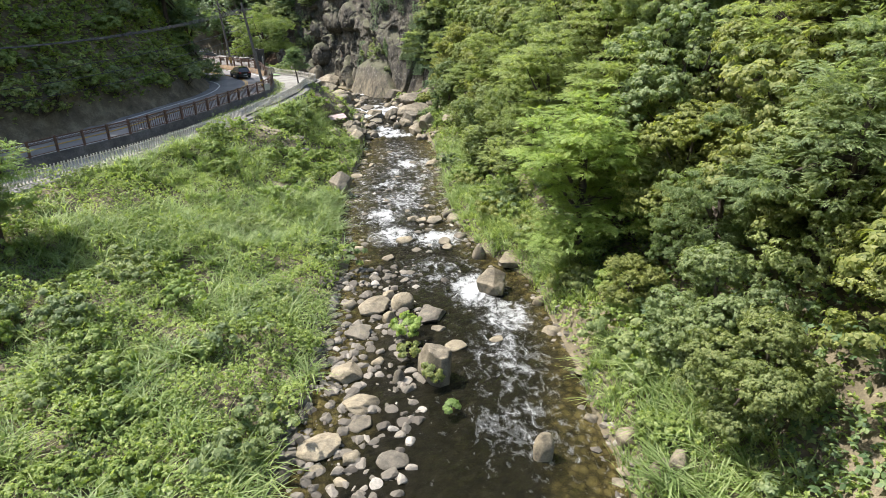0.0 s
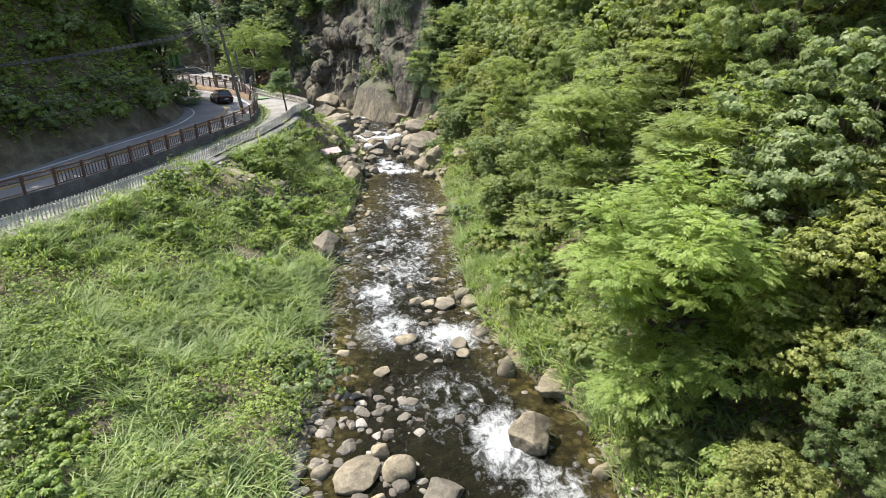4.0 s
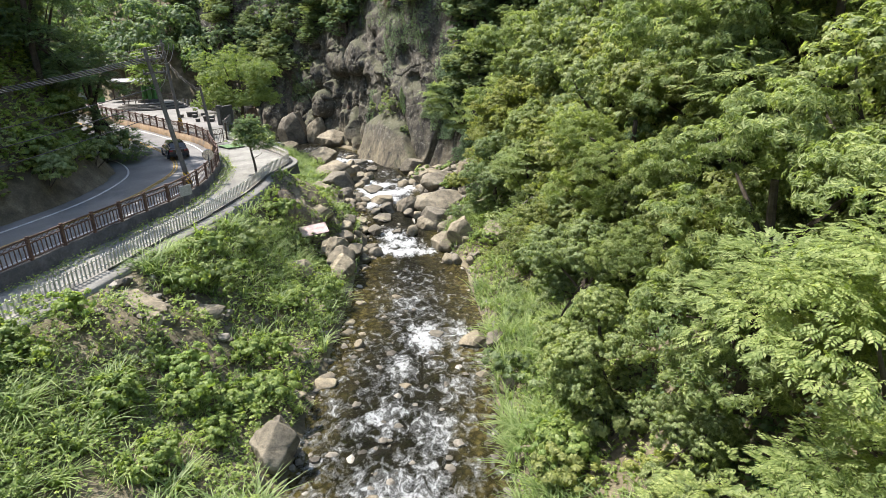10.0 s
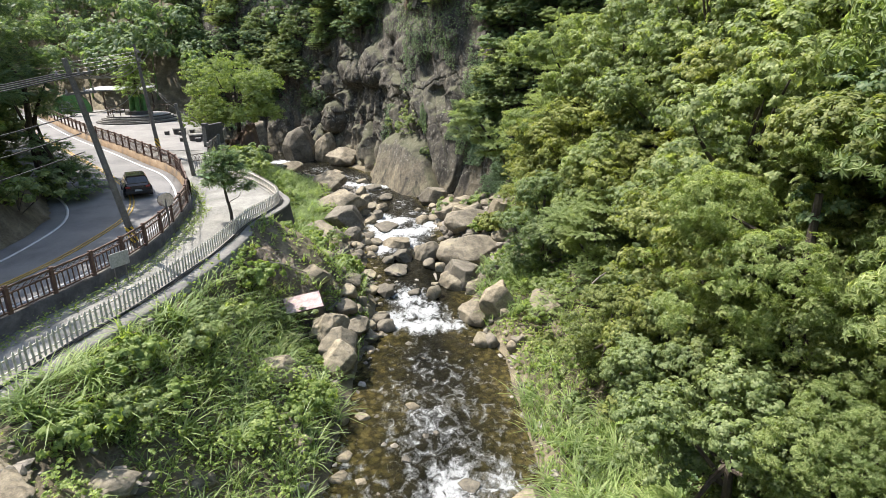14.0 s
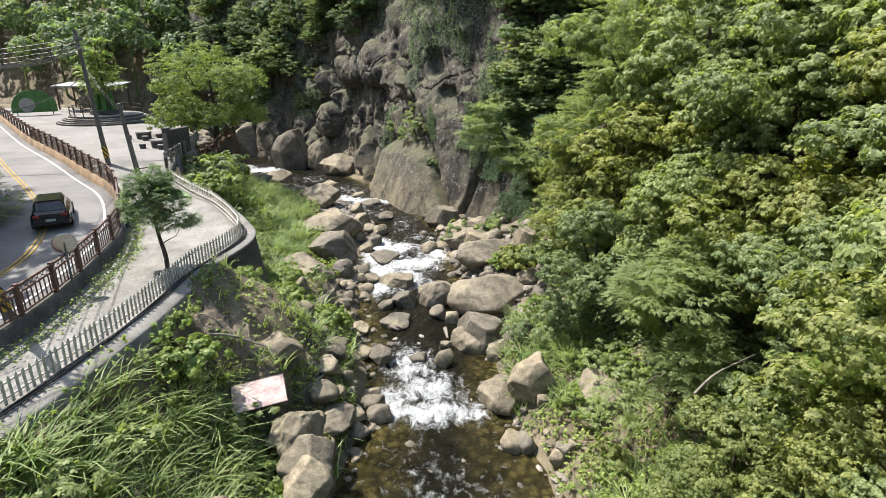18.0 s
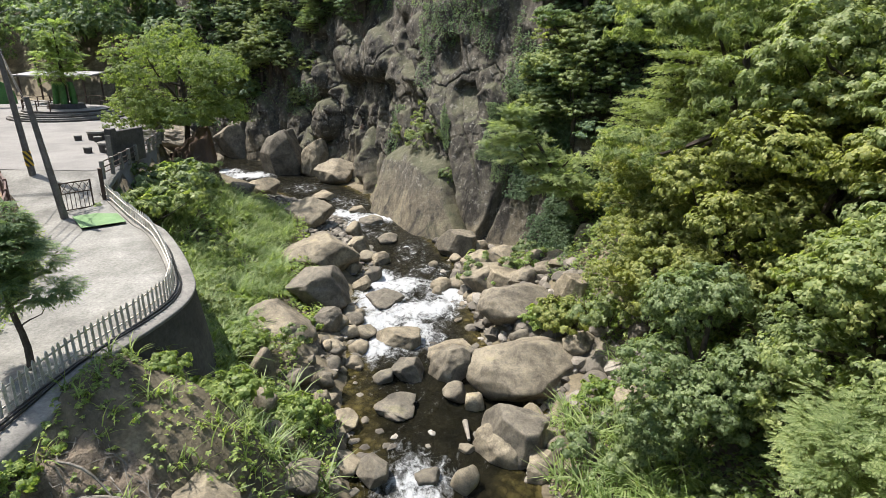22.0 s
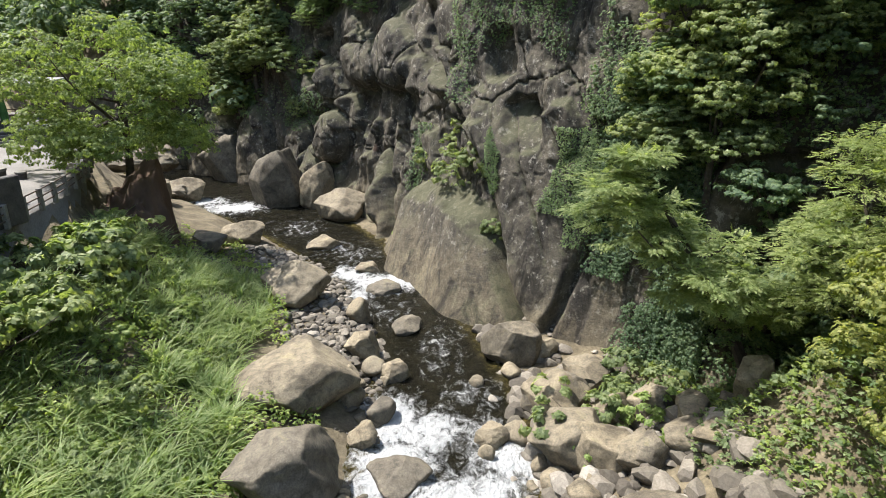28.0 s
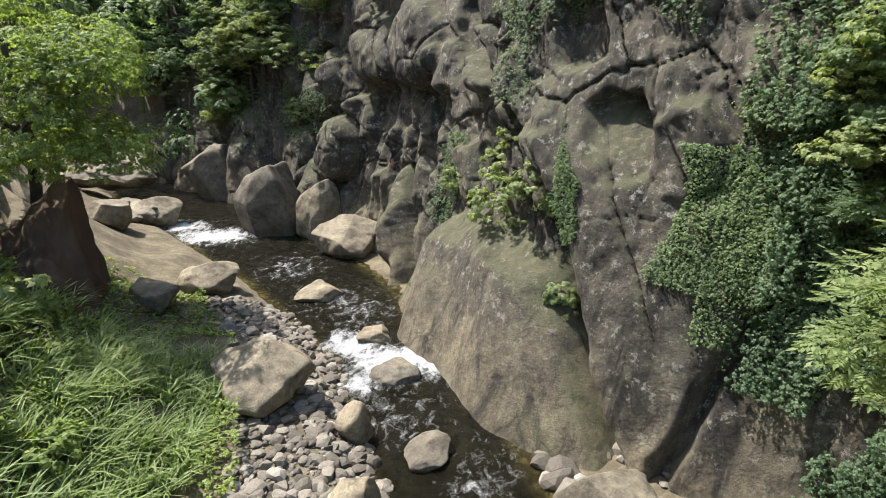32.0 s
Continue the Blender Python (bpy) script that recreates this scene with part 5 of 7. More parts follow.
HERB_LEAF = whorl(5, 0.42, 0.27, 0.35)
herbs_on(162000, (-32, -0.5), (-6, 88), lambda x, y, r: on_left(x, y) & (~bare(x, y) | (r.random(len(x)) < 0.25)) & (grassy(x, y) < r.uniform(0.0, 0.85, len(x))), 61, 0.27, (0.1, 1.6), "undergrowth", "dense low green creepers and herbs on the bank", HERB)
herbs_on(26000, (-20, -4), (86, 124), lambda x, y, r: on_left(x, y) & ~bare(x, y), 62, 0.3, (0.1, 0.9), "undergrowth", "low green herbs below the plaza", HERB)
herbs_on(49000, (3, 20), (-6, 108), lambda x, y, r: on_right(x, y, 9.0), 63, 0.34, (0.2, 0.9), "undergrowth", "dense green shrubs and creepers on the bank", HERB)
herbs_on(57000, (12, 42), (-6, 112), lambda x, y, r: on_right(x, y, 40.0), 64, 0.55, (0.3, 1.6), "undergrowth", "dense undergrowth beneath the trees of the slope", LEAF_DARK)
herbs_on(15000, (8.5, 20), (78, 109), lambda x, y, r: (x > river(y)[1] + 3.0 + 0.06 * (y - 78)) & (x < cliff_foot_x(y) + 1.0), 70, 0.32, (0.15, 1.0), "undergrowth", "dense shrubs on the bank above the boulders", LEAF)
herbs_on(120000, (-52, -19), (25, 130), lambda x, y, r: (x < hill_x(y) - 0.7 - 0.9 * r.random(len(x))) & (x > hill_x(y) - 14), 65, 0.62, (0.25, 1.5), "undergrowth", "green ferns and creepers on the road cutting", HERB)
herbs_on(60000, (-22, -7), (60, 98), lambda x, y, r: np.abs(x - edge_x(y) - 0.75) < 0.75 * r.random(len(x)), 66, 0.16, (0.5, 0.12), "undergrowth", "strip of moss and weeds along the wall foot", HERB)


def creepers(spans, seed, size, name, label, material, thick=0.4, cover=0.02):
    """Leaves over patches of the cliff: from, to along it, from, to in height, count."""
    rng = np.random.default_rng(seed)
    a, h = np.concatenate([rng.uniform(q[0], q[1], q[4]) for q in spans]), np.concatenate([rng.uniform(q[2], q[3], q[4]) for q in spans])
    ok = fbm(a * 0.27, h * 0.22, 4, 85) > cover
    a, h = a[ok], h[ok]
    p = cliff_point(a, h)
    q = cliff_point(a + 0.2, h) - p
    out = np.cross(np.array((0, 0, 1.0)), -q)
    out /= np.linalg.norm(out, axis=1, keepdims=True) + 1e-9
    out[(out * (np.array((0, 110, 0)) - p)).sum(1) < 0] *= -1
    p = p + out * rng.uniform(0.02, thick, (len(p), 1))
    up = out * 0.7 + (0, 0, 0.6) + rng.normal(0, 0.35, p.shape)
    stuff(name, [scatter(HERB_LEAF, p, frames(np.cross(up, unit(len(p), rng)), up), size * rng.uniform(0.6, 1.3, len(p)))], material, label, "creeper")


# bushes on the left bank
def bush_model(seed, material, template, size, label):
    rng = np.random.default_rng(seed)
    lobes = [(rng.normal(0, 0.45), rng.normal(0, 0.45), 0.45 + 0.25 * rng.random(), 0.65, 0.5) for _ in range(5)]
    bush = tagged(empty("bush", (0, -150, -80)), label, "bush")
    for k in range(5):
        bm = bmesh.new()
        tube(bm, (0, 0, -0.2), lobes[k][:3], 0.025, 0.008, 4, 0.05, cuts=3)
        part("stem", bm, BARK, bush)
    part("foliage", crown_mesh("foliage", lobes, 620, template, size * 0.8, rng, ring=True), material, bush)
    return bush


BUSHES = [bush_model(1, HERB, HERB_LEAF, 0.42, "low leafy green bush on the bank"), bush_model(2, LEAF_LIME, HERB_LEAF, 0.36, "low bright green bush on the bank"),
          bush_model(3, LEAF, BROAD, 0.36, "low dark green bush on the bank"), bush_model(4, LEAF_OLIVE, BROAD, 0.34, "low yellowish bush on the bank")]
_br = np.random.default_rng(88)
_n = 0
while _n < 110:
    x, y = _br.uniform(-24, -2), _br.uniform(12, 96)
    if on_left(np.array(x), np.array(y)) and not bare(np.array(x), np.array(y)) and x > fence_x(y) + 1.2:
        place(BUSHES[(0, 0, 2, 1 if y < 60 else 0)[_br.integers(4)]], x, y, _br.uniform(0.5, 1.4), _br.uniform(0, 360))
        _n += 1
_n = 0
while _n < 60:
    y = _br.uniform(10, 106)
    x = river(y)[1] + _br.uniform(1.2, 5)
    if x < cliff_foot_x(y) - 1:
        place(BUSHES[_br.integers(4)], float(x), y, _br.uniform(0.8, 1.6), _br.uniform(0, 360))
        _n += 1

for k in range(10):
    y = 101 + 1.1 * k
    place(BUSHES[(2, 0, 2)[k % 3]], float(fence_x(y)) + _br.uniform(0.5, 2.0), y, _br.uniform(1.5, 2.3), _br.uniform(0, 360), 5.4 + 1.2 * _br.random())
for k in range(14):
    y = 90 + 1.5 * k
    place(BUSHES[(0, 1, 2)[k % 3]], max(float(np.interp(y, [88, 96, 104, 112], [-5.2, -6.8, -9.6, -10.5])) - 3.0 * _br.random(), float(fence_x(y)) + 2.6), y, _br.uniform(0.6, 1.1), _br.uniform(0, 360))
for x, y, k in ((-8.2, 77.0, 1), (-7.6, 78.2, 0), (-7.9, 79.6, 1), (-7.4, 80.8, 0), (-7.7, 82.4, 1), (-6.2, 83.6, 0)):
    place(BUSHES[k], x, y, 0.75, 40 * k + 10 * y, 6.4)
_n = 0
while _n < 80:
    y = _br.uniform(28, 96)
    place(BUSHES[(0, 2)[_br.integers(2)]], float(hill_x(y)) - 0.8 - 7 * _br.random() ** 1.3, y, _br.uniform(0.8, 1.8), _br.uniform(0, 360))
    _n += 1
creepers([(4, 28, 0, 34, 46000), (28, 34, 12, 34, 12000), (34, 68, 19, 36, 16000)], 67, 0.24, "creepers", "green creepers hanging on the cliff", LEAF_DARK, 0.6, -0.15)
creepers([(32.5, 40.2, 7, 11.4, 15000), (28, 34, 5.5, 13, 11000), (26, 29, 1, 8, 5000)], 68, 0.13, "creepers", "mat of small dark green creepers on the rock face", LEAF_DARK, 0.25, -0.06)
creepers([(27, 32.5, 4.5, 14, 15000), (26, 30, 0, 5, 5000)], 71, 0.2, "creepers", "thick dark green creepers at the end of the cliff", LEAF_DARK, 0.7, -0.3)
creepers([(36, 48, 12, 19, 6000), (69, 76, 7, 19, 9000), (76, 112, 8, 40, 18000), (50, 53, 5, 10, 1500)], 69, 0.2, "creepers", "dark green creepers and ferns in the cracks of the cliff", LEAF_DARK, 0.4, 0.06)


# ---------------- stones ----------------
def stone_mesh(seed, cuts=3, rough=0.0):
    """A worn angular boulder about one metre across, standing on z = 0."""
    rng = np.random.default_rng(seed)
    bm = bmesh.new()
    bmesh.ops.create_icosphere(bm, subdivisions=cuts, radius=0.5)
    v = np.array([w.co[:] for w in bm.verts])
    for _ in range(15):
        n = unit(1, rng)[0]
        d = rng.uniform(0.27, 0.44)
        over = v @ n - d
        v = v - np.where(over > 0, over * 0.92, 0)[:, None] * n
    f = 0.5 + 0.07 * fbm(v[:, 0] * 3 + seed, v[:, 1] * 3 + v[:, 2] * 2, 3, seed) + 0.015 * fbm(v[:, 0] * 11, v[:, 1] * 11 + v[:, 2] * 7, 2, seed + 5)
    f = f + rough * (0.16 * fbm(v[:, 0] * 2.2 + v[:, 2] * 1.7, v[:, 1] * 2.6 - v[:, 2], 4, seed + 9) - 0.05 * np.abs(fbm(v[:, 0] * 6, v[:, 1] * 6 + v[:, 2] * 5, 3, seed + 2)))
    v = v * (f * 2)[:, None]
    v /= (v.max(0) - v.min(0))
    for w, c in zip(bm.verts, v):
        w.co = c
    for fc in bm.faces:
        fc.smooth = True
    me = bpy.data.meshes.new("boulder")
    bm.to_mesh(me)
    bm.free()
    me.materials.append(ROCK)
    return me


STONES = [stone_mesh(k) for k in range(9)]
LARGE = [stone_mesh(100 + k, 5) for k in range(6)]
BOULDERS = {
    'lower_run': [(6.6, 32.1, 1.91, 1.76), (2.6, 29.5, 1.93, 0.77), (1.1, 31.1, 1.4, 1.16), (0.3, 32.4, 0.86, 0.76), (-0.7, 31.2, 2.0, 0.8), (-2.0, 31.5, 0.84, 0.74), (-1.5, 28.2, 1.53, 0.64), (-2.1, 24.3, 1.62, 0.91), (-1.4, 22.0, 1.56, 0.62), (3.4, 26.3, 1.18, 0.47), (5.8, 26.6, 0.75, 0.31), (2.1, 23.6, 1.65, 2.42), (0.2, 29.4, 0.8, 1.03), (2.8, 28.2, 0.78, 0.31), (-0.5, 25.4, 0.7, 0.46), (0.4, 23.7, 0.59, 0.91), (-3.0, 19.6, 1.71, 0.68), (-1.7, 18.7, 0.8, 0.57), (-0.2, 18.5, 1.33, 0.53), (-1.3, 20.8, 1.09, 0.43), (5.8, 17.8, 0.84, 1.5), (9.1, 17.5, 1.11, 0.84), (8.6, 16.4, 0.76, 0.3), (9.2, 15.3, 0.81, 0.9)],
    'lower_margin': [(9.8, 15.2, 0.9, 0.99), (8.2, 16.1, 0.63, 0.25), (9.1, 30.1, 0.8, 0.83), (8.8, 27.0, 1.22, 0.49), (9.1, 22.9, 0.67, 0.27), (8.4, 19.7, 0.6, 0.38), (6.0, 45.6, 1.17, 0.93), (4.6, 45.7, 1.4, 0.56), (3.0, 46.5, 0.76, 0.45), (8.7, 35.6, 2.28, 0.91), (-2.7, 37.6, 0.54, 0.47), (-3.0, 27.3, 0.59, 0.38), (-2.5, 26.0, 0.51, 0.3), (-3.0, 18.4, 0.65, 0.31), (-2.1, 17.6, 0.55, 0.29), (-4.0, 19.4, 0.68, 0.27)],
    'middle_run': [(5.9, 46.4, 1.14, 1.12), (4.5, 46.3, 0.9, 0.42), (2.7, 46.2, 0.83, 0.63), (3.5, 45.8, 0.94, 0.57), (1.9, 41.5, 1.27, 0.71), (6.1, 42.0, 1.21, 0.48), (4.8, 40.6, 1.0, 0.68), (3.8, 43.5, 0.55, 0.42), (2.5, 39.7, 0.72, 0.36), (0.5, 38.6, 0.91, 0.36), (-1.0, 38.3, 0.58, 0.23), (-2.5, 39.6, 0.89, 0.66), (-3.6, 54.8, 1.91, 1.52), (-2.0, 61.3, 1.07, 0.64), (6.8, 37.6, 1.02, 1.45), (4.9, 39.7, 0.82, 0.48), (-1.6, 40.5, 0.73, 0.47), (-2.9, 40.6, 0.58, 0.48), (7.0, 43.4, 0.82, 0.33), (4.4, 49.6, 0.86, 0.34), (-3.0, 67.5, 0.97, 0.54)],
    'upper_run': [(-3.4, 54.0, 2.01, 2.17), (6.5, 64.3, 1.86, 0.97), (7.6, 63.1, 1.52, 1.3), (6.5, 60.9, 0.82, 0.39), (2.2, 60.2, 0.73, 0.3), (-1.9, 60.7, 1.34, 0.67), (-2.2, 75.2, 2.31, 2.46), (0.8, 52.0, 0.62, 0.25), (4.7, 49.3, 0.71, 0.45), (-3.1, 58.9, 0.63, 0.31), (2.5, 48.7, 0.5, 0.2), (7.5, 58.3, 0.95, 0.83), (7.2, 53.0, 0.92, 0.83), (-0.7, 71.1, 0.77, 0.38), (-1.3, 66.8, 0.86, 0.39), (-0.4, 64.4, 0.66, 0.3)],
    'left_bank': [(-2.3, 74.5, 2.1, 2.02), (-4.3, 79.6, 2.45, 1.09), (-4.8, 71.2, 2.22, 1.03), (-0.4, 66.4, 0.7, 0.31), (-1.7, 70.6, 0.8, 0.67), (-1.2, 68.1, 0.8, 0.41), (1.8, 71.9, 0.9, 0.36), (-0.4, 64.7, 0.66, 0.72), (4.3, 65.9, 0.96, 0.38)],
    'pool_side': [(6.0, 81.1, 2.27, 1.75), (7.4, 80.5, 2.33, 2.4), (6.7, 78.1, 1.24, 0.99), (-2.7, 90.5, 1.0, 0.79), (-2.4, 89.3, 0.97, 0.39), (-3.1, 84.3, 0.99, 0.82), (-2.2, 82.7, 1.57, 0.89), (-2.2, 81.0, 1.24, 0.88), (-1.4, 81.5, 0.66, 0.91), (-2.3, 79.5, 1.4, 0.96), (-1.8, 78.8, 2.06, 1.14), (-0.8, 79.1, 0.98, 0.84), (0.6, 89.6, 2.03, 0.81), (2.0, 85.1, 0.98, 0.79), (3.5, 84.9, 1.09, 1.22), (5.5, 87.0, 3.05, 1.77), (-4.9, 88.7, 0.94, 1.7), (-4.2, 86.3, 1.05, 1.24), (-3.7, 85.0, 0.79, 0.6), (-0.6, 81.9, 0.57, 0.45), (-1.6, 80.1, 0.72, 0.63)],
    'cascade': [(6.6, 91.9, 4.93, 2.9), (5.4, 87.0, 2.8, 2.44), (6.5, 89.0, 1.1, 1.01), (-0.1, 92.1, 1.08, 0.82), (1.0, 92.4, 1.7, 1.3), (3.2, 92.6, 2.13, 2.07), (3.1, 94.6, 2.27, 0.95), (0.4, 95.8, 2.41, 1.19), (0.5, 89.5, 1.83, 0.73), (3.3, 90.6, 1.15, 0.98), (4.1, 89.9, 1.01, 0.99), (7.4, 90.2, 0.69, 0.4), (6.8, 96.5, 3.73, 2.24), (6.3, 101.0, 2.66, 1.92), (5.6, 104.9, 2.91, 2.01), (8.0, 99.9, 1.48, 1.51), (9.0, 102.8, 1.89, 2.01), (7.5, 103.7, 1.61, 1.46), (9.2, 92.2, 1.69, 1.29), (9.4, 95.0, 1.62, 2.04), (-2.8, 90.6, 1.14, 0.81), (-2.4, 89.2, 0.93, 0.37), (-2.8, 93.7, 1.32, 0.62), (-3.5, 96.4, 1.68, 1.33)],
    'upper_left': [(-5.4, 104.6, 5.4, 2.3), (-4.5, 99.4, 3.7, 2.5), (-1.5, 107.8, 1.52, 1.23), (-1.4, 112.9, 1.97, 0.85), (4.2, 109.6, 2.86, 2.43), (-8.1, 114.8, 3.97, 2.39), (-4.1, 113.7, 1.3, 1.73), (-3.3, 109.5, 1.77, 1.63), (-3.1, 118.1, 2.26, 0.9), (-14.5, 125.3, 3.07, 1.98), (-15.8, 121.2, 3.25, 1.46), (-8.7, 134.2, 4.86, 2.82), (-8.7, 126.2, 2.72, 1.09), (-4.7, 121.5, 1.82, 0.82), (-3.3, 105.7, 1.0, 2.03)],
    'upper_right': [(5.7, 101.7, 3.29, 2.17), (5.8, 105.3, 2.95, 1.99), (7.7, 103.5, 1.59, 1.99), (9.1, 103.4, 2.92, 1.49), (7.4, 107.0, 2.33, 1.3), (7.7, 100.1, 1.87, 1.4), (10.1, 101.8, 1.68, 1.18), (6.8, 101.8, 1.28, 1.05), (9.3, 100.4, 1.78, 0.97), (2.6, 102.2, 0.7, 0.77), (-0.8, 100.8, 2.39, 0.96), (9.9, 99.5, 1.52, 0.69), (11.7, 101.0, 1.61, 1.97), (5.9, 109.7, 1.42, 1.12)],
    'gorge_head': [(-16.0, 138.6, 5.29, 6.85), (-24.6, 149.6, 5.8, 6.17), (-11.7, 138.3, 3.44, 5.21), (-25.4, 139.6, 4.2, 2.87), (-25.0, 133.0, 2.97, 1.95)],
}


def boulder(x, y, w, h, k, turn, deep=0.22):
    ob = new("boulder", LARGE[k % 6] if w > 1.4 else STONES[k % 9])
    left, right, level = (float(q) for q in river(y))
    base = level - 0.1 if left < x < right else float(ground_z(x, y))
    ob.matrix_world = Matrix.Translation((x, y, base + h * (0.5 - deep))) @ Matrix.Rotation(turn, 4, "Z") @ Matrix.Diagonal((w * 1.02, w * 0.86, h * 1.12, 1))
    return ob


_r = random.Random(17)
for stretch, rows in BOULDERS.items():
    for i, (x, y, w, h) in enumerate(rows):
        ob = boulder(x, y, w, h, i + len(stretch), _r.uniform(-0.6, 0.6))
        tagged(ob, "huge rounded grey boulder in the cascade" if w > 2.6 else "pale grey weathered boulder in the stream" if w > 1.0 else "small pale worn stone at the water", "boulder", "boulders of the stream")


# boulders heaped along both margins of the upper gorge
_g = np.random.default_rng(23)
for k in range(120):
    y = float(_g.uniform(76, 109))
    left, right, level = (float(q) for q in river(y))
    if k % 2:
        x = left + float(_g.normal(-0.2, 0.8))
    else:
        x = right + float(_g.normal(0.5, 1.3))
    w = float(0.5 + 1.1 * _g.random() ** 2)
    if x < cliff_foot_x(y) - 0.8:
        tagged(boulder(x, y, w, w * float(_g.uniform(0.55, 0.85)), k, float(_g.uniform(0, 6.2)), 0.18), "grey-tan worn boulder heaped at the water's edge", "boulder", "boulders of the stream")


def shingle(n, xs, ys, keep, seed, sizes, name, label):
    """Loose stones past counting, joined."""
    rng = np.random.default_rng(seed)
    bm = bmesh.new()
    bmesh.ops.create_icosphere(bm, subdivisions=2 if sizes[1] > 0.66 else 1, radius=0.5)
    base, faces = np.array([v.co[:] for v in bm.verts]), np.array([[v.index for v in f.verts] for f in bm.faces])
    bm.free()
    x, y = rng.uniform(*xs, n), rng.uniform(*ys, n)
    ok = keep(x, y, rng)
    x, y = x[ok], y[ok]
    n = len(x)
    left, right, level = river(y)
    z = np.maximum(ground_z(x, y), level - 0.08)
    s = sizes[0] + (sizes[1] - sizes[0]) * rng.random(n) ** 2.5
    kinds = []
    for _ in range(12):
        v = base * (1 + 0.06 * rng.normal(size=(len(base), 1)))
        for _ in range(9):
            w = unit(1, rng)[0]
            v = v - np.maximum(v @ w - rng.uniform(0.24, 0.4), 0)[:, None] * w * 0.95
        kinds.append(v / (v.max(0) - v.min(0)))
    shape = np.array(kinds)[rng.integers(12, size=n)] * np.stack([s, s * rng.uniform(0.6, 1, n), s * rng.uniform(0.45, 0.8, n)], 1)[:, None, :]
    t = upright(n, rng)
    v = np.einsum("nij,nkj->nki", t, shape) + np.stack([x, y, z + 0.1 * s], 1)[:, None]
    f = faces[None] + (np.arange(n) * len(base))[:, None, None]
    me = fill(bpy.data.meshes.new(name), v.reshape(-1, 3), f.reshape(-1, 3), False)
    tagged(part(name, me, PEBBLE), label, "stones", kind="stuff")


def near_water(x, y, out=1.2, inside=0.9):
    left, right, _ = river(y)
    return ((x > left - out) & (x < left + inside)) | ((x < right + out * 0.5) & (x > right - inside * 0.7))


def pebble_build(nt, p):
    geo = nt.nodes.new("ShaderNodeNewGeometry")
    c = ramp(nt, geo.outputs["Random Per Island"], [(0.0, (0.06, 0.052, 0.04)), (0.5, (0.12, 0.107, 0.083)), (0.9, (0.2, 0.18, 0.145)), (1.0, (0.3, 0.28, 0.24))]).outputs[0]
    g = noise_tex(nt, 12, 4.0)
    c = mix(nt, c, ramp(nt, g.outputs[0], [(0.3, (0.6, 0.6, 0.6)), (0.7, (1.2, 1.2, 1.2))]).outputs[0], 0.8, "MULTIPLY")
    nt.links.new(c, p.inputs["Base Color"])
    p.inputs["Roughness"].default_value = 0.85
    bump(nt, p, g.outputs[0], 0.4, 0.03)


PEBBLE = mat("loose_stone", pebble_build)
shingle(8200, (-6, 11), (8, 108), lambda x, y, r: near_water(x, y) & (r.random(len(x)) < 0.8), 5, (0.1, 0.6), "stones", "loose pale stones along the water's edge")
shingle(2600, (-6, 5), (14, 37), lambda x, y, r: near_water(x, y, 1.2, 5.0) & (x < 2.5 - 3.5 * r.random(len(x)) ** 2), 6, (0.12, 0.75), "stones", "scattered stones in the shallows")
shingle(6500, (-14, 0), (105, 124), lambda x, y, r: near_water(x, y, 4.5, 0.6) & (x < river(y)[0] + 0.6), 7, (0.12, 0.7), "stones", "heap of pale broken stones on the gravel bar")
shingle(2600, (-2, 13), (88, 128), lambda x, y, r: (x > river(y)[1] - 0.3) & (x < np.minimum(river(y)[1] + 5.5, cliff_foot_x(y) + 1.5)) & (r.random(len(x)) < np.where(y > 108, 0.35, 1)), 8, (0.35, 1.5), "stones", "tumbled angular stones at the cliff foot")
shingle(1500, (-16, -2), (58, 90), lambda x, y, r: on_left(x, y) & bare(x, y) & ((y < 77.5) | (y > 85)), 9, (0.15, 0.9), "stones", "grey stones half buried in the bank")
shingle(2600, (-6, 11), (34, 110), lambda x, y, r: (x > river(y)[0]) & (x < river(y)[1]) & (r.random(len(x)) < np.where((y > 66) & (y < 78), 0.2, np.where(y > 89, 0.08, 0.5))), 10, (0.15, 0.65), "stones", "worn stones scattered in the stream bed")


# ---------------- things on the terrace and plaza ----------------
WOOD = surface("grey_driftwood", (0.16, 0.14, 0.11), (0.28, 0.25, 0.2), (0.4, 0.37, 0.31), 3, 18, 0.9, 0.4, 0.01)
PINKISH = surface("faded_pink_print", (0.32, 0.2, 0.19), (0.45, 0.33, 0.31), (0.58, 0.5, 0.47), 1.6, 7, 0.7, 0.1, 0.004)
PALE = surface("pale_board", (0.36, 0.37, 0.33), (0.48, 0.49, 0.45), (0.56, 0.57, 0.53), 1.5, 10, 0.6, 0.1, 0.004)
ROOFING = surface("grey_sheet_roof", (0.25, 0.25, 0.25), (0.34, 0.34, 0.34), (0.42, 0.42, 0.41), 1.0, 8, 0.6, 0.2, 0.01)
CARPAINT = surface("black_car_paint", (0.012, 0.012, 0.013), (0.016, 0.016, 0.018), (0.022, 0.022, 0.024), 2, 30, 0.18, 0.02, 0.001)
GLASS = surface("dark_glass", (0.02, 0.024, 0.026), (0.03, 0.034, 0.036), (0.04, 0.045, 0.048), 2, 9, 0.06, 0.0, 0.001)
RUBBER = surface("rubber", (0.018, 0.018, 0.018), (0.024, 0.024, 0.024), (0.032, 0.032, 0.032), 6, 40, 0.85, 0.3, 0.004)
CHROME = surface("chrome", (0.5, 0.5, 0.5), (0.6, 0.6, 0.6), (0.7, 0.7, 0.7), 6, 30, 0.25, 0.02, 0.001, 1.0)
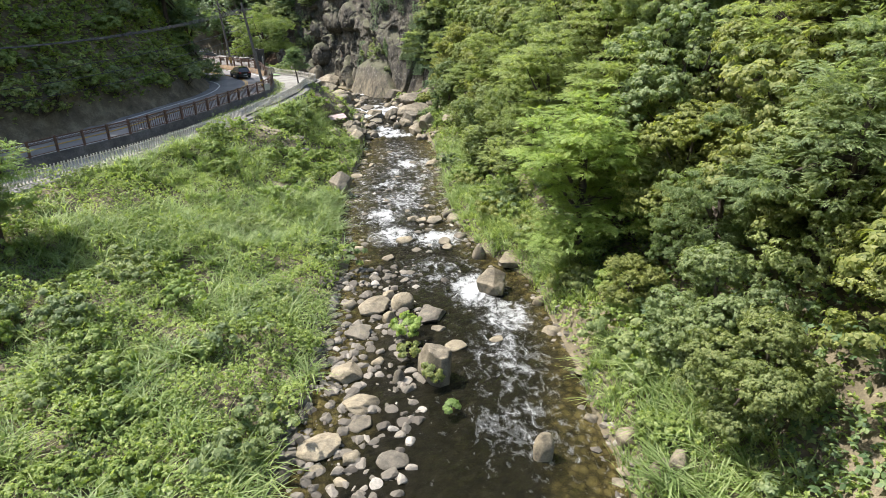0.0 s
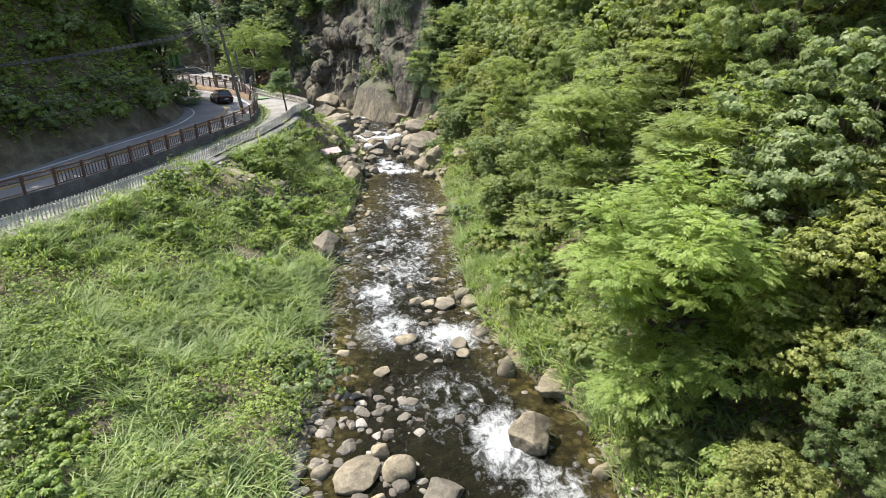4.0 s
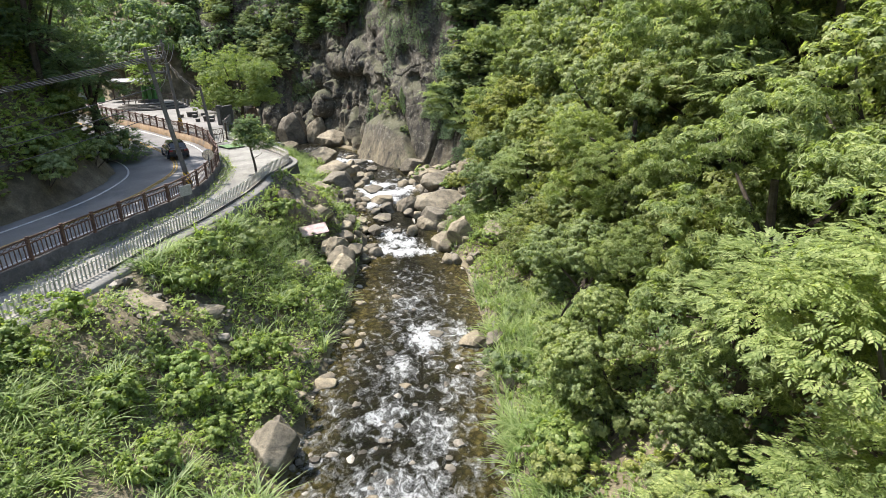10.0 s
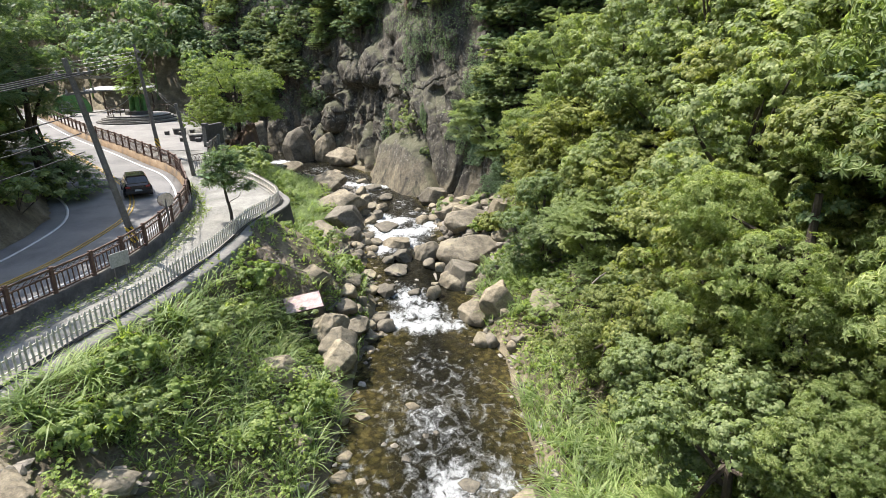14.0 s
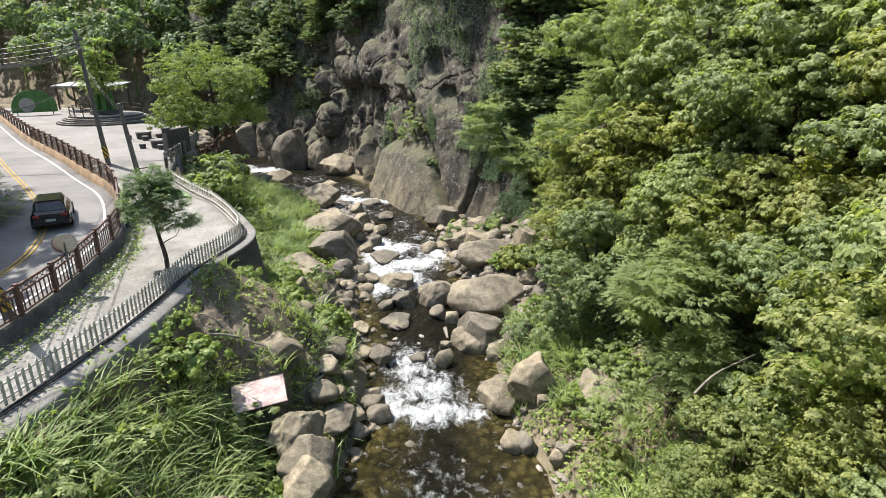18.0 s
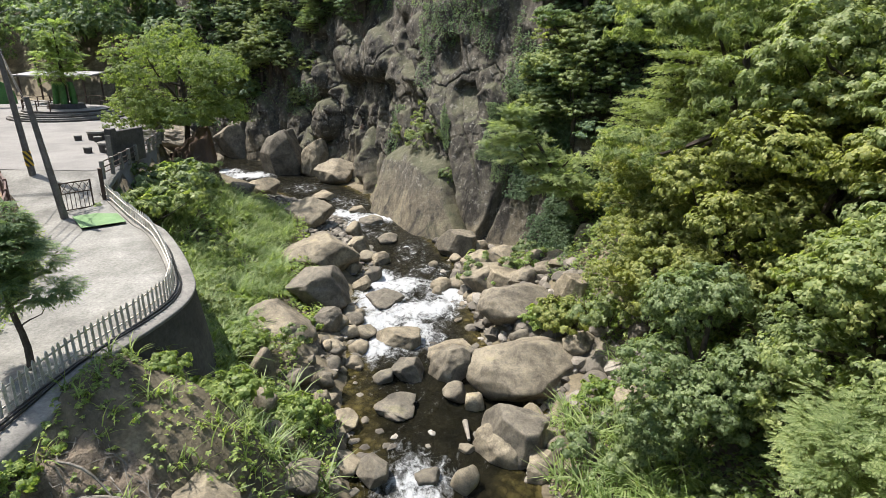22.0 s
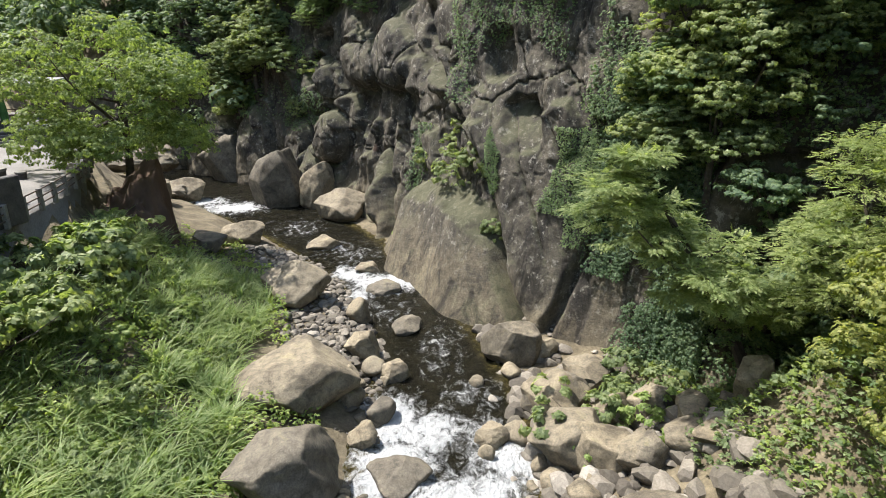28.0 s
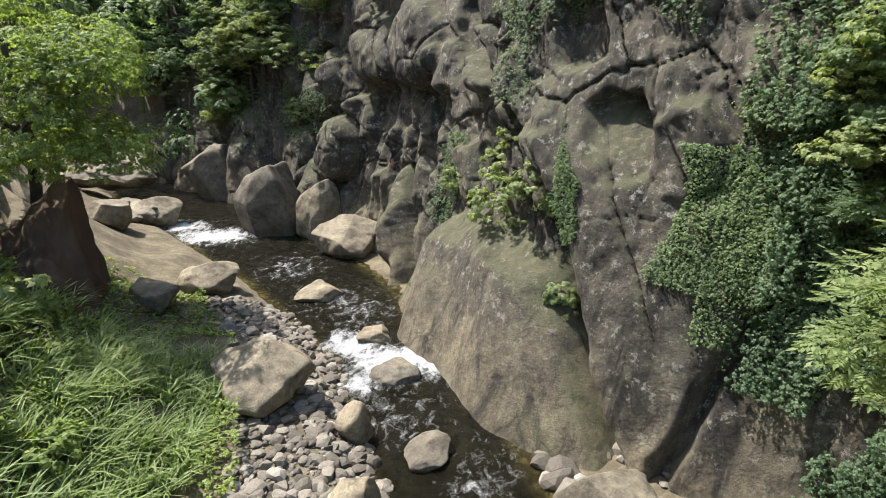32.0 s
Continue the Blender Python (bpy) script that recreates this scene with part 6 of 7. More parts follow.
LAMP_RED = surface("red_lamp", (0.25, 0.01, 0.01), (0.32, 0.015, 0.012), (0.4, 0.02, 0.02), 6, 30, 0.3, 0.05, 0.001)


def child(name, material, parent, make, label=""):
    bm = bmesh.new()
    make(bm)
    return part(name, bm, material, parent, label)


def T(x, y, z):
    return Matrix.Translation((x, y, z))


# the lone tree on the terrace
def terrace_tree():
    rng = np.random.default_rng(77)
    tree = tagged(empty("terrace_tree", (-9.4, 81.9, 7.5)), "slender dark pine-like tree with a bent trunk on the terrace", "tree")

    def trunk(bm):
        tube(bm, (0, 0, -0.2), (-0.12, 0.05, 1.6), 0.11, 0.085, 8, 0.09)
        tube(bm, (-0.12, 0.05, 1.6), (-0.2, 0.1, 3.4), 0.085, 0.04, 8, -0.06)
    child("trunk", BARK, tree, trunk)
    lobes = []
    for k in range(9):
        a, z = k * 2.4, 2.35 + 0.24 * k
        r = 0.95 - 0.07 * k
        q = (r * math.cos(a) - 0.15, r * math.sin(a), z + 0.15)
        child("limb", BARK, tree, lambda bm, q=q, z=z: tube(bm, (-0.15, 0.06, z - 0.35), q, 0.035, 0.012, 5, 0.06))
        lobes.append((*q, 0.72 - 0.03 * k, 0.42))
    child("bare_twig", BARK, tree, lambda bm: (tube(bm, (-0.1, 0.04, 1.3), (0.62, 0.1, 1.75), 0.03, 0.014, 5, 0.05), tube(bm, (0.6, 0.1, 1.75), (0.78, 0.12, 2.1), 0.016, 0.006, 5, 0.02)), "bare broken twig")
    part("crown", crown_mesh("crown", lobes, 3200, pinnate(5, 0.55, 0.26, 0.06), 0.5, rng), LEAF_DARK, tree)


terrace_tree()


# gate, mat, railing
def gate():
    g = tagged(empty("gate", (-17.3, 97.4, 7.85)), "open dark steel lattice gate at the plaza entrance", "gate")
    m = Matrix.Rotation(radians(52), 4, "Z")

    def fr(bm):
        for a, b in (((0, 0, 0.1), (1.5, 0, 0.1)), ((0, 0, 1.0), (1.5, 0, 1.0)), ((0, 0, 1.55), (1.5, 0, 1.55)), ((0, 0, 0), (0, 0, 1.6)), ((1.5, 0, 0), (1.5, 0, 1.6))):
            beam(bm, m @ Vector(a), m @ Vector(b), 0.06, 0.06)
    child("gate_frame", STEEL, g, fr)
    for k in range(6):
        child("bar", STEEL, g, lambda bm, k=k: beam(bm, m @ Vector((0.21 + 0.215 * k, 0, 0.1)), m @ Vector((0.21 + 0.215 * k, 0, 1.0)), 0.025, 0.025))
    for k in range(4):
        x = 0.375 * k
        child("lattice", STEEL, g, lambda bm, x=x: (beam(bm, m @ Vector((x, 0, 1.0)), m @ Vector((x + 0.375, 0, 1.55)), 0.025, 0.025), beam(bm, m @ Vector((x, 0.01, 1.55)), m @ Vector((x + 0.375, 0.01, 1.0)), 0.025, 0.025)))
    p = tagged(empty("gate_post", (-16.25, 99.5, 7.6)), "dark brown square steel gate post", "post")
    child("shaft", STEEL, p, lambda bm: box(bm, (0.16, 0.16, 2.2), T(0, 0, 1.1), 0.01))
    child("cap", STEEL, p, lambda bm: box(bm, (0.2, 0.2, 0.06), T(0, 0, 2.22), 0.01))


gate()
_matbm = bmesh.new()
box(_matbm, (2.0, 2.6, 0.02), T(-15.0, 96.4, 7.83) @ Matrix.Rotation(radians(38), 4, "Z"), 0.005)
tagged(part("green_mat", _matbm, LAWN), "bright green turf mat on the gravel by the gate", "mat")


def plaza_railing():
    line = spline([(x, y, 9.0) for x, y in ((-16.7, 100.6), (-17.4, 105.5), (-18.5, 111.5), (-20.5, 117.5), (-25, 125), (-32, 134))], 6)
    r = tagged(empty("plaza_railing", (-17, 104, 9)), "dark steel railing with pale posts round the plaza", "railing")
    inv = T(17, -104, -9)
    spots = resample(line, 1.5)
    for i, (p, d) in enumerate(spots):
        child("post", CONCRETE, r, lambda bm, p=p, d=d: box(bm, (0.2, 0.2, 1.05), inv @ along(p, d, 9.0) @ T(0, 0, 0.52), 0.015), "pale concrete post")
        if i + 1 < len(spots):
            q = spots[i + 1][0]
            for h in (0.35, 0.65, 0.98):
                child("rail", STEEL, r, lambda bm, p=p, q=q, h=h: beam(bm, inv @ (p + Vector((0, 0, h))), inv @ (q + Vector((0, 0, h))), 0.05, 0.05))


plaza_railing()


# stone tablet, tables, stools
def tablet():
    t = tagged(empty("stone_tablet", (-17.9, 106.4, 9.0)), "dark stone tablet wall with a pale side panel", "monument")
    m = Matrix.Rotation(radians(75), 4, "Z")
    child("slab", DARKSTONE, t, lambda bm: box(bm, (2.6, 0.35, 2.1), m @ T(0, 0, 1.05), 0.04))
    child("pier", DARKSTONE, t, lambda bm: box(bm, (0.5, 0.5, 2.3), m @ T(-1.4, 0, 1.15), 0.04))
    child("side_panel", CONCRETE, t, lambda bm: box(bm, (0.06, 0.4, 1.7), m @ T(-1.69, 0, 1.05), 0.01), "pale notice panel")


tablet()


def round_block(name, label, category, x, y, r, h, group=""):
    b = tagged(empty(name, (x, y, 9.0)), label, category, group)
    child("drum", DARKSTONE, b, lambda bm: cone(bm, Matrix(), r * 0.86, r * 0.92, h * 0.8, 20))
    child("top", CONCRETE, b, lambda bm: cone(bm, T(0, 0, h * 0.8), r, r * 0.97, h * 0.2, 20), "worn round top")


for x, y in ((-21.0, 109.8), (-24.8, 115.4)):
    round_block("stone_table", "round grey stone table on the plaza", "table", x, y, 0.75, 0.7, "stone tables of the plaza")
    for k in range(4):
        a = 0.5 + k * 1.57
        round_block("stone_stool", "low round grey stone stool by the table", "stool", x + 1.35 * math.cos(a), y + 1.35 * math.sin(a), 0.3, 0.42, "stone stools of the plaza")


def stage():
    s = tagged(empty("stage", (-36, 131, 9.0)), "round stepped stone stage with a tree planter", "stage")
    for k in range(5):
        child("step", CONCRETE if k % 2 else DARKSTONE, s, lambda bm, k=k: cone(bm, T(0, 0, 0.17 * k + 0.002 * k), 5.4 - 0.34 * k, 5.4 - 0.34 * k, 0.17, 40))
    child("floor", PLAZA, s, lambda bm: cone(bm, T(0, 0, 0.862), 4.0, 4.0, 0.04, 40))
    child("planter", DARKSTONE, s, lambda bm: cone(bm, T(0, 0, 0.9), 1.8, 1.7, 0.45, 28))
    for k in range(14):
        a = radians(25 + k * 19.5)
        p = Vector((3.85 * math.cos(a), 3.85 * math.sin(a), 0.9))
        child("post", STEEL, s, lambda bm, p=p: box(bm, (0.08, 0.08, 1.0), Matrix.Translation(p) @ T(0, 0, 0.5)))
        b = radians(25 + (k + 1) * 19.5)
        q = Vector((3.85 * math.cos(b), 3.85 * math.sin(b), 0.9))
        if k < 13:
            for h in (0.5, 1.0):
                child("rail", STEEL, s, lambda bm, p=p, q=q, h=h: beam(bm, p + Vector((0, 0, h)), q + Vector((0, 0, h)), 0.06, 0.06))


stage()


def plaza_tree():
    rng = np.random.default_rng(41)
    t = tagged(empty("plaza_tree", (-36, 131, 10.3)), "slim pale green conifer with green-wrapped stems in the planter", "tree")
    for k in range(5):
        a = k * 1.26
        child("stem", GREEN_PAINT, t, lambda bm, a=a: tube(bm, (0.9 * math.cos(a), 0.9 * math.sin(a), -0.1), (0.75 * math.cos(a), 0.75 * math.sin(a), 2.2), 0.3, 0.26, 10, 0.05), "green-wrapped stem")
    child("trunk", BARK, t, lambda bm: tube(bm, (0, 0, 0), (0, 0, 7.5), 0.3, 0.05, 8, 0.1))
    lobes = [(0.8 * math.cos(k * 2.4) * (1 - k / 12), 0.8 * math.sin(k * 2.4) * (1 - k / 12), 2.8 + 0.55 * k, 1.9 - 0.13 * k, 0.5) for k in range(10)]
    part("crown", crown_mesh("crown", lobes, 1500, PIN, 0.6, rng, 0.5), LEAF_LIME, t)


plaza_tree()


def pavilion(x, y, w, d, h):
    p = tagged(empty("pavilion", (x, y, 9.2)), "open shelter with a flat grey sheet roof behind the plaza", "pavilion")
    child("roof", ROOFING, p, lambda bm: box(bm, (w, d, 0.18), T(0, 0, h) @ Matrix.Rotation(radians(4), 4, "X"), 0.02))
    for i in (-1, 1):
        for j in (-1, 1):
            child("post", STEEL, p, lambda bm, i=i, j=j: box(bm, (0.16, 0.16, h), T(i * w * 0.44, j * d * 0.42, h / 2)))


pavilion(-45, 146, 9, 5, 3.4)


def cutout_board():
    """A large green display board with a plain rounded pale shape."""
    b = tagged(empty("display_board", (-49, 138.4, 9.2)), "green curved display board with a pale rounded shape", "display board")
    m = Matrix.Rotation(radians(35), 4, "Z")

    def arch(bm):
        out = [(-2.6, 0.2), (2.6, 0.2)] + [(2.6 * math.cos(a), 0.2 + 2.9 * math.sin(a) ** 0.8) for a in [math.pi * k / 14 for k in range(1, 14)]]
        lo, hi = [bm.verts.new(m @ Vector((x, -0.06, z))) for x, z in out], [bm.verts.new(m @ Vector((x, 0.06, z))) for x, z in out]
        bm.faces.new(lo)
        bm.faces.new(hi[::-1])
        for i in range(len(out)):
            bm.faces.new((lo[i], hi[i], hi[(i + 1) % len(out)], lo[(i + 1) % len(out)]))
    child("panel", GREEN_PAINT, b, arch)
    child("shape", PALE, b, lambda bm: cone(bm, m @ T(-0.8, -0.07, 1.2) @ Matrix.Rotation(radians(90), 4, "X"), 0.9, 0.9, 0.05, 20), "pale round shape")
    for x in (-2.0, 2.0):
        child("leg", STEEL, b, lambda bm, x=x: box(bm, (0.1, 0.1, 1.2), m @ T(x, 0.1, 0.4)))


cutout_board()


# convex mirror and notice boards at the bend
def traffic_mirror():
    t = tagged(empty("traffic_mirror", (-12.3, 79.6, 7.7)), "round convex traffic mirror on a grey pole, seen from behind", "traffic mirror")
    child("pole", POLE, t, lambda bm: cone(bm, Matrix(), 0.045, 0.045, 2.1, 10))
    m = T(0, 0, 2.0) @ Matrix.Rotation(radians(-150), 4, "Z") @ Matrix.Rotation(radians(80), 4, "X")
    child("back", DARKSTONE, t, lambda bm: cone(bm, m, 0.45, 0.36, 0.1, 24), "dark grey back plate")
    child("mirror", CHROME, t, lambda bm: cone(bm, m @ T(0, 0, -0.03), 0.43, 0.45, 0.025, 24), "mirror face")


traffic_mirror()


def notice_board(x, y, turn):
    t = tagged(empty("notice_board", (x, y, float(path_z(y)))), "blank pale notice board on two thin posts by the wall", "notice board")
    m = Matrix.Rotation(radians(turn), 4, "Z")
    child("panel", PALE, t, lambda bm: box(bm, (1.0, 0.04, 0.7), m @ T(0, 0, 1.35), 0.01))
    for k in (-0.3, 0.3):
        child("post", POLE, t, lambda bm, k=k: cone(bm, m @ T(k, 0.05, 0), 0.025, 0.025, 1.7, 8))


notice_board(-11.9, 72.6, 62)


# the dark pickup on the bend
def wheel(bm, m, r, w):
    cone(bm, m @ Matrix.Rotation(radians(90), 4, "X") @ T(0, 0, -w / 2), r, r, w, 20)


def shell(bm, sections, half, z0):
    """A body lofted along x through (x, half width factor, roof height)."""
    rings = []
    for x, k, h in sections:
        w = half * k
        prof = [(-w, z0), (-w * 1.02, z0 + 0.35 * (h - z0)), (-w * 0.96, z0 + 0.75 * (h - z0)), (-w * 0.8, h), (w * 0.8, h), (w * 0.96, z0 + 0.75 * (h - z0)), (w * 1.02, z0 + 0.35 * (h - z0)), (w, z0)]
        rings.append([bm.verts.new((x, y, z)) for y, z in prof])
    for a, b in zip(rings, rings[1:]):
        for i in range(8):
            bm.faces.new((a[i], b[i], b[(i + 1) % 8], a[(i + 1) % 8]))
    bm.faces.new(rings[0])
    bm.faces.new(rings[-1][::-1])
    bmesh.ops.recalc_face_normals(bm, faces=bm.faces)


def car(x, y, turn):
    c = tagged(empty("car", (x, y, float(road_z(y)) + 0.03)), "black estate car on the asphalt of the road bend", "car")
    c.rotation_euler = (0, 0, radians(turn))
    child("body", CARPAINT, c, lambda bm: shell(bm, [(-2.2, 0.86, 0.85), (-2.05, 0.97, 0.98), (-1.0, 1.0, 1.0), (0.6, 1.0, 0.98), (1.6, 0.96, 0.92), (2.15, 0.86, 0.75)], 0.9, 0.28))
    child("cabin", GLASS, c, lambda bm: shell(bm, [(-2.0, 0.85, 1.02), (-1.6, 0.84, 1.42), (-0.2, 0.84, 1.46), (0.4, 0.83, 1.38), (1.05, 0.84, 0.99)], 0.86, 0.9), "dark windows")
    child("roof", CARPAINT, c, lambda bm: shell(bm, [(-1.65, 0.72, 1.47), (-0.6, 0.74, 1.51), (0.3, 0.7, 1.45)], 0.84, 1.38))
    for sx in (-1.35, 1.35):
        for sy in (-0.82, 0.82):
            w = child("wheel", RUBBER, c, lambda bm, sx=sx, sy=sy: wheel(bm, T(sx, sy, 0.32), 0.33, 0.22))
            child("rim", CHROME, w, lambda bm, sx=sx, sy=sy: wheel(bm, T(sx, sy * 1.02, 0.32), 0.2, 0.22))
    for sy in (-0.62, 0.62):
        child("tail_lamp", LAMP_RED, c, lambda bm, sy=sy: box(bm, (0.08, 0.3, 0.14), T(-2.18, sy, 0.78), 0.02))
        child("head_lamp", PALE, c, lambda bm, sy=sy: box(bm, (0.1, 0.32, 0.13), T(2.1, sy, 0.66), 0.02))
    child("bumper", RUBBER, c, lambda bm: box(bm, (0.14, 1.6, 0.2), T(-2.2, 0, 0.42), 0.03))
    child("number_plate", PALE, c, lambda bm: box(bm, (0.02, 0.45, 0.13), T(-2.29, 0, 0.55)))


car(-17.9, 88.2, 118)

# ---------------- rocks and litter of the left bank ----------------
DARKROCK = surface("brown_outcrop", (0.07, 0.045, 0.03), (0.15, 0.092, 0.06), (0.26, 0.175, 0.12), 0.6, 6, 0.9, 0.6, 0.08)


def outcrop(name, label, x, y, z, size, seed, material, turn=0.0):
    ob = part(name, stone_mesh(seed, 6 if size[0] > 5 else 5, 1.6 if size[0] > 5 else 1.0), None)
    ob.data.materials.clear()
    ob.data.materials.append(material)
    ob.matrix_world = T(x, y, z) @ Matrix.Rotation(radians(turn), 4, "Z") @ Matrix.Diagonal((*size, 1))
    return tagged(ob, label, "rock")


def seat(x, y, sink):
    return float(ground_z(np.array([x]), np.array([y]))[0]) - sink


outcrop("rock_outcrop", "tall dark brown rock outcrop beside the gorge", -18.9, 117.8, 3.4, (6.2, 6.8, 12.8), 201, DARKROCK, 20)
MOUND = surface("dry_soil", (0.13, 0.098, 0.066), (0.27, 0.215, 0.15), (0.42, 0.35, 0.26), 1.9, 13, 0.95, 1.0, 0.14)


def bank_z(x, y):
    """The steep bare bank of soil under the terrace's corner."""
    fence = fence_x(y) + 0.55
    u = np.clip((x - fence) / (-3.0 - fence), 0, 1)
    z = 7.0 - 0.35 * step(80, 84, y) - 0.5 * u - 3.6 * np.clip(u - 0.15, 0, 1) ** 1.3
    z = z + 0.4 * fbm(x * 0.9, y * 0.9, 4, 41) + 0.2 * fbm(x * 3.2, y * 3.2, 4, 43) - 0.3 * np.abs(fbm(x * 1.4, y * 0.6, 3, 45))
    return z - 2.6 * step(0.62, 1.0, np.abs(y - 81.2) / 3.9 + 0.12 * fbm(x, y, 2, 49)) * step(0.05, 0.4, u) - 2.5 * step(0.82, 1.0, u)


def soil_bank():
    y, u = np.meshgrid(np.arange(77.3, 85.2, 0.07), np.linspace(0, 1, 90), indexing="ij")
    x = fence_x(y) + 0.3 + (-2.9 - fence_x(y) - 0.3) * u
    me = grid_mesh("soil_bank", x, y, bank_z(x, y))
    tagged(part("soil_bank", me, MOUND), "steep bare bank of brown soil with dry vines", "bank", kind="structure")


soil_bank()
_bk = np.random.default_rng(61)
_bx, _by = _bk.uniform(-8.0, -3.2, 900), _bk.uniform(77.6, 84.8, 900)
_rim = (np.abs(_by - 81.2) > 2.3) | (_bx < fence_x(_by) + 1.5) | (_bx > -3.9) | (_bk.random(900) < 0.06)
_bp = np.stack([_bx, _by, np.maximum(bank_z(_bx, _by), ground_z(_bx, _by)) - 0.03], 1)[_rim]
_bj = _bk.normal(0, 0.4, _bp.shape)
stuff("undergrowth", [scatter(HERB_LEAF, _bp + (0, 0, 0.12), frames(np.cross(_bj + (0, 0, 1), unit(len(_bp), _bk)), _bj + (0, 0, 1.0)), 0.28 * _bk.uniform(0.5, 1.3, len(_bp))),
                      scatter(SHORT[0], _bp[::7], upright(len(_bp[::7]), _bk), _bk.uniform(0.5, 1.1, len(_bp[::7])))], HERB, "green herbs and grass on the rim of the soil bank", "undergrowth")
outcrop("rock_slab", "grey rock at the foot of the mound", -3.4, 80.9, 3.0, (1.5, 2.4, 2.6), 213, ROCK, 20)
outcrop("rock_slab", "brown rock beside the fallen board", -2.8, 76.6, 2.5, (2.6, 2.0, 2.2), 214, ROCK, 50)
outcrop("rock_slab", "sloping pale rock slab on the bank", -11.2, 61.0, seat(-11.2, 61.0, 0.4), (5.4, 2.6, 1.7), 203, ROCK, -38)
outcrop("rock_slab", "pale rock slab among the grass", -8.4, 61.6, seat(-8.4, 61.6, 0.3), (2.6, 1.9, 1.4), 204, ROCK, 20)
outcrop("rock_slab", "grey rock among the grass", -8.05, 64.7, seat(-8.05, 64.7, 0.3), (1.5, 1.4, 1.6), 205, ROCK, 60)
outcrop("rock_slab", "grey rock among the grass", -6.0, 63.7, seat(-6.0, 63.7, 0.25), (1.3, 1.2, 1.3), 206, ROCK, 0)
outcrop("rock_slab", "long grey-brown rock near the edge of the bank", -3.9, 68.4, seat(-3.9, 68.4, 0.3), (2.4, 1.8, 1.6), 216, ROCK, 15)
outcrop("rock_slab", "brown rock under the picket fence", -8.6, 75.6, 5.8, (1.6, 1.5, 1.2), 207, DARKROCK, 0)
outcrop("rock_slab", "sloping brown rock shelf above the cascade", -5.4, 93.8, 2.7, (3.4, 5.6, 2.6), 208, ROCK, 35)
for x, y, z, size, k, turn in ((11.4, 99.3, 2.5, (2.6, 3.0, 2.8), 221, 15), (11.6, 96.2, 2.4, (2.4, 2.8, 3.0), 222, 40), (10.3, 91.6, 2.0, (2.2, 3.2, 2.6), 223, 10), (12.6, 102.8, 2.6, (2.8, 2.4, 2.6), 224, 70),
                               (10.7, 79.0, 2.0, (3.4, 2.6, 3.2), 225, 20), (10.5, 83.0, 2.2, (2.4, 3.4, 3.2), 226, 5), (10.2, 87.2, 2.2, (2.2, 3.0, 2.8), 227, 0)):
    outcrop("rock_bank", "shaded brown rock of the bank under the trees", x, y, z, size, k, ROCK, turn)
outcrop("rock_slab", "large pale slab at the head of the gorge", -28.5, 139.5, 2.4, (9, 5, 2.6), 209, ROCK, -20)
outcrop("rock_slab", "pale rock above the gorge's head", -32, 146, 5.0, (8, 6, 4), 210, ROCK, 10)


def dry_wall():
    """Rough stones packed under the fence."""
    w = tagged(empty("dry_stone_wall", (-16, 55, 5)), "rough dry stone wall under the footpath", "stone wall")
    rng = random.Random(9)
    for p, d in resample([q for q in PICKETS if 44 < q.y < 63], 0.62):
        for k in range(2):
            ob = new("stone", STONES[rng.randrange(9)])
            ob.parent = w
            s = Vector((d.y, -d.x, 0)) * (0.55 + 0.12 * k)
            ob.matrix_local = T(16, -55, -5) @ T(p.x + s.x, p.y + s.y, float(path_z(p.y)) - 0.3 - 0.5 * k) @ Matrix.Rotation(rng.uniform(0, 6), 4, "Z") @ Matrix.Diagonal((rng.uniform(0.6, 0.85), rng.uniform(0.5, 0.7), rng.uniform(0.5, 0.65), 1))


dry_wall()


def fallen_board():
    b = tagged(empty("fallen_board", (-4.4, 77.2, 4.0)), "faded pink printed board lying on the rocks", "board")
    m = Matrix.Rotation(radians(18), 4, "Z") @ Matrix.Rotation(radians(14), 4, "X") @ Matrix.Rotation(radians(-6), 4, "Y")
    child("panel", PINKISH, b, lambda bm: box(bm, (2.1, 1.5, 0.05), m, 0.01))
    child("frame", STEEL, b, lambda bm: (box(bm, (2.16, 0.06, 0.08), m @ T(0, -0.76, -0.02)), box(bm, (2.16, 0.06, 0.08), m @ T(0, 0.76, -0.02))))
    child("leg", CONCRETE, b, lambda bm: box(bm, (0.1, 0.1, 0.9), m @ T(-0.7, 0.0, -0.48)))
    child("leg", CONCRETE, b, lambda bm: box(bm, (0.1, 0.1, 0.7), m @ T(0.7, 0.0, -0.38)))


fallen_board()


def driftwood(a, b, r, bend, label):
    a, b = Vector(a), Vector(b)
    bm = bmesh.new()
    tube(bm, (0, 0, 0), b - a, r, r * 0.5, 8, bend, cuts=6)
    ob = part("driftwood", bm, WOOD)
    ob.location = a
    tagged(ob, label, "branch")


driftwood((-6.6, 78.3, float(bank_z(-6.6, 78.3)) + 0.1), (-4.4, 79.0, float(bank_z(-4.4, 79.0)) + 0.12), 0.07, 0.15, "bare grey branch lying on the mound")
driftwood((-4.6, 78.6, float(bank_z(-4.6, 78.6)) + 0.1), (-3.6, 80.6, float(bank_z(-3.6, 80.6)) + 0.35), 0.06, 0.05, "bare straight pole lying on the mound")
driftwood((-7.0, 78.8, float(bank_z(-7.0, 78.8)) + 0.05), (-5.6, 78.6, float(bank_z(-5.6, 78.6)) + 0.1), 0.04, 0.2, "thin bare twig on the mound")
driftwood((-3.4, 79.0, 2.6), (-2.2, 80.6, 3.0), 0.09, 0.02, "pale pole leaning on the stones")
driftwood((3.6, 88.4, 1.25), (3.7, 87.2, 1.2), 0.13, 0.0, "short pale log in the pool")
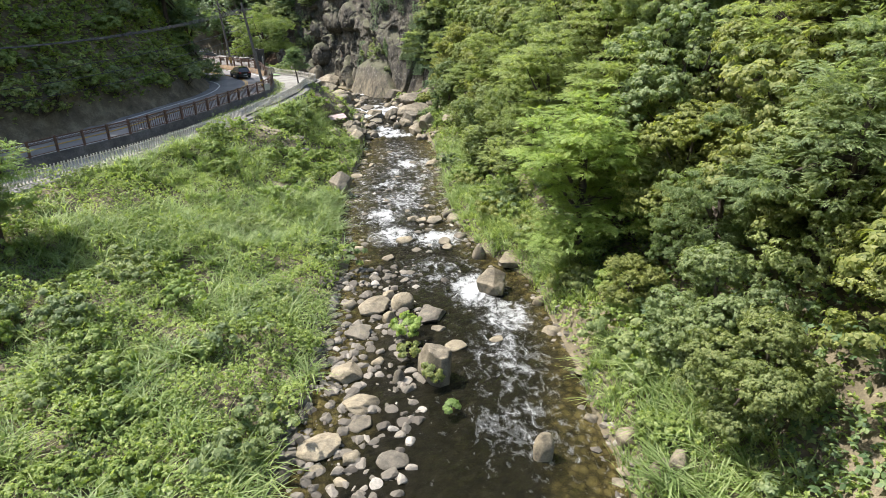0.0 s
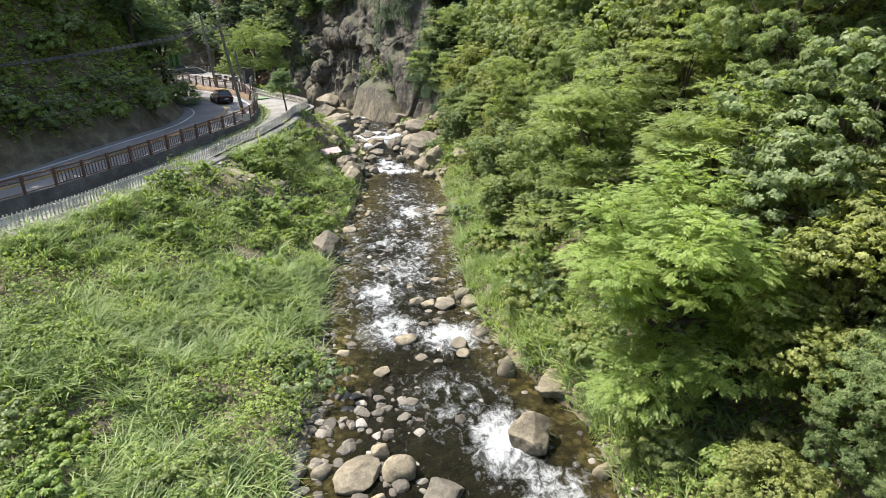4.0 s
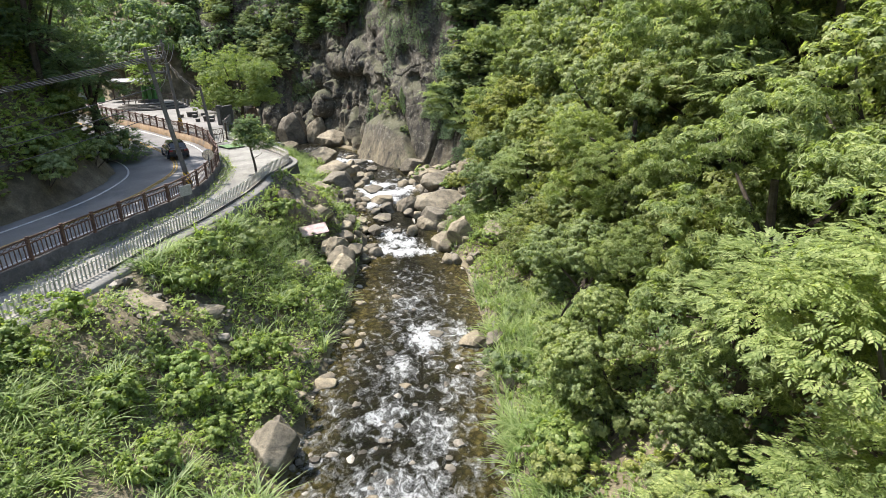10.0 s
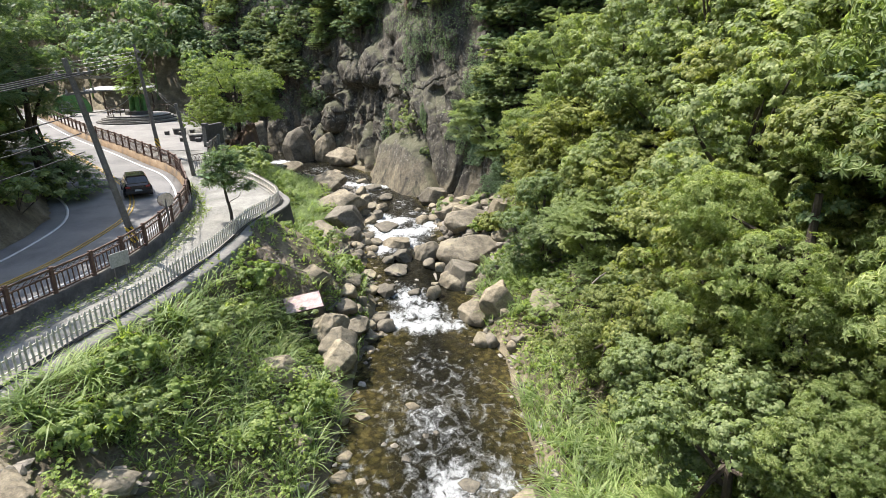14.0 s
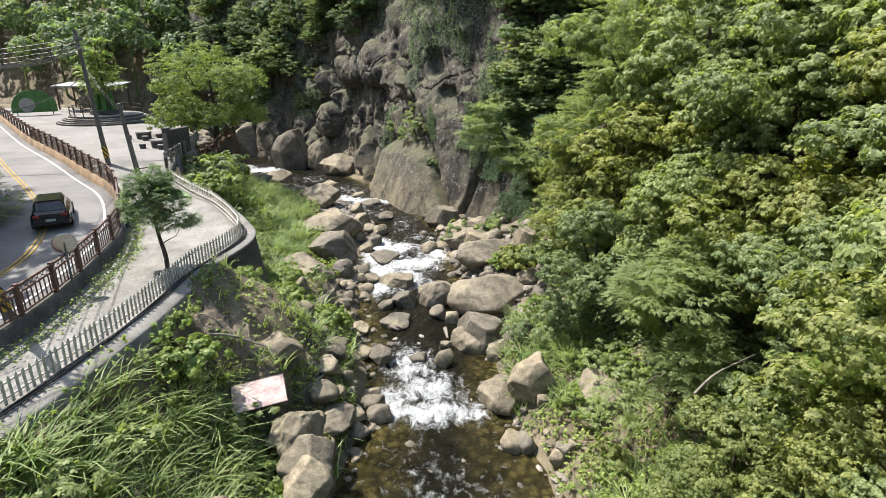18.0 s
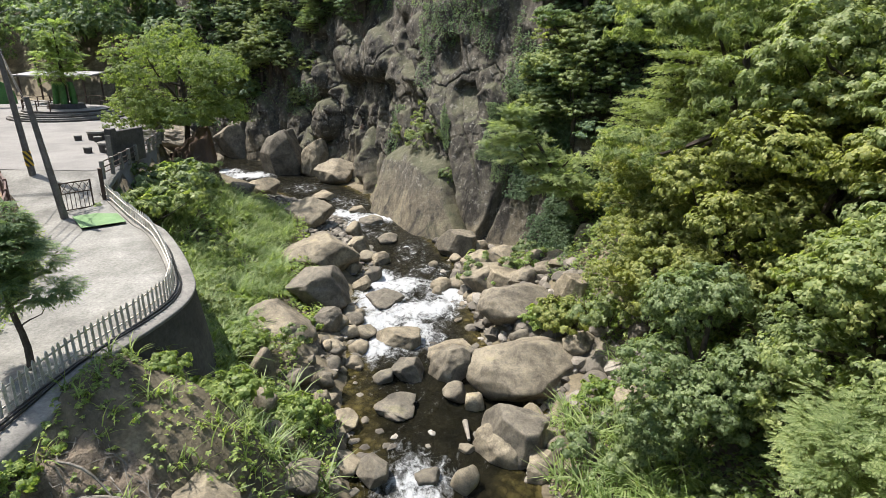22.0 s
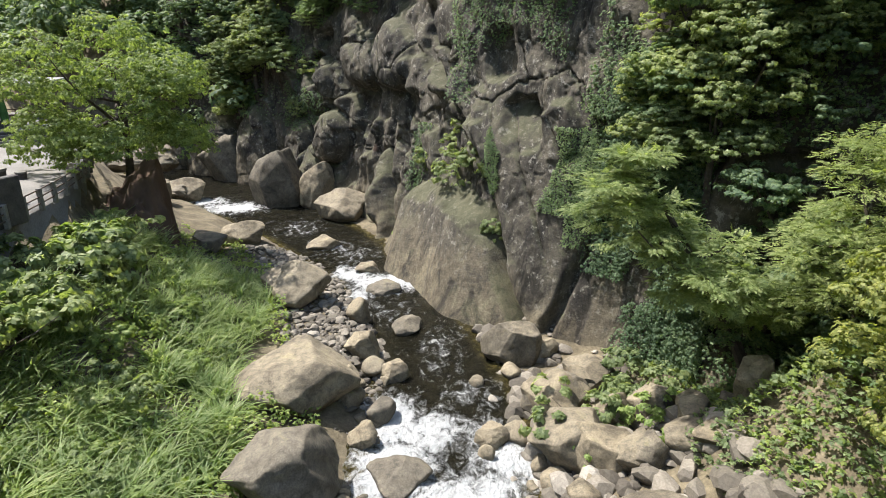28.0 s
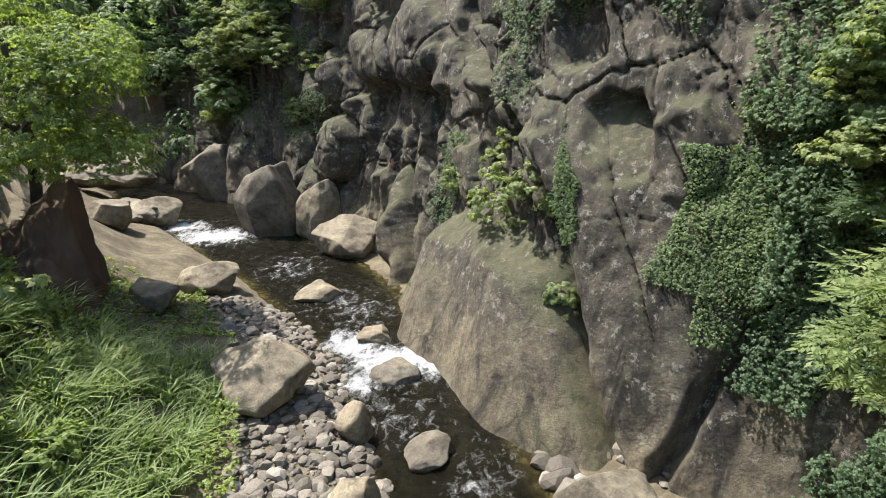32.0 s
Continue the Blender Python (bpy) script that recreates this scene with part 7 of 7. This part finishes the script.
driftwood((11.0, 72.5, 6.6), (13.5, 73.6, 7.4), 0.05, 0.15, "bare dead branch among the leaves")
driftwood((12.0, 40.6, 5.2), (14.4, 40.2, 5.6), 0.06, 0.1, "fallen dead branch under the tree")


# plants on the rocks amid the stream
def rock_plant(x, y, z, r, n, seed, material):
    rng = np.random.default_rng(seed)
    tagged(part("rock_plant", crown_mesh("rock_plant", [(0, 0, 0.2 * r, r, r * 0.5)], n, BROAD, 0.32, rng, ring=True), material), "small bright green bush on a rock in the stream", "bush").location = (x, y, z)


# dry vines and twigs that hang over the soil mound
def dry_vines():
    rng = random.Random(41)
    bm = bmesh.new()
    for _ in range(260):
        x, y = rng.uniform(-7.6, -3.6), rng.uniform(78.2, 83.8)
        z = float(bank_z(x, y)) + 0.03
        e = Vector((x + rng.uniform(-0.5, 0.8), y + rng.uniform(-0.8, 0.3), 0))
        e.z = float(bank_z(e.x, e.y)) + rng.uniform(0.0, 0.12)
        tube(bm, (x, y, z), e, 0.02, 0.009, 4, rng.uniform(-0.12, 0.12), cuts=3)
    tagged(part("dry_vines", bm, WOOD), "tangle of dry brown vines on the soil mound", "vines", kind="stuff")


dry_vines()
rock_plant(1.1, 27.4, 0.6, 0.85, 420, 1, LEAF_LIME)
rock_plant(1.0, 25.4, 0.4, 0.6, 220, 2, LEAF_OLIVE)
rock_plant(2.0, 23.2, 0.5, 0.65, 260, 3, LEAF_OLIVE)
rock_plant(2.5, 20.9, 0.2, 0.4, 120, 4, LEAF_LIME)
for a, h, r, k in ((44.6, 7.6, 1.35, 5), (47.0, 8.8, 1.0, 6), (42.2, 8.6, 1.15, 9), (45.6, 10.2, 0.9, 10), (39.3, 5.2, 0.6, 7), (50.6, 7.6, 0.9, 11), (73.6, 9.0, 1.3, 8), (72.4, 13, 1.2, 12), (49.6, 2.2, 0.35, 13)):
    at = cliff_point(np.array([a]), np.array([h]))[0]
    bush = tagged(part("cliff_bush", crown_mesh("cliff_bush", [(0, 0, 0, r, r * 0.9), (r * 0.6, -0.4, -r * 0.6, r * 0.6, r * 0.6)], int(900 * r), BROAD, 0.28, np.random.default_rng(k), ring=True), LEAF), "green bush growing from a crack of the cliff", "bush")
    bush.location = at
NEAR_LEFT = copy_thing(LIME, T(-20.9, 33.0, 4.2) @ Matrix.Diagonal((0.72, 0.72, 0.78, 1)))
tagged(NEAR_LEFT, "young bright green tree below the footpath", "tree")
